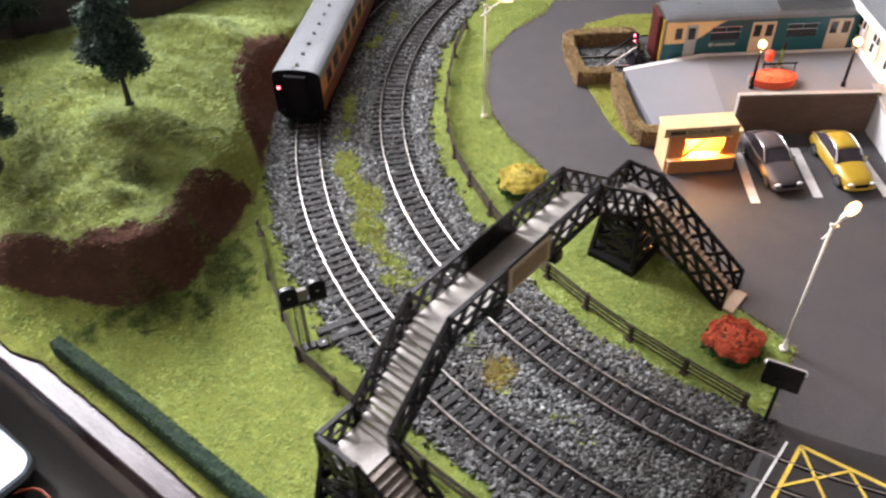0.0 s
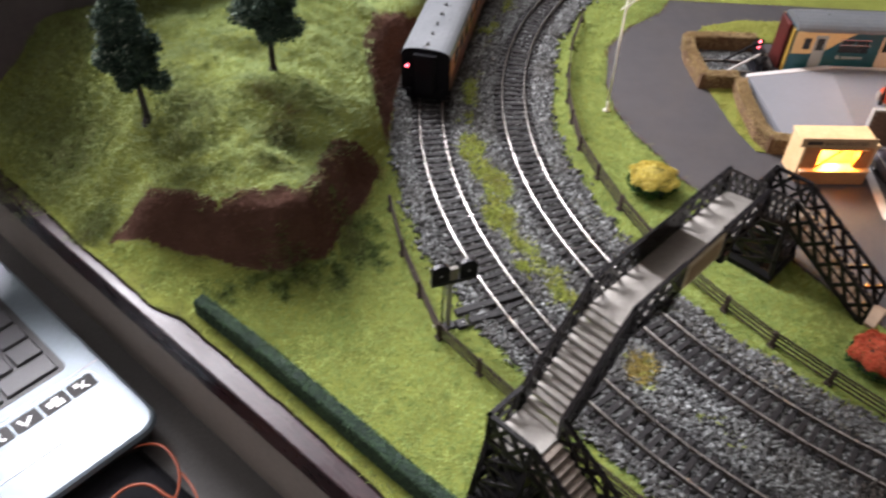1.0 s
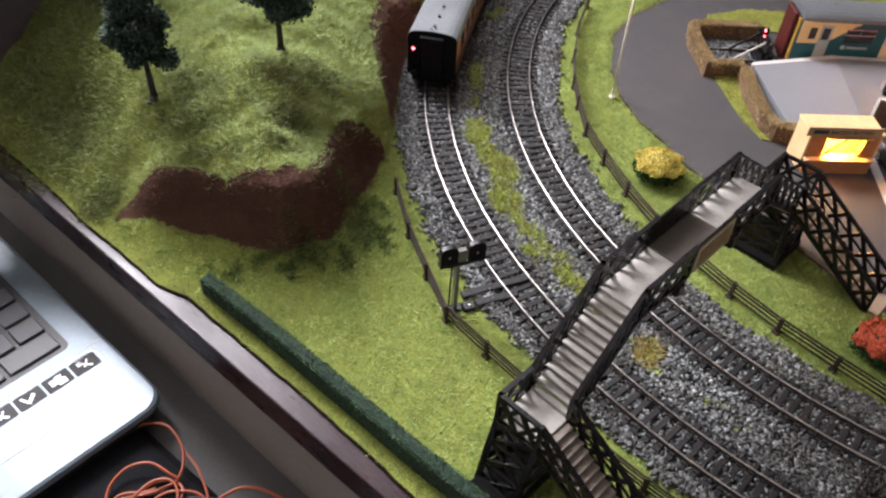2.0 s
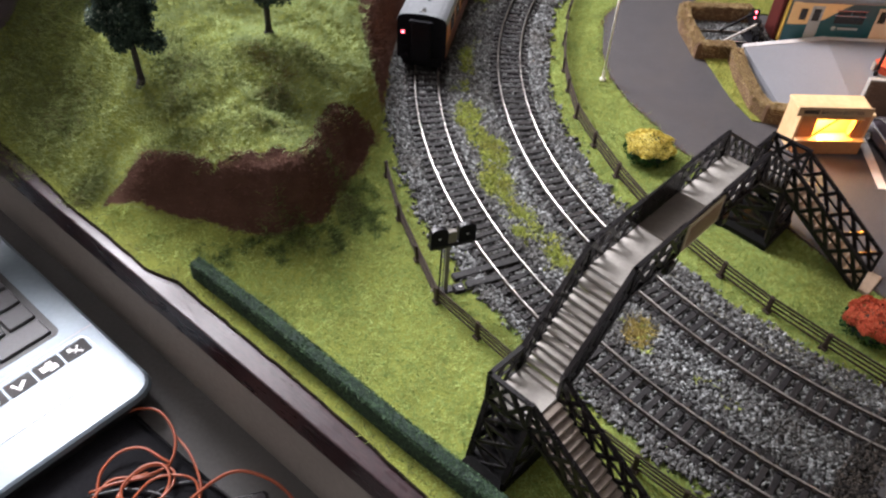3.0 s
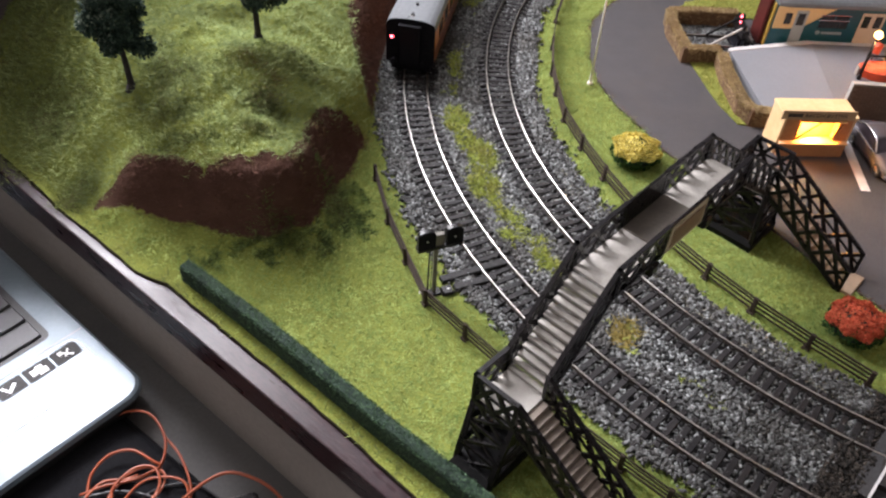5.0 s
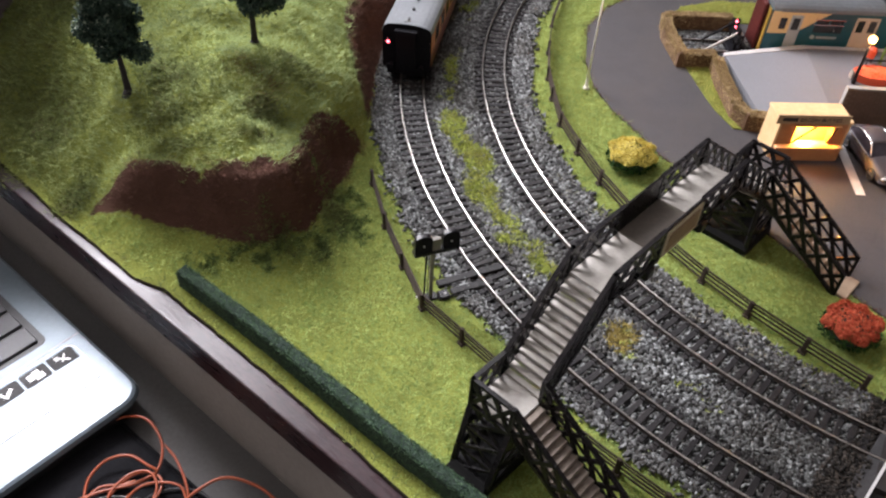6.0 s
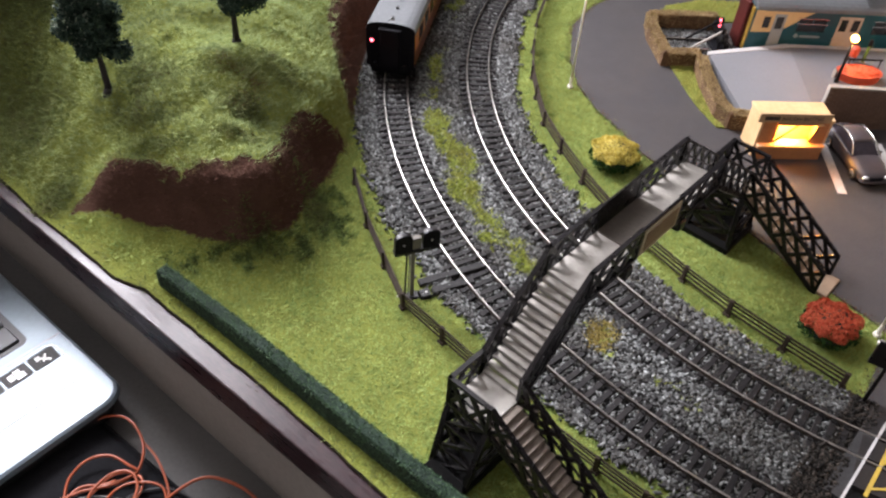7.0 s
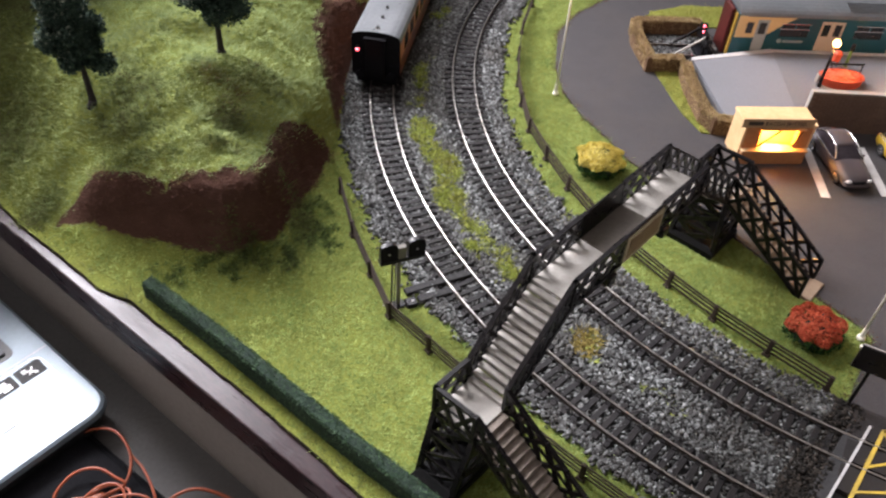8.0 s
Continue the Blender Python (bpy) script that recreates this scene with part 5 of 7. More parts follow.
def saloon(x, y, rz, paint, label):
    """A small saloon: lofted body, glazed cabin, wheels, lamps; nose towards -y in its own frame."""
    c = thing("car", x, y, 0.6, rz, label, "car", "parked cars")
    L, W = 50.0, 21.0
    secs = []
    for t, w, z0, z1 in ((0, 0.58, 4.2, 6.4), (0.015, 0.72, 2.8, 7.8), (0.07, 0.88, 2.3, 9.2), (0.2, 1.0, 2.1, 10.4), (0.34, 1.0, 2.1, 11.2), (0.62, 1.0, 2.1, 11.8),
                         (0.84, 0.99, 2.2, 11.9), (0.94, 0.95, 2.6, 11.4), (0.985, 0.86, 3.2, 10.2), (1.0, 0.74, 4.6, 8.2)):
        k, y_ = W / 2 * w, -L / 2 + L * t
        secs.append([(-k * 0.86, y_, z0), (-k, y_, z0 + (z1 - z0) * 0.28), (-k, y_, z0 + (z1 - z0) * 0.62), (-k * 0.9, y_, z1 - 0.7), (-k * 0.55, y_, z1), (0, y_, z1 + 0.35),
                     (k * 0.55, y_, z1), (k * 0.9, y_, z1 - 0.7), (k, y_, z0 + (z1 - z0) * 0.62), (k, y_, z0 + (z1 - z0) * 0.28), (k * 0.86, y_, z0)])
    part("body", Build().loft(secs), paint, c, smooth=True)
    cab = []
    for t, w, z in ((0.33, 0.80, 11.0), (0.47, 0.68, 16.6), (0.56, 0.67, 17.6), (0.70, 0.66, 17.4), (0.78, 0.66, 16.4), (0.93, 0.76, 11.4)):
        k, y_ = W / 2 * w, -L / 2 + L * t
        b = W / 2 * 0.86
        cab.append([(-b, y_, 10.6), (-k - 0.1, y_, z - 0.4), (-k * 0.8, y_, z), (0, y_, z + 0.3), (k * 0.8, y_, z), (k + 0.1, y_, z - 0.4), (b, y_, 10.6)])
    part("glasshouse", Build().loft(cab), CAR_GLASS, c, "smoky glazed cabin", smooth=False)
    roof_ = []
    for t, w, z in ((0.46, 0.67, 16.6), (0.5, 0.68, 17.3), (0.56, 0.68, 17.9), (0.70, 0.67, 17.7), (0.78, 0.67, 16.7)):
        k, y_ = W / 2 * w, -L / 2 + L * t
        roof_.append([(-k - 0.2, y_, z - 0.7), (-k * 0.8, y_, z + 0.15), (0, y_, z + 0.45), (k * 0.8, y_, z + 0.15), (k + 0.2, y_, z - 0.7), (0, y_, z - 0.4)])
    part("roof", Build().loft(roof_), paint, c, smooth=True)
    for s in (-1, 1):
        k = W / 2
        line = [(s * k * 0.90, -L / 2 + L * 0.33, 11.4), (s * (k * 0.72), -L / 2 + L * 0.46, 16.4), (s * k * 0.71, -L / 2 + L * 0.6, 17.5), (s * k * 0.70, -L / 2 + L * 0.78, 16.5), (s * k * 0.86, -L / 2 + L * 0.93, 11.7)]
        part("roof_pillar", Build().tube(curve_points(line, 5), 0.5, 6), METAL_BRIGHT, c, "bright window trim", smooth=True)
        part("waist_trim", Build().tube([(s * k * 0.96, -L / 2 + L * 0.32, 10.6), (s * k * 0.96, -L / 2 + L * 0.92, 11.3)], 0.35, 6), METAL_BRIGHT, c)
        part("headlight", Build().ball((s * k * 0.66, -L / 2 + 1.0, 7.0), (2.2, 1.0, 1.0), 10, 6), STICKER_WHITE, c, "clear headlight", smooth=True)
        part("tail_light", Build().ball((s * k * 0.68, L / 2 - 0.8, 8.8), (1.8, 0.9, 1.2), 10, 6), LEAF_RED, c, "red tail light", smooth=True)
        part("wing_mirror", Build().ball((s * k * 1.08, -L / 2 + L * 0.38, 11.6), (1.2, 0.8, 0.8), 8, 6), paint, c, smooth=True)
        for t in (0.19, 0.79):
            y_ = -L / 2 + L * t
            wh = part("wheel", Build().tube([(s * (k - 3.2), y_, 4), (s * (k - 2.8), y_, 4), (s * (k - 0.1), y_, 4), (s * (k + 0.2), y_, 4)], [3.6, 4.0, 4.0, 3.5], 18), RUBBER, c)
            part("rim", Build().tube([(s * (k + 0.2), y_, 4), (s * (k + 0.4), y_, 4)], [2.5, 2.1], 14), METAL_BRIGHT, wh)
    part("bumper", Build().tube(curve_points([(-W * 0.44, -L / 2 + 2.5, 4.5), (-W * 0.36, -L / 2 + 0.1, 4.5), (0, -L / 2 - 0.5, 4.5), (W * 0.36, -L / 2 + 0.1, 4.5), (W * 0.44, -L / 2 + 2.5, 4.5)], 4), 1.0, 8), paint, c, smooth=True)
    part("grille", Build().box(-4, 4, -L / 2 - 0.4, -L / 2 + 1, 5.6, 7.2, chamfer=0.2), COACH_BLACK, c)
    c.scale = (1.08, 1.2, 1.12)
    return c


saloon(230.5, 475, 7, CAR_BROWN, "dark metallic brown saloon car parked in a bay")
saloon(279, 473, 5, CAR_YELLOW, "mustard yellow saloon car parked in a bay")

# ---- lamps ----


def street_lamp(x, y, rz, label, reach, rise):
    """reach, rise: where the lens hangs, out from the post and above the arm's foot."""
    tilt = math.atan2(rise - 9, reach - 3)
    ca, sa = math.cos(tilt), math.sin(tilt)
    lamp = thing("street_lamp", x, y, 0.4, rz, label, "street lamp", "street lamps")
    part("base", Build().tube([(0, 0, 0), (0, 0, 1.4), (0, 0, 1.6), (0, 0, 8)], [2.4, 2.2, 1.25, 1.1], 14), LAMP_WHITE, lamp, smooth=False)
    part("post", Build().tube([(0, 0, 8), (0, 0, 50), (0, 0, 90)], [0.85, 0.75, 0.6], 10), LAMP_WHITE, lamp, smooth=True)
    part("arm", Build().tube(curve_points([(0, 0, 83), (reach * 0.2, 0, 83 + rise * 0.42), (reach * 0.5, 0, 83 + rise * 0.72), (reach * 0.8, 0, 83 + rise * 0.9)], 5), 0.6, 8), LAMP_WHITE, lamp, smooth=True)
    part("arm_brace", Build().tube([(0, 0, 90), (4, 0, 88.8)], 0.45, 8).tube([(-3.5, 0, 83), (0, 0, 86)], 0.45, 8), LAMP_WHITE, lamp)
    part("finial", Build().ball((-0.3, 0, 91), 1.1), LAMP_WHITE, lamp, smooth=True)
    head = part("lamp_head", Build().loft([[(reach + u * ca - b * sa, a * w, 83 + rise + u * sa + b * ca) for a, b in ((-1, 0.4), (-0.6, 1.6), (0.6, 1.6), (1, 0.4))] for u, w in ((-7.0, 0.6), (-5.5, 1.3), (-3.5, 1.7), (-2.5, 1.3))]), LAMP_WHITE, lamp)
    ring = [(math.cos(i * math.pi / 6), math.sin(i * math.pi / 6)) for i in range(12)]
    part("lamp_lens", Build().loft([[(reach + u * ca - 0.95 * r * q * sa, 1.05 * r * p_, 83 + rise + u * sa + 0.95 * r * q * ca) for p_, q in ring] for u, r in ((-4.2, 0.5), (-3.2, 1.6), (-1.0, 2.4), (1.5, 2.5), (3.4, 1.7), (4.2, 0.5))]), GLOW_BULB, head, "glowing warm white lens", smooth=True)
    p = lamp.matrix_world @ Vector(((reach + 2) * U, 0, (83 + rise - 5) * U))
    bulb("street_lamp_light", p.x / U, p.y / U, p.z / U, 0.028, 2.0, WARM)
    return lamp


street_lamp(36, 549, 12, "slender cream lamp post with a lit head on grass", 16.2, 10.8)
street_lamp(190, 312, 18, "slender cream lamp post with a lit head beside the road", 8.6, 15.2)


def platform_lamp(x, y):
    lamp = thing("platform_lamp", x, y, 17, 0, "black platform lamp post with a lit globe", "lamp post", "platform lamps")
    part("base", Build().tube([(0, 0, 0), (0, 0, 3), (0, 0, 4)], [1.8, 1.6, 1.0], 12), BLACK, lamp)
    part("post", Build().tube([(0, 0, 4), (0, 0, 33)], [1.25, 1.05], 10), BLACK, lamp, smooth=True)
    part("globe_holder", Build().tube([(0, 0, 32), (0, 0, 34.5)], [1.0, 1.6], 10), BLACK, lamp)
    part("globe", Build().ball((0, 0, 36.8), 3.0, 14, 10), GLOW_BULB, lamp, "glowing warm globe", smooth=True)
    bulb("platform_lamp_light", x, y - 5, 53, 0.08, 2.0, WARM)


platform_lamp(237, 552)
platform_lamp(306, 552)

# ---- flower tub, and plain stand-ins for a red and a green object on the platform ----


def leafy(name, parent, c, r, count, size, mat, seed, flat=0.0, label="", squash=1.0):
    """A crown of many small leaves on a rough ball."""
    rs = np.random.RandomState(seed)
    d = rs.normal(size=(count, 3))
    d /= np.linalg.norm(d, axis=1)[:, None]
    if flat:
        d[:, 2] = np.abs(d[:, 2]) * (1 - flat) + flat * 0.2
    rad = 1 - 0.35 * rs.rand(count) ** 2 + 0.13 * np.sin(d[:, 0] * 7 + seed) * np.cos(d[:, 1] * 6)
    p = np.array(c) + d * rad[:, None] * np.array(r)
    u = np.cross(d, rs.normal(size=(count, 3)))
    u /= np.linalg.norm(u, axis=1)[:, None]
    w = np.cross(d + 0.9 * rs.normal(size=(count, 3)), u)
    w /= np.linalg.norm(w, axis=1)[:, None]
    s = size * (0.6 + 0.8 * rs.rand(count))[:, None]
    v = np.stack([p - u * s * 0.5, p + w * s * 0.55, p + u * s * 0.5, p - w * s * 0.55 + d * s * 0.2], 1).reshape(-1, 3)
    f = np.arange(count * 4).reshape(-1, 4)
    return quick(name, v, f, mat, label, parent=parent)


tub = thing("flower_tub", 255, 558.5, 17, 0, "oval red tub packed with orange-red flowers on the platform", "planter")
oval = [(math.cos(i * math.pi / 14), math.sin(i * math.pi / 14)) for i in range(28)]
part("tub", Build().loft([[(x * k * 17.5, y * k * 10.5, z) for x, y in oval] for k, z in ((0.92, 0), (0.98, 5), (1.0, 6.5), (0.93, 6.6))]), TUB_RED, tub, "orange-red moulded tub")
part("flower_core", Build().ball((0, 0, 5.4), (16.4, 9.6, 3.2), 18, 8, rough=0.04), PLANTER_RED, tub)
leafy("blossom", tub, (0, 0, 5.4), (16.6, 9.8, 3.6), 900, 1.7, PLANTER_RED, 31, flat=0.3)
leafy("leaves", tub, (0, 0, 5.2), (16.0, 9.4, 3.5), 130, 1.6, LEAF_GREEN, 32, flat=0.3)
part("dark_rail", Build().tube([(-6, 10.6, 10), (20, 11, 10.5)], 0.8, 8), BLACK, tub)
for x0 in (-5, 19):
    part("rail_leg", Build().tube([(x0, 10.8, 0), (x0, 10.8, 10)], 0.5, 6), BLACK, tub)
part("end_panel", Build().box(-18.8, -17.4, -2.5, 2.5, 0, 7, chamfer=0.6), PLATFORM_SIDE, tub, "pale end panel")
red_drum = thing("red_standin", 259, 584, 17, 0, "small round red drum on legs, stand-in for a red object", "bin")
part("drum", Build().tube([(0, 0, 5), (0, 0, 11.5), (0, 0, 13)], [3.2, 3.5, 2.1], 16), TUB_RED, red_drum)
for s in (-1, 1):
    part("leg", Build().tube([(s * 2.5, 0, 0), (s * 2.5, 0, 5)], 0.5, 6), BLACK, red_drum)
gp = thing("green_standin", 268, 583, 17, 0, "slim green upright, stand-in for a green object", "post")
part("shaft", Build().tube([(0, 0, 0), (0, 0, 15)], [1.3, 1.1], 10), GREEN_PAINT, gp)
part("cap", Build().tube([(0, 0, 15), (0, 0, 20)], [1.8, 1.4], 10), BLACK, gp)
part("foot", Build().tube([(0, 0, 0), (0, 0, 0.8)], 2.2, 10), COPING, gp)

# ---- two-aspect signal by the outer track ----
sig = thing("junction_signal", -73.5, 322, 0, 22, "grey post signal with two black lamp heads", "railway signal")
part("base", Build().box(-4, 4, -3, 3, -1, 1.6, chamfer=0.6), BLACK, sig)
part("post", Build().box(-1.05, 1.05, -0.8, 0.8, 1.5, 38, chamfer=0.2), SIGNAL_GREY, sig)
for s, r0 in ((-1, 0.5), (1, 0.25)):
    part("ladder_rail", Build().tube([(-3.9 + s * 0.9, -2.0, 1), (-3.1 + s * 0.9, -1.4, 37.5)], r0, 6), BLACK, sig)
for i in range(11):
    part("ladder_rung", Build().tube([(-4.6 + 0.07 * i, -1.9 + 0.05 * i, 3 + i * 3.2), (-2.9 + 0.07 * i, -1.9 + 0.05 * i, 3 + i * 3.2)], 0.22, 6), SIGNAL_GREY, sig)
part("platform_bracket", Build().box(-11, 14.5, -2.6, 2.2, 36.8, 38.4, chamfer=0.3), BLACK, sig)
part("relay_box", Build().box(-1.0, 4.2, -1.6, 1.6, 38.4, 46.0, chamfer=0.4), SIGNAL_GREY, sig, "pale grey box between the heads")
for x0 in (-5.8, 9.8):
    arch = [(x0 - 4.9, 38.4), (x0 + 4.9, 38.4)] + [(x0 + 4.9 * math.cos(math.pi * i / 10), 46.4 + 3.6 * math.sin(math.pi * i / 10) ** 0.7) for i in range(11)]
    hd = part("signal_head", Build().loft([[(x, y, z) for x, z in arch] for y in (0.9, -1.7)]), BLACK, sig, "black arched signal head")
    part("head_rim", Build().loft([[(x0 + (x - x0) * k, y, 43 + (z - 43) * k) for x, z in arch] for k, y in ((1.0, -1.72), (0.97, -2.1))]), COACH_BLACK, hd)
    part("lens", Build().tube([(x0, -2.0, 43.5), (x0, -2.5, 43.5)], [0.75, 0.5], 12), STICKER_GREY, hd, "small pale lens")
part("white_marker", Build().tube([(-7.3, 1.9, -0.5), (-7.3, 1.9, 1.6)], [0.9, 0.7], 8), STICKER_WHITE, sig)
part("cable_box", Build().box(4, 11, -5, 2, -0.5, 2.6, chamfer=0.9), BLACK, sig)
part("cable_tag", Build().box(7.6, 8.8, -1.9, -1.2, 2.6, 2.9), STICKER_WHITE, sig, "small white tag")
for k, (a, b) in enumerate((((-70, 331), (-31, 349.5)), ((-62, 325.5), (-38, 336)))):
    plank = thing("timber_baulk", a[0], a[1], 0.9, math.degrees(math.atan2(b[1] - a[1], b[0] - a[0])), "dark weathered timber baulk beside the track", "timber", "timber baulks")
    part("baulk", Build().box(0, math.dist(a, b), -2.6, 2.6, -0.6, 1.9, chamfer=0.6), OLD_TIMBER, plank)

# ---- crossing signal seen from behind ----
cs = thing("crossing_signal", 165, 264, 0, -28, "black crossing signal board seen from behind, pale top edge", "road signal")
part("post", Build().tube([(0, 0, -1), (0, 0, 40)], [1.1, 0.9], 10), BLACK, cs)
bd = part("backboard", Build().box(-9, 9, -1.1, 1.1, 30, 46, chamfer=0.5), BLACK, cs)
part("top_edge", Build().box(-9, 9, -0.5, 0.4, 46, 46.4), COPING, bd, "white top edge")
for s in (-1, 1):
    part("lamp_hood", Build().tube([(s * 5, 1, 39), (s * 5, 4, 39)], [3.0, 3.2], 14), BLACK, bd)
    part("edge_reflector", Build().box(s * 9.2 - 0.5, s * 9.2 + 0.5, -0.8, 0.8, 43.4, 44.8), STICKER_WHITE, bd)
part("base", Build().box(-3, 3, -3, 3, -1, 1.4, chamfer=0.5), OLD_TIMBER, cs)

# ---- bushes ----


def bush(x, y, r, flower, label, seed):
    b = thing("bush", x, y, 0, 0, label, "bush", "flowering bushes")
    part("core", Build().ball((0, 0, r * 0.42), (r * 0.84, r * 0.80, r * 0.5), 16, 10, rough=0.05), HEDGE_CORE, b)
    leafy("foliage", b, (0, 0, r * 0.40), (r, r * 0.95, r * 0.5), 1500, 1.7, LEAF_GREEN, seed)
    leafy("blossom", b, (0, 0, r * 0.55), (r * 0.97, r * 0.92, r * 0.62), 6500, 0.95, flower, seed + 1, flat=0.35)
    return b


bush(58, 456.5, 17, LEAF_YELLOW, "low rounded bush with bright yellow blossom on grass", 41)
bush(160.7, 311.5, 16.5, LEAF_RED, "low rounded bush with red blossom on grass", 51)

# ---- hedges ----


def hedge(name, points, width, height, core, leaf, label, count, size, seed, z=0.0, sides=0.72):
    """A clipped hedge: a solid core under a coat of small leaf flakes."""
    hd = thing(name, points[0][0], points[0][1], z, 0, label, "hedge")
    ox, oy = points[0]
    secs, n = [], len(points)
    L = 0
    lens = [math.dist(a, b) for a, b in zip(points[:-1], points[1:])]
    rs = np.random.RandomState(seed)
    for i, (x, y) in enumerate(points):
        a, b = points[max(i - 1, 0)], points[min(i + 1, n - 1)]
        d = Vector((b[0] - a[0], b[1] - a[1])).normalized()
        nx, ny = -d.y * width / 2, d.x * width / 2
        secs.append([(x - ox + nx * k, y - oy + ny * k, h_ * height) for k, h_ in ((-1, -0.05), (-1, 0.9), (-0.75, 1.0), (0.75, 1.0), (1, 0.9), (1, -0.05))])
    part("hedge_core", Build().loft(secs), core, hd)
    seg = rs.choice(len(lens), count, p=np.array(lens) / sum(lens))
    t = rs.rand(count)
    P = np.array(points, float)
    base = P[seg] * (1 - t)[:, None] + P[seg + 1] * t[:, None] - np.array([ox, oy])
    d = P[seg + 1] - P[seg]
    d /= np.linalg.norm(d, axis=1)[:, None]
    nrm = np.stack([-d[:, 1], d[:, 0]], 1)
    side_ = rs.rand(count)
    off = np.where(side_ < sides / 2, -1.0, np.where(side_ < sides, 1.0, rs.uniform(-1, 1, count)))
    hz = np.where(side_ < sides, 1 - rs.rand(count) ** (1.0 if sides > 0.5 else 2.2), 1.0)
    p = np.column_stack([base + nrm * (off * width / 2)[:, None], hz * height]) + rs.normal(size=(count, 3)) * size * 0.3
    u = rs.normal(size=(count, 3))
    u /= np.linalg.norm(u, axis=1)[:, None]
    w = np.cross(u, rs.normal(size=(count, 3)))
    w /= np.linalg.norm(w, axis=1)[:, None]
    s = size * (0.5 + rs.rand(count))[:, None]
    v = np.stack([p - u * s * 0.5, p + w * s * 0.5, p + u * s * 0.5, p - w * s * 0.5], 1).reshape(-1, 3)
    quick("leaves", v, np.arange(count * 4).reshape(-1, 4), leaf, parent=hd)
    return hd


def smooth_line(pts, step=4):
    return [tuple(p) for p in curve_points([(x, y) for x, y in pts], step)]


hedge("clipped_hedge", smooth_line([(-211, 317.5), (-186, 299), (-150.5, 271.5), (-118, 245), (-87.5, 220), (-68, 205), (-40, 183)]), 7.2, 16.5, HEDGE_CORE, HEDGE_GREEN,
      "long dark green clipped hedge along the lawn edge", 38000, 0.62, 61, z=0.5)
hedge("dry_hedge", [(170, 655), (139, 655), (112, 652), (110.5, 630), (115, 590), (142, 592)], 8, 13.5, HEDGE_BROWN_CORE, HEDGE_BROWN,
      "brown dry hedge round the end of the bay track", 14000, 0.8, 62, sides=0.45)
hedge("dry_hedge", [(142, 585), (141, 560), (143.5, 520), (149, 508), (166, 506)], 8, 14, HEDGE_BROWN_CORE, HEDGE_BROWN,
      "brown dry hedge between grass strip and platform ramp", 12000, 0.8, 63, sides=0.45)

# ---- trees ----


def tree(x, y, height, spread, seed, label, lean=0.0):
    rs = random.Random(seed)
    z0 = float(ground_height(x, y)) - 1.0
    t = thing("tree", x, y, z0, 0, label, "tree", "hill trees")
    top = height
    trunk = Build().tube(curve_points([(0, 0, 0), (lean * 0.2, 0.5, height * 0.3), (lean * 0.6, 0, height * 0.6), (lean, 0, height * 0.92)], 4), [2.6] + [2.0 - 1.5 * i / 12 for i in range(12)], 8)
    trunk.tube([(0, 0, -2), (0, 0, 3)], [4.6, 2.4], 9)
    tips = []
    for i in range(22):
        a, h_ = i * 2.4 + rs.uniform(-0.3, 0.3), height * (0.33 + 0.55 * i / 22)
        r = spread * (1.0 - 0.6 * i / 22) * rs.uniform(0.6, 0.95)
        end_ = (lean * h_ / height + r * math.cos(a), r * math.sin(a), h_ + r * rs.uniform(0.15, 0.5))
        trunk.tube(curve_points([(lean * h_ / height * 0.8, 0, h_), ((lean * h_ / height + end_[0]) / 2, end_[1] / 2, h_ + r * 0.12), end_], 3), [1.1, 0.9, 0.8, 0.7, 0.6, 0.5, 0.4], 5)
        tips += [end_, ((end_[0] + lean * h_ / height) * 0.55, end_[1] * 0.55, h_ + r * 0.25)]
    tips.append((lean, 0, height * 0.95))
    part("trunk", trunk, BARK, t, smooth=True)
    rng = np.random.RandomState(seed)
    pts, tip_pts = [], []
    for (px, py, pz) in tips:
        k = rng.normal(size=(760, 3))
        k /= np.linalg.norm(k, axis=1)[:, None]
        rad = spread * rng.uniform(0.28, 0.44)
        q = np.array([px, py, pz]) + k * rad * (0.45 + 0.55 * rng.rand(760))[:, None]
        pts.append(q)
    P = np.concatenate(pts)
    # Paler flakes crowd the west and upper side: light put into leaf colour.
    for nm, sel, size, mat in (("crown", np.ones(len(P), bool), 1.55, TREE_LEAF), ("frosted_foliage", rng.rand(len(P)) < 0.16 * np.clip(0.6 - P[:, 0] / spread + 0.5 * (P[:, 2] / height - 0.5), 0, 2), 1.3, TREE_LIT_TIP)):
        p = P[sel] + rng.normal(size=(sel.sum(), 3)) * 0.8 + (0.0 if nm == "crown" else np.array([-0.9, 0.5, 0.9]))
        n_ = len(p)
        u = rng.normal(size=(n_, 3))
        u /= np.linalg.norm(u, axis=1)[:, None]
        w = np.cross(u, rng.normal(size=(n_, 3)))
        w /= np.linalg.norm(w, axis=1)[:, None]
        s = size * (0.5 + rng.rand(n_))[:, None]
        v = np.stack([p - u * s * 0.5, p + w * s * 0.45, p + u * s * 0.5, p - w * s * 0.45], 1).reshape(-1, 3)
        quick(nm, v, np.arange(n_ * 4).reshape(-1, 4), mat, "paler leaf flakes standing for light on the west and top" if nm != "crown" else "", parent=t)
    return t


tree(-260, 415.5, 82, 18, 71, "dark green model tree on the hill, lit side coloured paler", -3)
tree(-194, 466, 78, 21, 72, "dark green model tree on the hill crest, lit side coloured paler", 1)
tree(-300, 556, 66, 22, 73, "dark green model tree in front of the added shade board", 2)

# ---- laptop on the desk ----
lap = thing("laptop", -247, 295, DESK_Z, 0, "open silver laptop with grey keys on the desk", "laptop")
lap.matrix_world = pose(-240.6 * U, 295.8 * U, DESK_Z * U, 0, 0, 141.5)
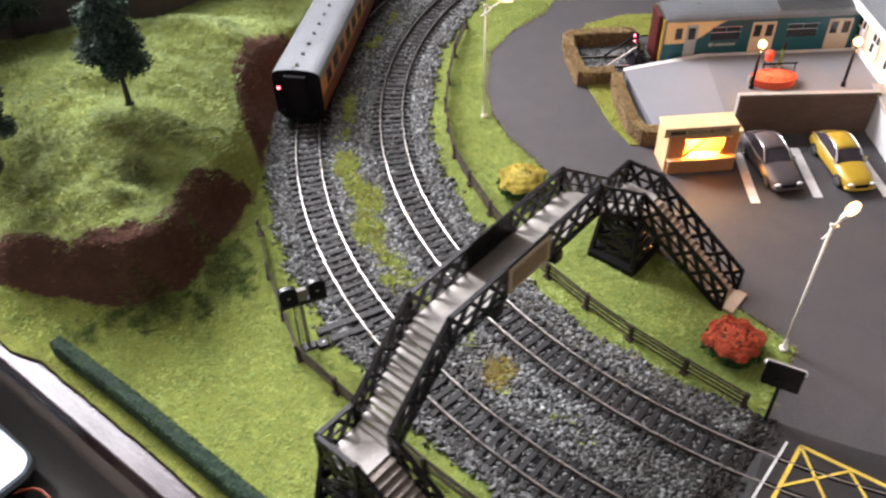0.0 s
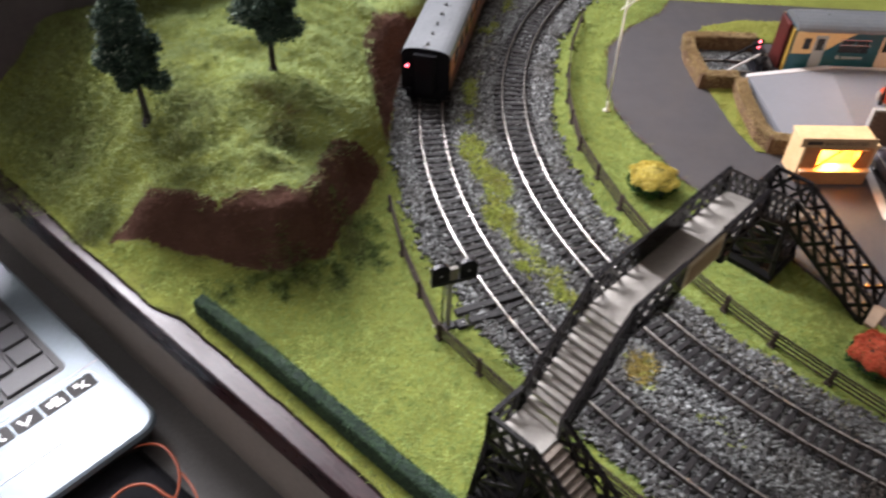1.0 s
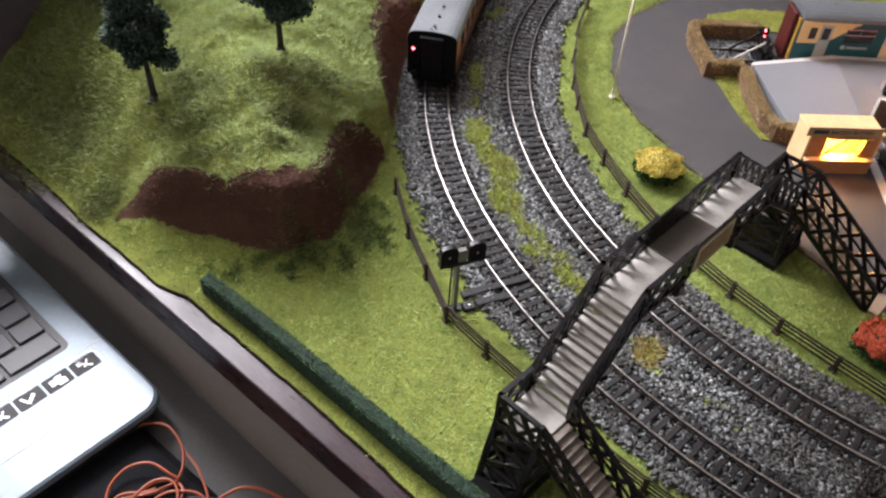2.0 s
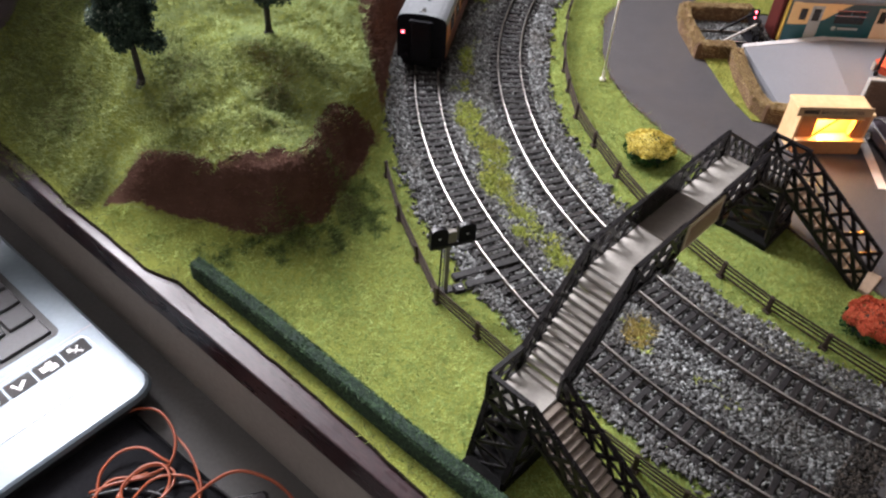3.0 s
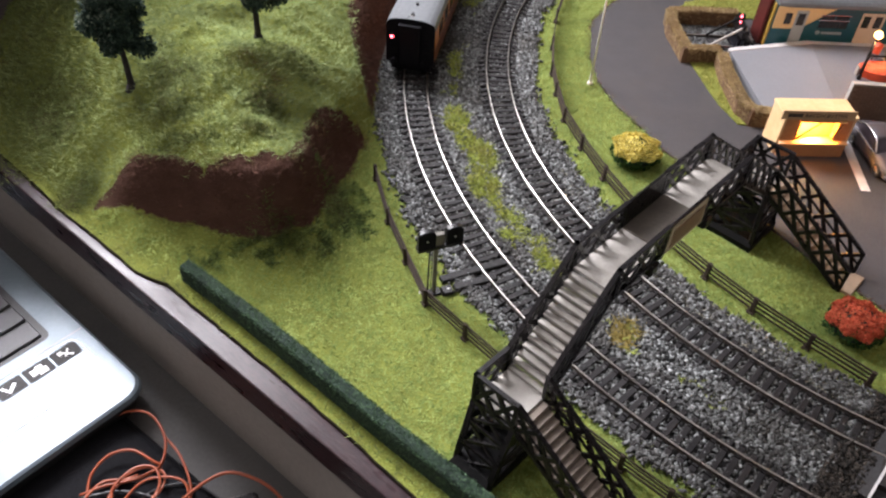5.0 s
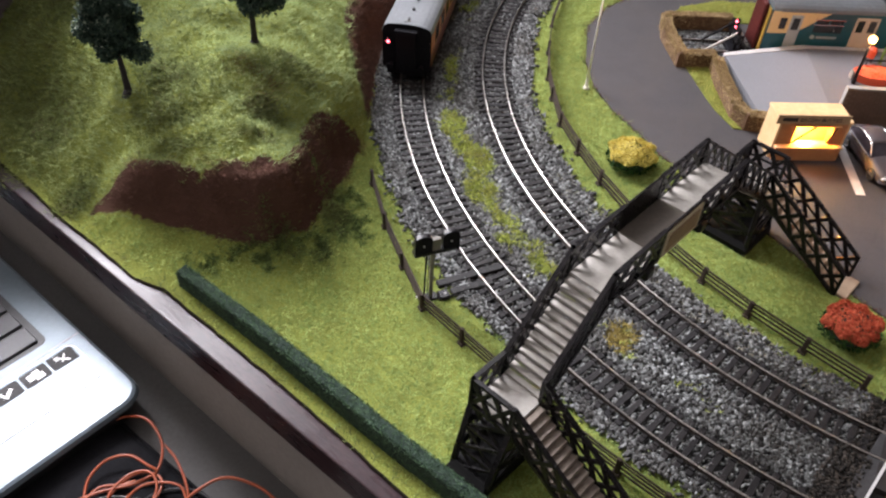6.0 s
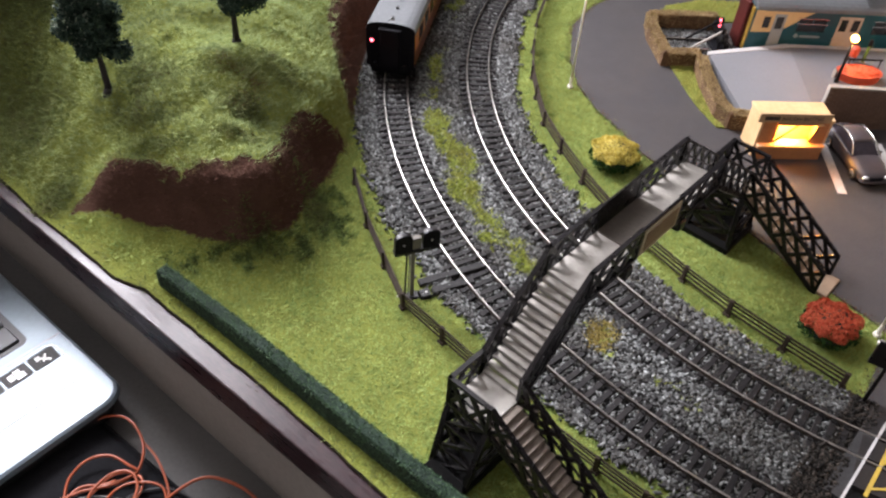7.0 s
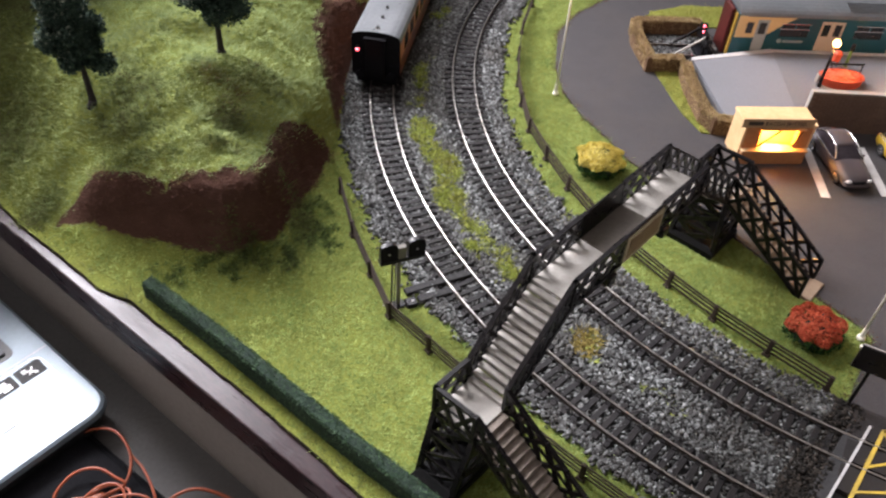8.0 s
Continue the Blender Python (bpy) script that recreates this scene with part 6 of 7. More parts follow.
# own frame: x runs from the near corner along the right-hand edge towards the hinge, y across towards the left-hand edge
LT = 24.0
LAP_D, LAP_W = 235.0, 330.0


def rounded(x0, x1, y0, y1, r, n=5):
    pts = []
    for cx, cy, a0 in ((x1 - r, y1 - r, 0), (x0 + r, y1 - r, 90), (x0 + r, y0 + r, 180), (x1 - r, y0 + r, 270)):
        pts += [(cx + r * math.cos(math.radians(a0 + 90 * i / n)), cy + r * math.sin(math.radians(a0 + 90 * i / n))) for i in range(n + 1)]
    return pts


part("underside", Build().loft([[(x, y, 3) for x, y in rounded(6, LAP_D, 6, LAP_W, 12)], [(x, y, LT - 6) for x, y in rounded(1.5, LAP_D, 1.5, LAP_W, 14)]]), KEY_BED, lap, "black underside")
part("base", Build().loft([[(x, y, LT - 6.5) for x, y in rounded(1.5, LAP_D, 1.5, LAP_W, 13)], [(x, y, LT - 4) for x, y in rounded(0, LAP_D, 0, LAP_W, 14)], [(x, y, LT - 1) for x, y in rounded(0.8, LAP_D, 0.8, LAP_W, 14)],
                           [(x, y, LT) for x, y in rounded(2.6, LAP_D, 2.6, LAP_W, 13)]]), SILVER, lap, "silver plastic base", smooth=False)
part("seam", Build().box(68.4, 69.6, 3, LAP_W - 3, LT - 0.3, LT + 0.08), STICKER_GREY, lap, "groove below the keyboard")
bed = part("key_bed", Build().prism(rounded(76.5, 173, 19, 310, 5), LT - 0.5, LT + 0.25), KEY_BED, lap, "black key surround")
ROW = 18.6
KEY_ROWS = ([33] + [17] * 4 + [90, 17, 17, 17], [17.3] * 14, [17.3] * 14, [26] + [17.3] * 13, [17.3] * 14)
for r, widths in enumerate(KEY_ROWS):
    x, y = 80.0 + r * ROW, 23.5
    for w in widths:
        if y + w < 306:
            part("key", Build().box(x, x + 15.8, y, y + w, LT + 0.25, LT + 2.2, chamfer=0.8), KEY, lap)
        y += w + 2.4
sticker = part("sticker_strip", Build().prism(rounded(29, 65.2, 11, 140, 6), LT - 0.2, LT + 0.2), SILVER, lap, "clear sticker strip with rounded end")


def pictogram(kind, y0):
    """Three plain signs in turn: crossed tools, stacked boxes, a tick."""
    z = LT + 0.62
    if kind == 0:
        return Build().bar((53.5, y0 + 5, z), (60.5, y0 + 11.5, z), 1.5, 0.2).bar((60, y0 + 5.5, z), (55, y0 + 9.5, z), 1.1, 0.2).box(57.5, 61, y0 + 9.5, y0 + 12.5, z - 0.1, z + 0.1)
    if kind == 1:
        return Build().box(53.2, 57.6, y0 + 3.5, y0 + 9, z - 0.1, z + 0.1).box(55, 59.8, y0 + 9.4, y0 + 13, z - 0.1, z + 0.1).box(58, 61, y0 + 5, y0 + 9, z - 0.1, z + 0.1)
    return Build().bar((54, y0 + 10.5, z), (59, y0 + 5, z), 2.2, 0.2).bar((54.5, y0 + 10, z), (60.5, y0 + 12.5, z), 1.6, 0.2)


for i in range(7):
    y0 = 12.6 + i * 17.9
    sq = part("icon_tile", Build().prism(rounded(51.6, 63.2, y0, y0 + 16.4, 1.0, 3), LT + 0.2, LT + 0.5), APRON, sticker, "grey icon tile")
    part("icon", pictogram(i % 3, y0), STICKER_WHITE, sq, "white pictogram")
    part("caption_bar", Build().box(46.6, 47.8, y0 + 2, y0 + 8, LT + 0.2, LT + 0.3).box(46.6, 47.8, y0 + 9, y0 + 13.5, LT + 0.2, LT + 0.3), STICKER_GREY, sticker, "faint unreadable caption")
outer_line, inner_line = rounded(28.4, 65.8, 10.2, 141, 6.4), rounded(29.2, 65.0, 11, 140.2, 5.6)
rimb = Build()
n_ = len(outer_line)
rimb.add([(x, y, LT + 0.1) for x, y in outer_line] + [(x, y, LT + 0.1) for x, y in inner_line] + [(x, y, LT + 0.42) for x, y in outer_line] + [(x, y, LT + 0.42) for x, y in inner_line],
         [f for i in range(n_) for f in ((2 * n_ + i, 2 * n_ + (i + 1) % n_, 3 * n_ + (i + 1) % n_, 3 * n_ + i), (i, (i + 1) % n_, 2 * n_ + (i + 1) % n_, 2 * n_ + i),
                                         (n_ + (i + 1) % n_, n_ + i, 3 * n_ + i, 3 * n_ + (i + 1) % n_))])
part("sticker_outline", rimb, STICKER_WHITE, sticker, "pale outline")
lid = part("lid", Build().loft([[(LAP_D + 8, y, LT - 6), (LAP_D + 20, y, LT - 6), (LAP_D + 95, y, LT + 210), (LAP_D + 85, y, LT + 214)] for y in (4, LAP_W - 4)]), SILVER, lap, "opened lid")
part("screen", Build().loft([[(LAP_D + 9 + 5, y, LT + 12), (LAP_D + 9 + 6, y, LT + 12), (LAP_D + 80, y, LT + 200), (LAP_D + 79, y, LT + 200)] for y in (16, LAP_W - 16)]), DARK_GLASS, lid, "dark screen")

# ---- black bag and wires on the desk ----
bag = Build()
bag.loft([[(x * f, y * f, z) for x, y in rounded(-75, 75, -60, 60, 25)] for z, f in ((0, 0.98), (4, 1.0), (8, 0.92), (9.6, 0.75), (10, 0.3))])
bg = thing("black_bag", -262, 214, DESK_Z, -36, "flat black cloth bag lying beside the laptop", "bag")
part("bag_body", bag, DARK_CLOTH, bg, smooth=True)
ring = [(x, y, 4) for x, y in rounded(-75, 75, -60, 60, 25)]
part("piping", Build().tube(ring + ring[:2], 1.1, 6), DARK_CLOTH, bg, smooth=True)


def wire(pts, r, mat, label, name="wire"):
    return solid(name, Build().tube([tuple(p) for p in curve_points(pts, 7)], r, 7), mat, label, "wire", smooth=True)


def coil(cx, cy, rx, ry, turns, seed, z0=-82.0, rot=0.0, start=0.0):
    rs = random.Random(seed)
    pts = []
    for i in range(int(turns * 10) + 1):
        a = start + 2 * math.pi * i / 10
        k = 1 + 0.13 * math.sin(a * 0.37 + seed) + rs.uniform(-0.05, 0.05)
        x, y = rx * k * math.cos(a), ry * k * math.sin(a)
        pts.append((cx + x * math.cos(rot) - y * math.sin(rot), cy + x * math.sin(rot) + y * math.cos(rot), z0 + 3 + 3 * math.sin(a * 0.7 + seed) + i * 0.12))
    return pts


ORANGE_LABEL = "thin orange wire in a loose tangled coil on the desk"
wire([(-262, 279, -81), (-251, 283, -78), (-237, 280, -76), (-225, 266, -77), (-223, 250, -79), (-232, 241, -80), (-250, 234, -79), (-262, 228, -80)], 0.9, ORANGE_WIRE, ORANGE_LABEL)
wire([(-256, 214, -81), (-258, 228, -80), (-259, 241, -78), (-252, 252, -76), (-240, 255, -75), (-228, 250, -76), (-223, 247, -78), (-236, 240, -80), (-252, 236, -79), (-260, 222, -80)], 0.9, ORANGE_WIRE, ORANGE_LABEL)
wire([(-226, 268, -80), (-214, 256, -78), (-204, 240, -79), (-201, 228, -80), (-203, 212, -82)], 0.8, ORANGE_WIRE, "thin orange wire looping across the desk")
wire(coil(-232, 232, 15, 12, 2.6, 5, z0=-83, rot=0.9, start=1.0), 0.8, ORANGE_WIRE, ORANGE_LABEL)
wire([(-240, 222, -81), (-230, 236, -77), (-218, 240, -76), (-206, 238, -77), (-200, 226, -80)], 0.8, ORANGE_WIRE, "thin orange wire looping across the desk")
wire([(-214, 214, -84), (-204, 230, -79), (-186, 243, -74), (-168, 242, -75), (-152, 234, -80), (-134, 214, -88)], 1.0, ORANGE_WIRE, "orange wire arching over the desk")
wire([(-236, 222, -84), (-220, 236, -81), (-200, 240, -83), (-180, 228, -86), (-168, 212, -89)], 0.8, BLACK_WIRE, "thin black wire on the desk")
wire([(-262, 226, -80), (-240, 232, -80), (-216, 228, -81), (-198, 218, -86)], 0.8, BLACK_WIRE, "thin black wire on the desk")
plug = thing("black_adapter", -176, 222, DESK_Z, 20, "small black plastic power adapter on the desk", "adapter")
part("case", Build().box(-15, 15, -11, 11, 0, 13, chamfer=2), BLACK, plug)
part("pale_clip", Build().tube(curve_points([(-19, 2, 3), (-17, 6, 9), (-14, 5, 13)], 4), 0.9, 7), STICKER_WHITE, plug, "white clip")
clip = thing("white_clip", -243, 214, DESK_Z + 1, 30, "small bent white plastic clip among the wires", "clip")
part("bent_strip", Build().tube(curve_points([(0, 0, 12), (2, 3, 14), (1, 6, 13), (4, 8, 12)], 4), 0.9, 7), STICKER_WHITE, clip, smooth=True)

# ---- grass fibres, moss and ballast: what nobody could count ----


def fibres(name, x, y, z, size, width, lean, mat, label, seed):
    rs = np.random.RandomState(seed)
    n = len(x)
    a = rs.rand(n) * 2 * np.pi
    h_ = size * (0.5 + rs.rand(n))
    dx, dy = np.cos(a) * width * (0.6 + 0.8 * rs.rand(n)), np.sin(a) * width
    lx, ly = rs.normal(size=n) * lean * h_, rs.normal(size=n) * lean * h_
    base = np.stack([x, y, z - 0.3], 1)
    v = np.stack([base + np.stack([dx, dy, 0 * dx], 1), base - np.stack([dx, dy, 0 * dx], 1), base + np.stack([lx, ly, h_], 1)], 1).reshape(-1, 3)
    return quick(name, v, np.arange(n * 3).reshape(-1, 3), mat, label, "grass")


rs = np.random.RandomState(7)


def scatter(n, x0, x1, y0, y1):
    return rs.uniform(x0, x1, n), rs.uniform(y0, y1, n)


def rim(x, y):
    return across(x, y) > rim_line(x, y) + 0.8


def ring_noise(x, y):
    return 3.0 * soft_noise(x, y, 14, 31) + 2.0 * soft_noise(x, y, 5, 32)


x, y = scatter(330000, -420, 120, 150, 460)
r = r_outer(x, y)
ok = rim(x, y) & (r > R_OUT + out_half(x, y) - 3 + ring_noise(x, y) + 2.2 * rs.normal(size=len(x))) & ~inside(HILL, x, y)
x, y = x[ok], y[ok]
# Fewer fibres by the trim, to darken the strip that the hedge shades.
thin = rs.rand(len(x)) > 0.65 * (across(x, y) < rim_line(x, y) + 9)
x, y = x[thin], y[thin]
fibres("lawn_grass", x, y, ground_height(x, y) + edge_lift(x, y), 1.1, 0.30, 1.5, GRASS, "short yellow-green static grass on the lawn", 101)
x, y = scatter(430000, -480, -60, 340, 760)
r = r_outer(x, y)
ok = rim(x, y) & (r > R_OUT + out_half(x, y) - 3 + ring_noise(x, y) + 2.2 * rs.normal(size=len(x))) & inside(HILL, x, y) & (earth_mask(x, y, 9.0) < 0.04 + 0.9 * rs.rand(len(x)) ** 1.5)
x, y = x[ok], y[ok]
fibres("hill_grass", x, y, ground_height(x, y) + edge_lift(x, y), 1.45, 0.28, 1.5, HILL_GRASS, "longer uneven static grass on the hill", 102)
x, y = scatter(300000, -40, 240, 200, 740)
r = r_inner(x, y)
ok = (r < R_IN - BALLAST_HALF + 3 - ring_noise(x, y) + 2.2 * rs.normal(size=len(x))) & ~road_mask(x + 1.5 * soft_noise(x, y, 8, 33), y + 1.5 * soft_noise(x, y, 8, 34)) & (x < 205)
x, y = x[ok], y[ok]
fibres("verge_grass", x, y, ground_height(x, y), 1.2, 0.30, 1.5, GRASS, "short green static grass on the verge", 103)
x, y = scatter(190000, -420, 200, 150, 600)
ok = rim(x, y) & ((r_outer(x, y) > R_OUT + BALLAST_HALF + 2) | (r_inner(x, y) < R_IN - BALLAST_HALF - 2)) & ~inside(HILL, x, y) & ~road_mask(x, y)
ok &= across(x, y) > rim_line(x, y) + 5
ok &= soft_noise(x, y, 26, 71) * 0.6 + soft_noise(x, y, 9, 72) * 0.6 > 0.05 + 0.5 * rs.rand(len(x))
x, y = x[ok], y[ok]
fibres("lawn_tufts", x, y, ground_height(x, y) + edge_lift(x, y), 1.5, 0.28, 1.3, LAWN_TUFT, "greener tufts in patches over the lawn", 111)
STRIP = [(120, 588), (143, 590), (138, 558), (146, 505), (140, 506), (131, 530), (127, 548), (123, 572)]
STRIP2 = [(116, 664), (230, 668), (230, 705), (170, 705), (135, 690)]
for poly, nm in ((STRIP, "grass_strip"), (STRIP2, "grass_strip")):
    solid(nm, Build().prism(poly, 0, 1.6), GRASS_SOIL, "narrow grass strip beside the road", "grass", kind="structure")
    x, y = scatter(26000, 110, 235, 500, 710)
    ok = inside(poly, x + 1.6 * soft_noise(x, y, 7, 35), y + 1.6 * soft_noise(x, y, 7, 36))
    x, y = x[ok], y[ok]
    fibres("strip_grass", x, y, 0 * x + 1.6, 1.7, 0.28, 0.8, MOSS_YELLOW, "short yellow-green static grass beside the hedge", 104)

x, y = scatter(260000, -300, -90, 335, 690)
ok = rim(x, y) & (earth_mask(x, y, 7.0) > 0.15 + 0.7 * rs.rand(len(x)))
x, y = x[ok], y[ok]
fibres("earth_flock", x, y, ground_height(x, y), 0.9, 0.3, 1.6, EARTH_FIBRE, "short brown flock on the bare earth faces", 110)

# dry brown tufts along the ragged upper and lower edges of the earth, and thinly over a bare knoll
x, y = scatter(240000, -300, -100, 335, 690)
edge = earth_mask(x, y, 13.0)
ragged = soft_noise(x, y, 9, 81) + 0.6 * soft_noise(x, y, 3.5, 82)
knoll = np.exp(-(((x + 181) / 7) ** 2 + ((y - 415) / 13) ** 2)) + np.exp(-(((x + 192) / 10) ** 2 + ((y - 436) / 7) ** 2)) + 0.8 * np.exp(-(((x + 175) / 7) ** 2 + ((y - 431) / 6) ** 2))
thin = np.exp(-(((x + 238) / 24) ** 2 + ((y - 374) / 7) ** 2)) + 0.8 * np.exp(-(((x + 206) / 6) ** 2 + ((y - 360) / 9) ** 2)) + 0.7 * np.exp(-(((x + 172) / 26) ** 2 + ((y - 384) / 4) ** 2))
ok = rim(x, y) & ((thin * (0.6 + ragged) > 0.15 + 1.6 * rs.rand(len(x))) | ((edge > 0.04) & (edge < 0.75) & (ragged > -0.05 + 0.9 * rs.rand(len(x)))) | (knoll > 0.2 + 1.1 * rs.rand(len(x))))
x, y = x[ok], y[ok]
fibres("dry_tufts", x, y, ground_height(x, y), 1.4, 0.28, 1.5, DRY_FLOCK, "dry brown tufts along the edges of the bare earth", 113)

# moss patches on the ballast between the two tracks
x, y = scatter(420000, -120, 120, 230, 720)
r = np.hypot(x - (IN_X + OUT_X) / 2, y - (IN_Y + OUT_Y) / 2)
mid = (R_IN + R_OUT) / 2
dens = 0.70 - np.abs(r - mid - 1.5 - 4 * soft_noise(x, y, 40, 44)) / 14 + 0.8 * soft_noise(x, y, 30, 47) + 0.75 * soft_noise(x, y, 10, 42) + 0.3 * soft_noise(x, y, 3, 43)
dens = dens + 0.35 * ss((y - 318) / 14) * ss((470 - y) / 60) - 0.5 * ss((y - 400) / 130)
dens = np.where((y < 318), dens - 1.0 + 1.0 * np.exp(-((x - 33) ** 2 + (y - 300) ** 2) / 200), dens)
ok = (dens > 0.10 + 0.6 * rs.rand(len(x))) & (np.abs(r - mid) < 15)
x, y = x[ok], y[ok]
moss = fibres("moss_patches", x, y, 0 * x + 1.9 + 1.1 * rs.rand(len(x)), 1.7, 0.36, 1.2, MOSS, "yellow-green moss between the two tracks", 105)

x, y = scatter(16000, 12, 52, 275, 325)
island = np.exp(-(((x - 30.5) / 8.5) ** 2 + ((y - 300) / 12.5) ** 2)) + 0.25 * soft_noise(x, y, 6, 45) + 0.15 * soft_noise(x, y, 2.5, 46)
ok = island > 0.42 + 0.45 * rs.rand(len(x))
x, y = x[ok], y[ok]
fibres("dry_moss", x, y, 0 * x + 1.7 + 1.0 * rs.rand(len(x)), 1.5, 0.34, 1.2, MOSS_DRY, "dry tan-yellow moss between the two tracks", 116)


def stones(n, x, y, z, size, seed):
    """Angular stones: deformed octahedra with a cut top."""
    rg = np.random.RandomState(seed)
    base = np.array([(1, 0, 0), (0, 1, 0), (-1, 0, 0), (0, -1, 0), (0.35, 0.2, 0.8), (-0.3, -0.25, 0.75), (0, 0, -0.8)])
    tri = np.array([(0, 1, 4), (1, 2, 5), (1, 5, 4), (2, 3, 5), (3, 0, 4), (3, 4, 5), (1, 0, 6), (2, 1, 6), (3, 2, 6), (0, 3, 6)])
    n = len(x)
    v = (base[None] * (0.65 + 0.7 * rg.rand(n, 7, 1)) + rg.normal(size=(n, 7, 3)) * 0.15) * np.array([1.3, 0.85, 1.0])
    a = rg.rand(n) * 2 * np.pi
    c, s = np.cos(a)[:, None], np.sin(a)[:, None]
    k = size * (0.55 + 0.9 * rg.rand(n))
    tilt = rg.normal(size=(n, 2)) * 0.5
    vx, vy, vz = v[..., 0], v[..., 1], v[..., 2] * 0.8
    vz = vz + tilt[:, :1] * vx + tilt[:, 1:] * vy
    out = np.stack([(vx * c - vy * s) * k[:, None] + x[:, None], (vx * s + vy * c) * k[:, None] + y[:, None], vz * k[:, None] + z[:, None]], -1)
    f = (tri[None] + 7 * np.arange(n)[:, None, None]).reshape(-1, 3)
    return out.reshape(-1, 3), f


x, y = scatter(240000, -150, 200, 170, 760)
ri, ro = r_inner(x, y), r_outer(x, y)
t_out, t_in = np.abs(ro - R_OUT), np.abs(ri - R_IN)
jit = np.abs(rs.normal(size=len(x))) * 3.0
band = (ri > R_IN - BALLAST_HALF - ring_noise(x, y) - jit + 1.5) & (ro < R_OUT + out_half(x, y) + ring_noise(x, y) + jit - 1.5)
near = np.minimum(t_out, t_in)
ang = np.degrees(np.arctan2(y - IN_Y, x - IN_X)) % 360
past = (171.5 - x) * 0.76 + (y - 250) * 0.65
cross = past < 12 + 6 * np.clip((250 - y) / 44, 0, 1.5) + 2.5 * soft_noise(x, y, 9, 51)
# fewer, lower stones between the rails so that the sleepers show
ok = band & ~cross & ((near > 15.0) | (rs.rand(len(x)) < 0.5))
x, y, near = x[ok], y[ok], near[ok]
z = np.where(near > 15.5, 0.7 + 0.9 * ss((near - 15) / 8) * rs.rand(len(x)), 0.35)
v, f = stones(len(x), x, y, z, np.where(near > 15.5, 1.22, 0.9), 106)
quick("ballast", v, f, BALLAST, "loose grey granite ballast under both tracks", "ballast")
x, y = scatter(7000, 114, 178, 600, 648)
v, f = stones(len(x), x, y, 0 * x + 0.6, 1.2, 107)
quick("ballast", v, f, BALLAST, "dark ballast under the bay track", "ballast")

# dark cinders where the ballast runs out before the crossing, and fine pale grit fading into the verge
x, y = scatter(60000, 60, 200, 170, 330)
ri, ro = r_inner(x, y), r_outer(x, y)
past = (171.5 - x) * 0.76 + (y - 250) * 0.65
t_in = np.minimum(np.abs(ri - R_IN), np.abs(ro - R_OUT))
ok = (past > 4.5) & (past < 20 + 3 * soft_noise(x, y, 9, 52)) & (ri > R_IN - 30) & (ro < R_OUT + 24) & ((t_in > 11) | (rs.rand(len(x)) < 0.35))
x, y = x[ok], y[ok]
v, f = stones(len(x), x, y, 0.7 + 2.4 * (np.abs(r_inner(x, y) - R_IN) > 11) * rs.rand(len(x)), 1.0, 114)
quick("cinders", v, f, CINDER, "dark brown cinders beside the level crossing", "ballast")
x, y = scatter(160000, 0, 175, 240, 480)
fade = R_IN - BALLAST_HALF + 4 - r_inner(x, y) - ring_noise(x, y)
ok = (np.abs(fade) < 9 * rs.rand(len(x))) & (rs.rand(len(x)) < 0.55) & ~road_mask(x, y) & (y < 440)
x, y = x[ok], y[ok]
v, f = stones(len(x), x, y, ground_height(x, y) + 1.0, 0.5, 115)
quick("verge_grit", v, f, PALE_GRIT, "fine pale grit between ballast and verge", "grit")

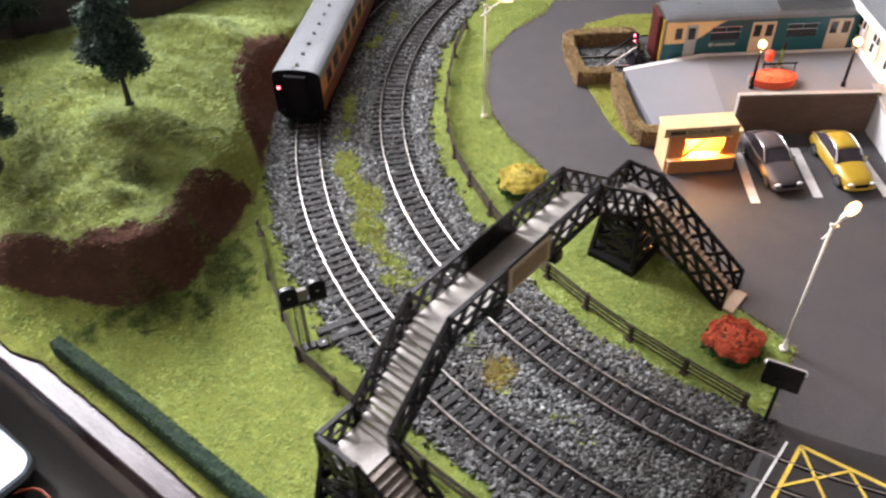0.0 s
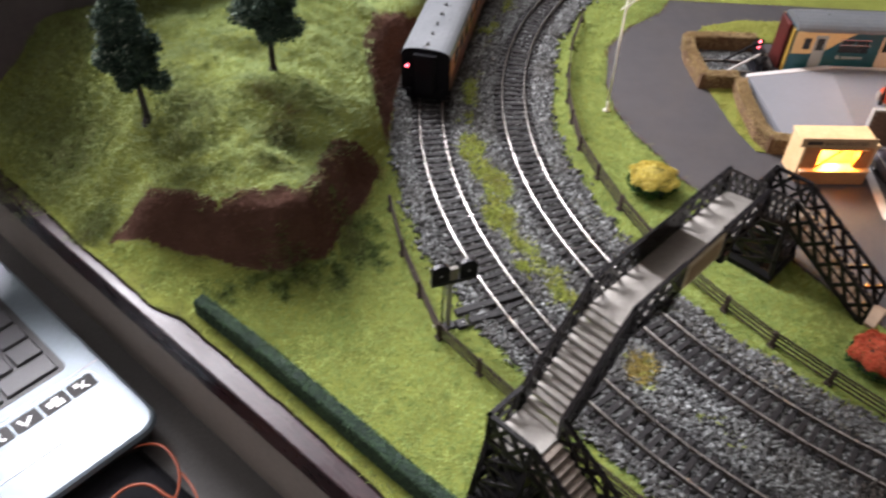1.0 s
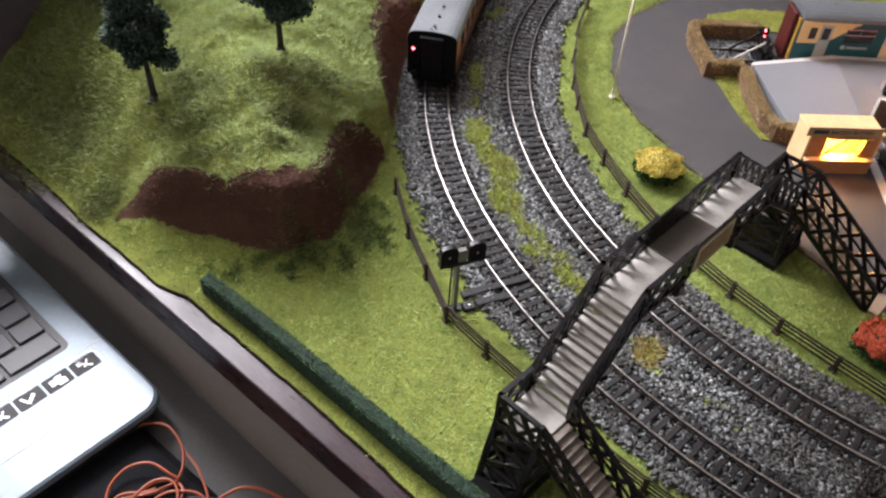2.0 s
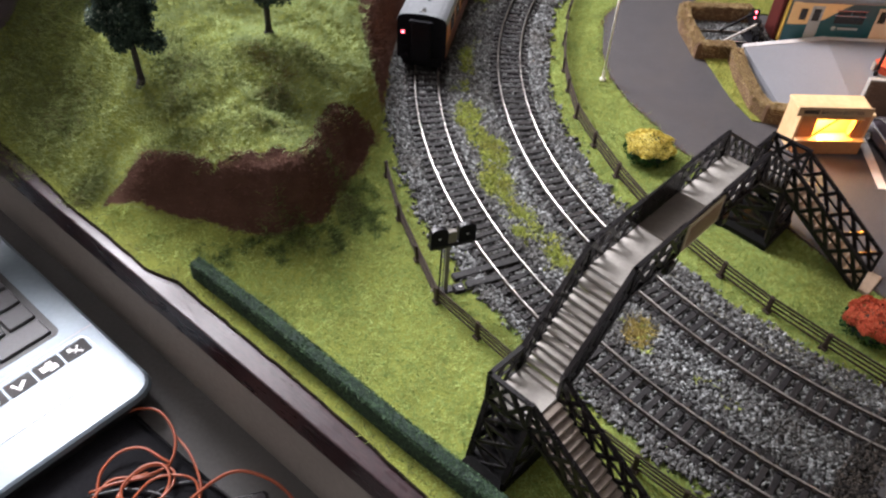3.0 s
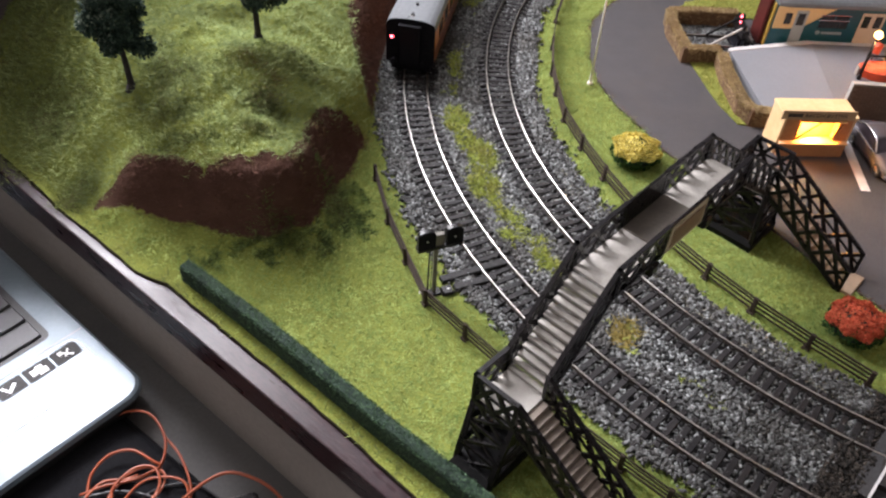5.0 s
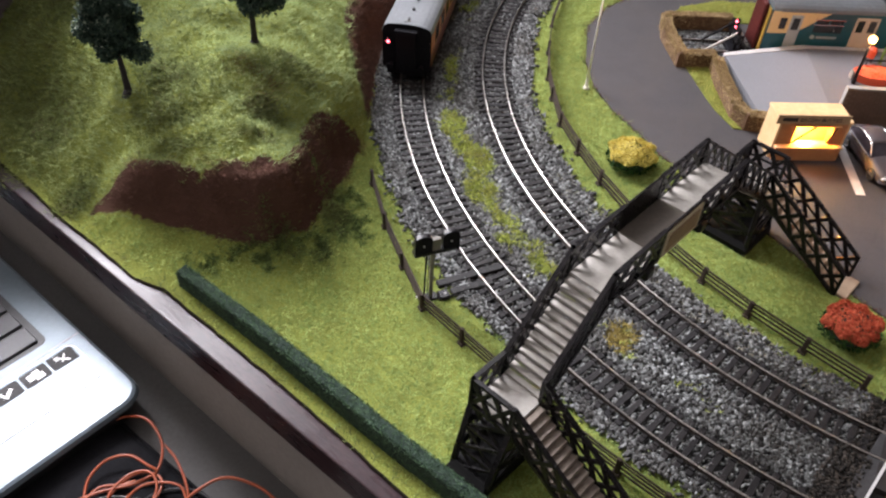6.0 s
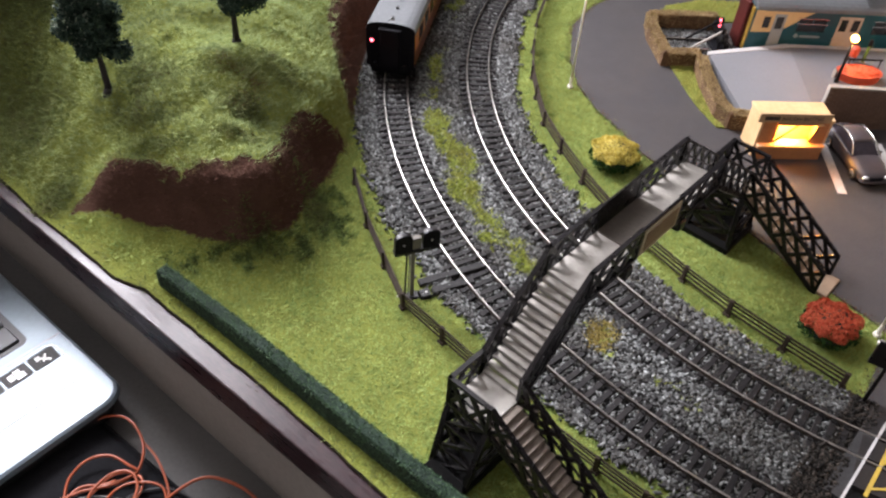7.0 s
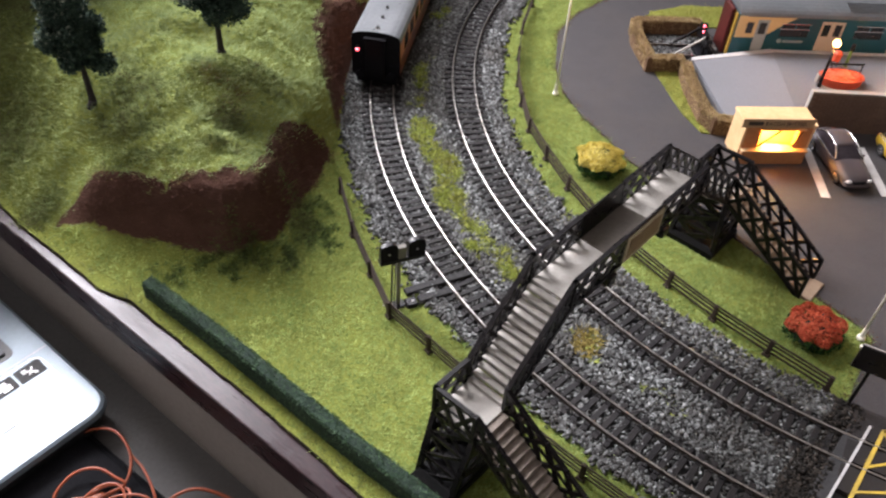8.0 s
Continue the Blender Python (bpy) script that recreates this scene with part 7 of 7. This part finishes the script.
# dark scrub along the foot of the hill; in hollows and the back corner it paints shade: centre, spread and count
SCRUB_SHADE_SPOTS = ((-243, 406, 14, 9, 1100), (-228, 396, 12, 6, 600), (-137, 384, 6, 12, 700), (-163, 447, 14, 4, 500), (-292, 375, 8, 5, 900), (-318, 420, 20, 14, 4500), (-335, 442, 22, 18, 5000), (-372, 470, 20, 18, 5000), (-352, 508, 24, 14, 8000), (-330, 474, 17, 20, 3500), (-306, 532, 12, 10, 2500), (-234, 428, 18, 9, 1900), (-178, 409, 6, 5, 1000), (-165, 460, 10, 4, 600), (-256, 448, 9, 6, 500),
               (-181, 388, 8, 3, 400), (-221, 379, 14, 3, 500), (-287, 378, 7, 6, 500), (-137, 388, 4, 9, 500), (-163, 344, 14, 4, 500))
rg = np.random.RandomState(9)
row = ((-221, 320), (-214, 326), (-203, 328), (-192, 334), (-175, 339), (-166, 347), (-152, 350), (-141, 358), (-131, 372), (-129, 382), (-137, 394), (-126, 405))
tx, ty = [], []
for (ux, uy) in row + tuple((x + 6, y - 5) for x, y in row[4:10]):
    for _ in range(rg.randint(5, 10)):
        bx, by, k = ux + rg.normal() * 5.0, uy + rg.normal() * 3.4, rg.randint(12, 70)
        tx.append(bx + rg.normal(size=k) * 1.5)
        ty.append(by + rg.normal(size=k) * 1.2)
tx, ty = np.concatenate(tx), np.concatenate(ty)
fibres("scrub_tufts", tx, ty, ground_height(tx, ty) + 0.2, 1.8, 0.32, 1.1, SCRUB_GREEN, "clumps of dark green scrub along the foot of the hill", 117)
px, py = [], []
# Dark fibres by the trim put the hedge's shade into the strip's colour.
ex, ey = scatter(260000, -420, 60, 120, 470)
low_edge = (across(ex, ey) > rim_line(ex, ey) + 1.0) & (across(ex, ey) < rim_line(ex, ey) + 2 + 7 * rs.rand(len(ex)) ** 2) & (rs.rand(len(ex)) < 0.22)
px.append(ex[low_edge])
py.append(ey[low_edge])
for sx, sy, wide, deep, k in SCRUB_SHADE_SPOTS:
    px.append(sx + rg.normal(size=k) * wide)
    py.append(sy + rg.normal(size=k) * deep)
px, py = np.concatenate(px), np.concatenate(py)
fibres("undergrowth", px, py, ground_height(px, py) + edge_lift(px, py) + 0.7, 1.6, 0.3, 1.4, SCRUB_SHADE, "dark olive fibres: scrub on the hill, and shaded places made darker", 108)

# grit gathered along the edges of the asphalt
line = ROAD + ROAD[:1]
gx_, gy_ = scatter(90000, 30, 240, 190, 740)
near_edge = edge_distance(line, gx_, gy_)
ok = (near_edge < 5 * rs.rand(len(gx_)) ** 2) & (gx_ < 215)
gx_, gy_ = gx_[ok], gy_[ok]
v, f = stones(len(gx_), gx_, gy_, 0 * gx_ + 0.65, 0.42, 112)
quick("road_grit", v, f, EARTH_FIBRE, "fine brown grit along the road edges", "grit")
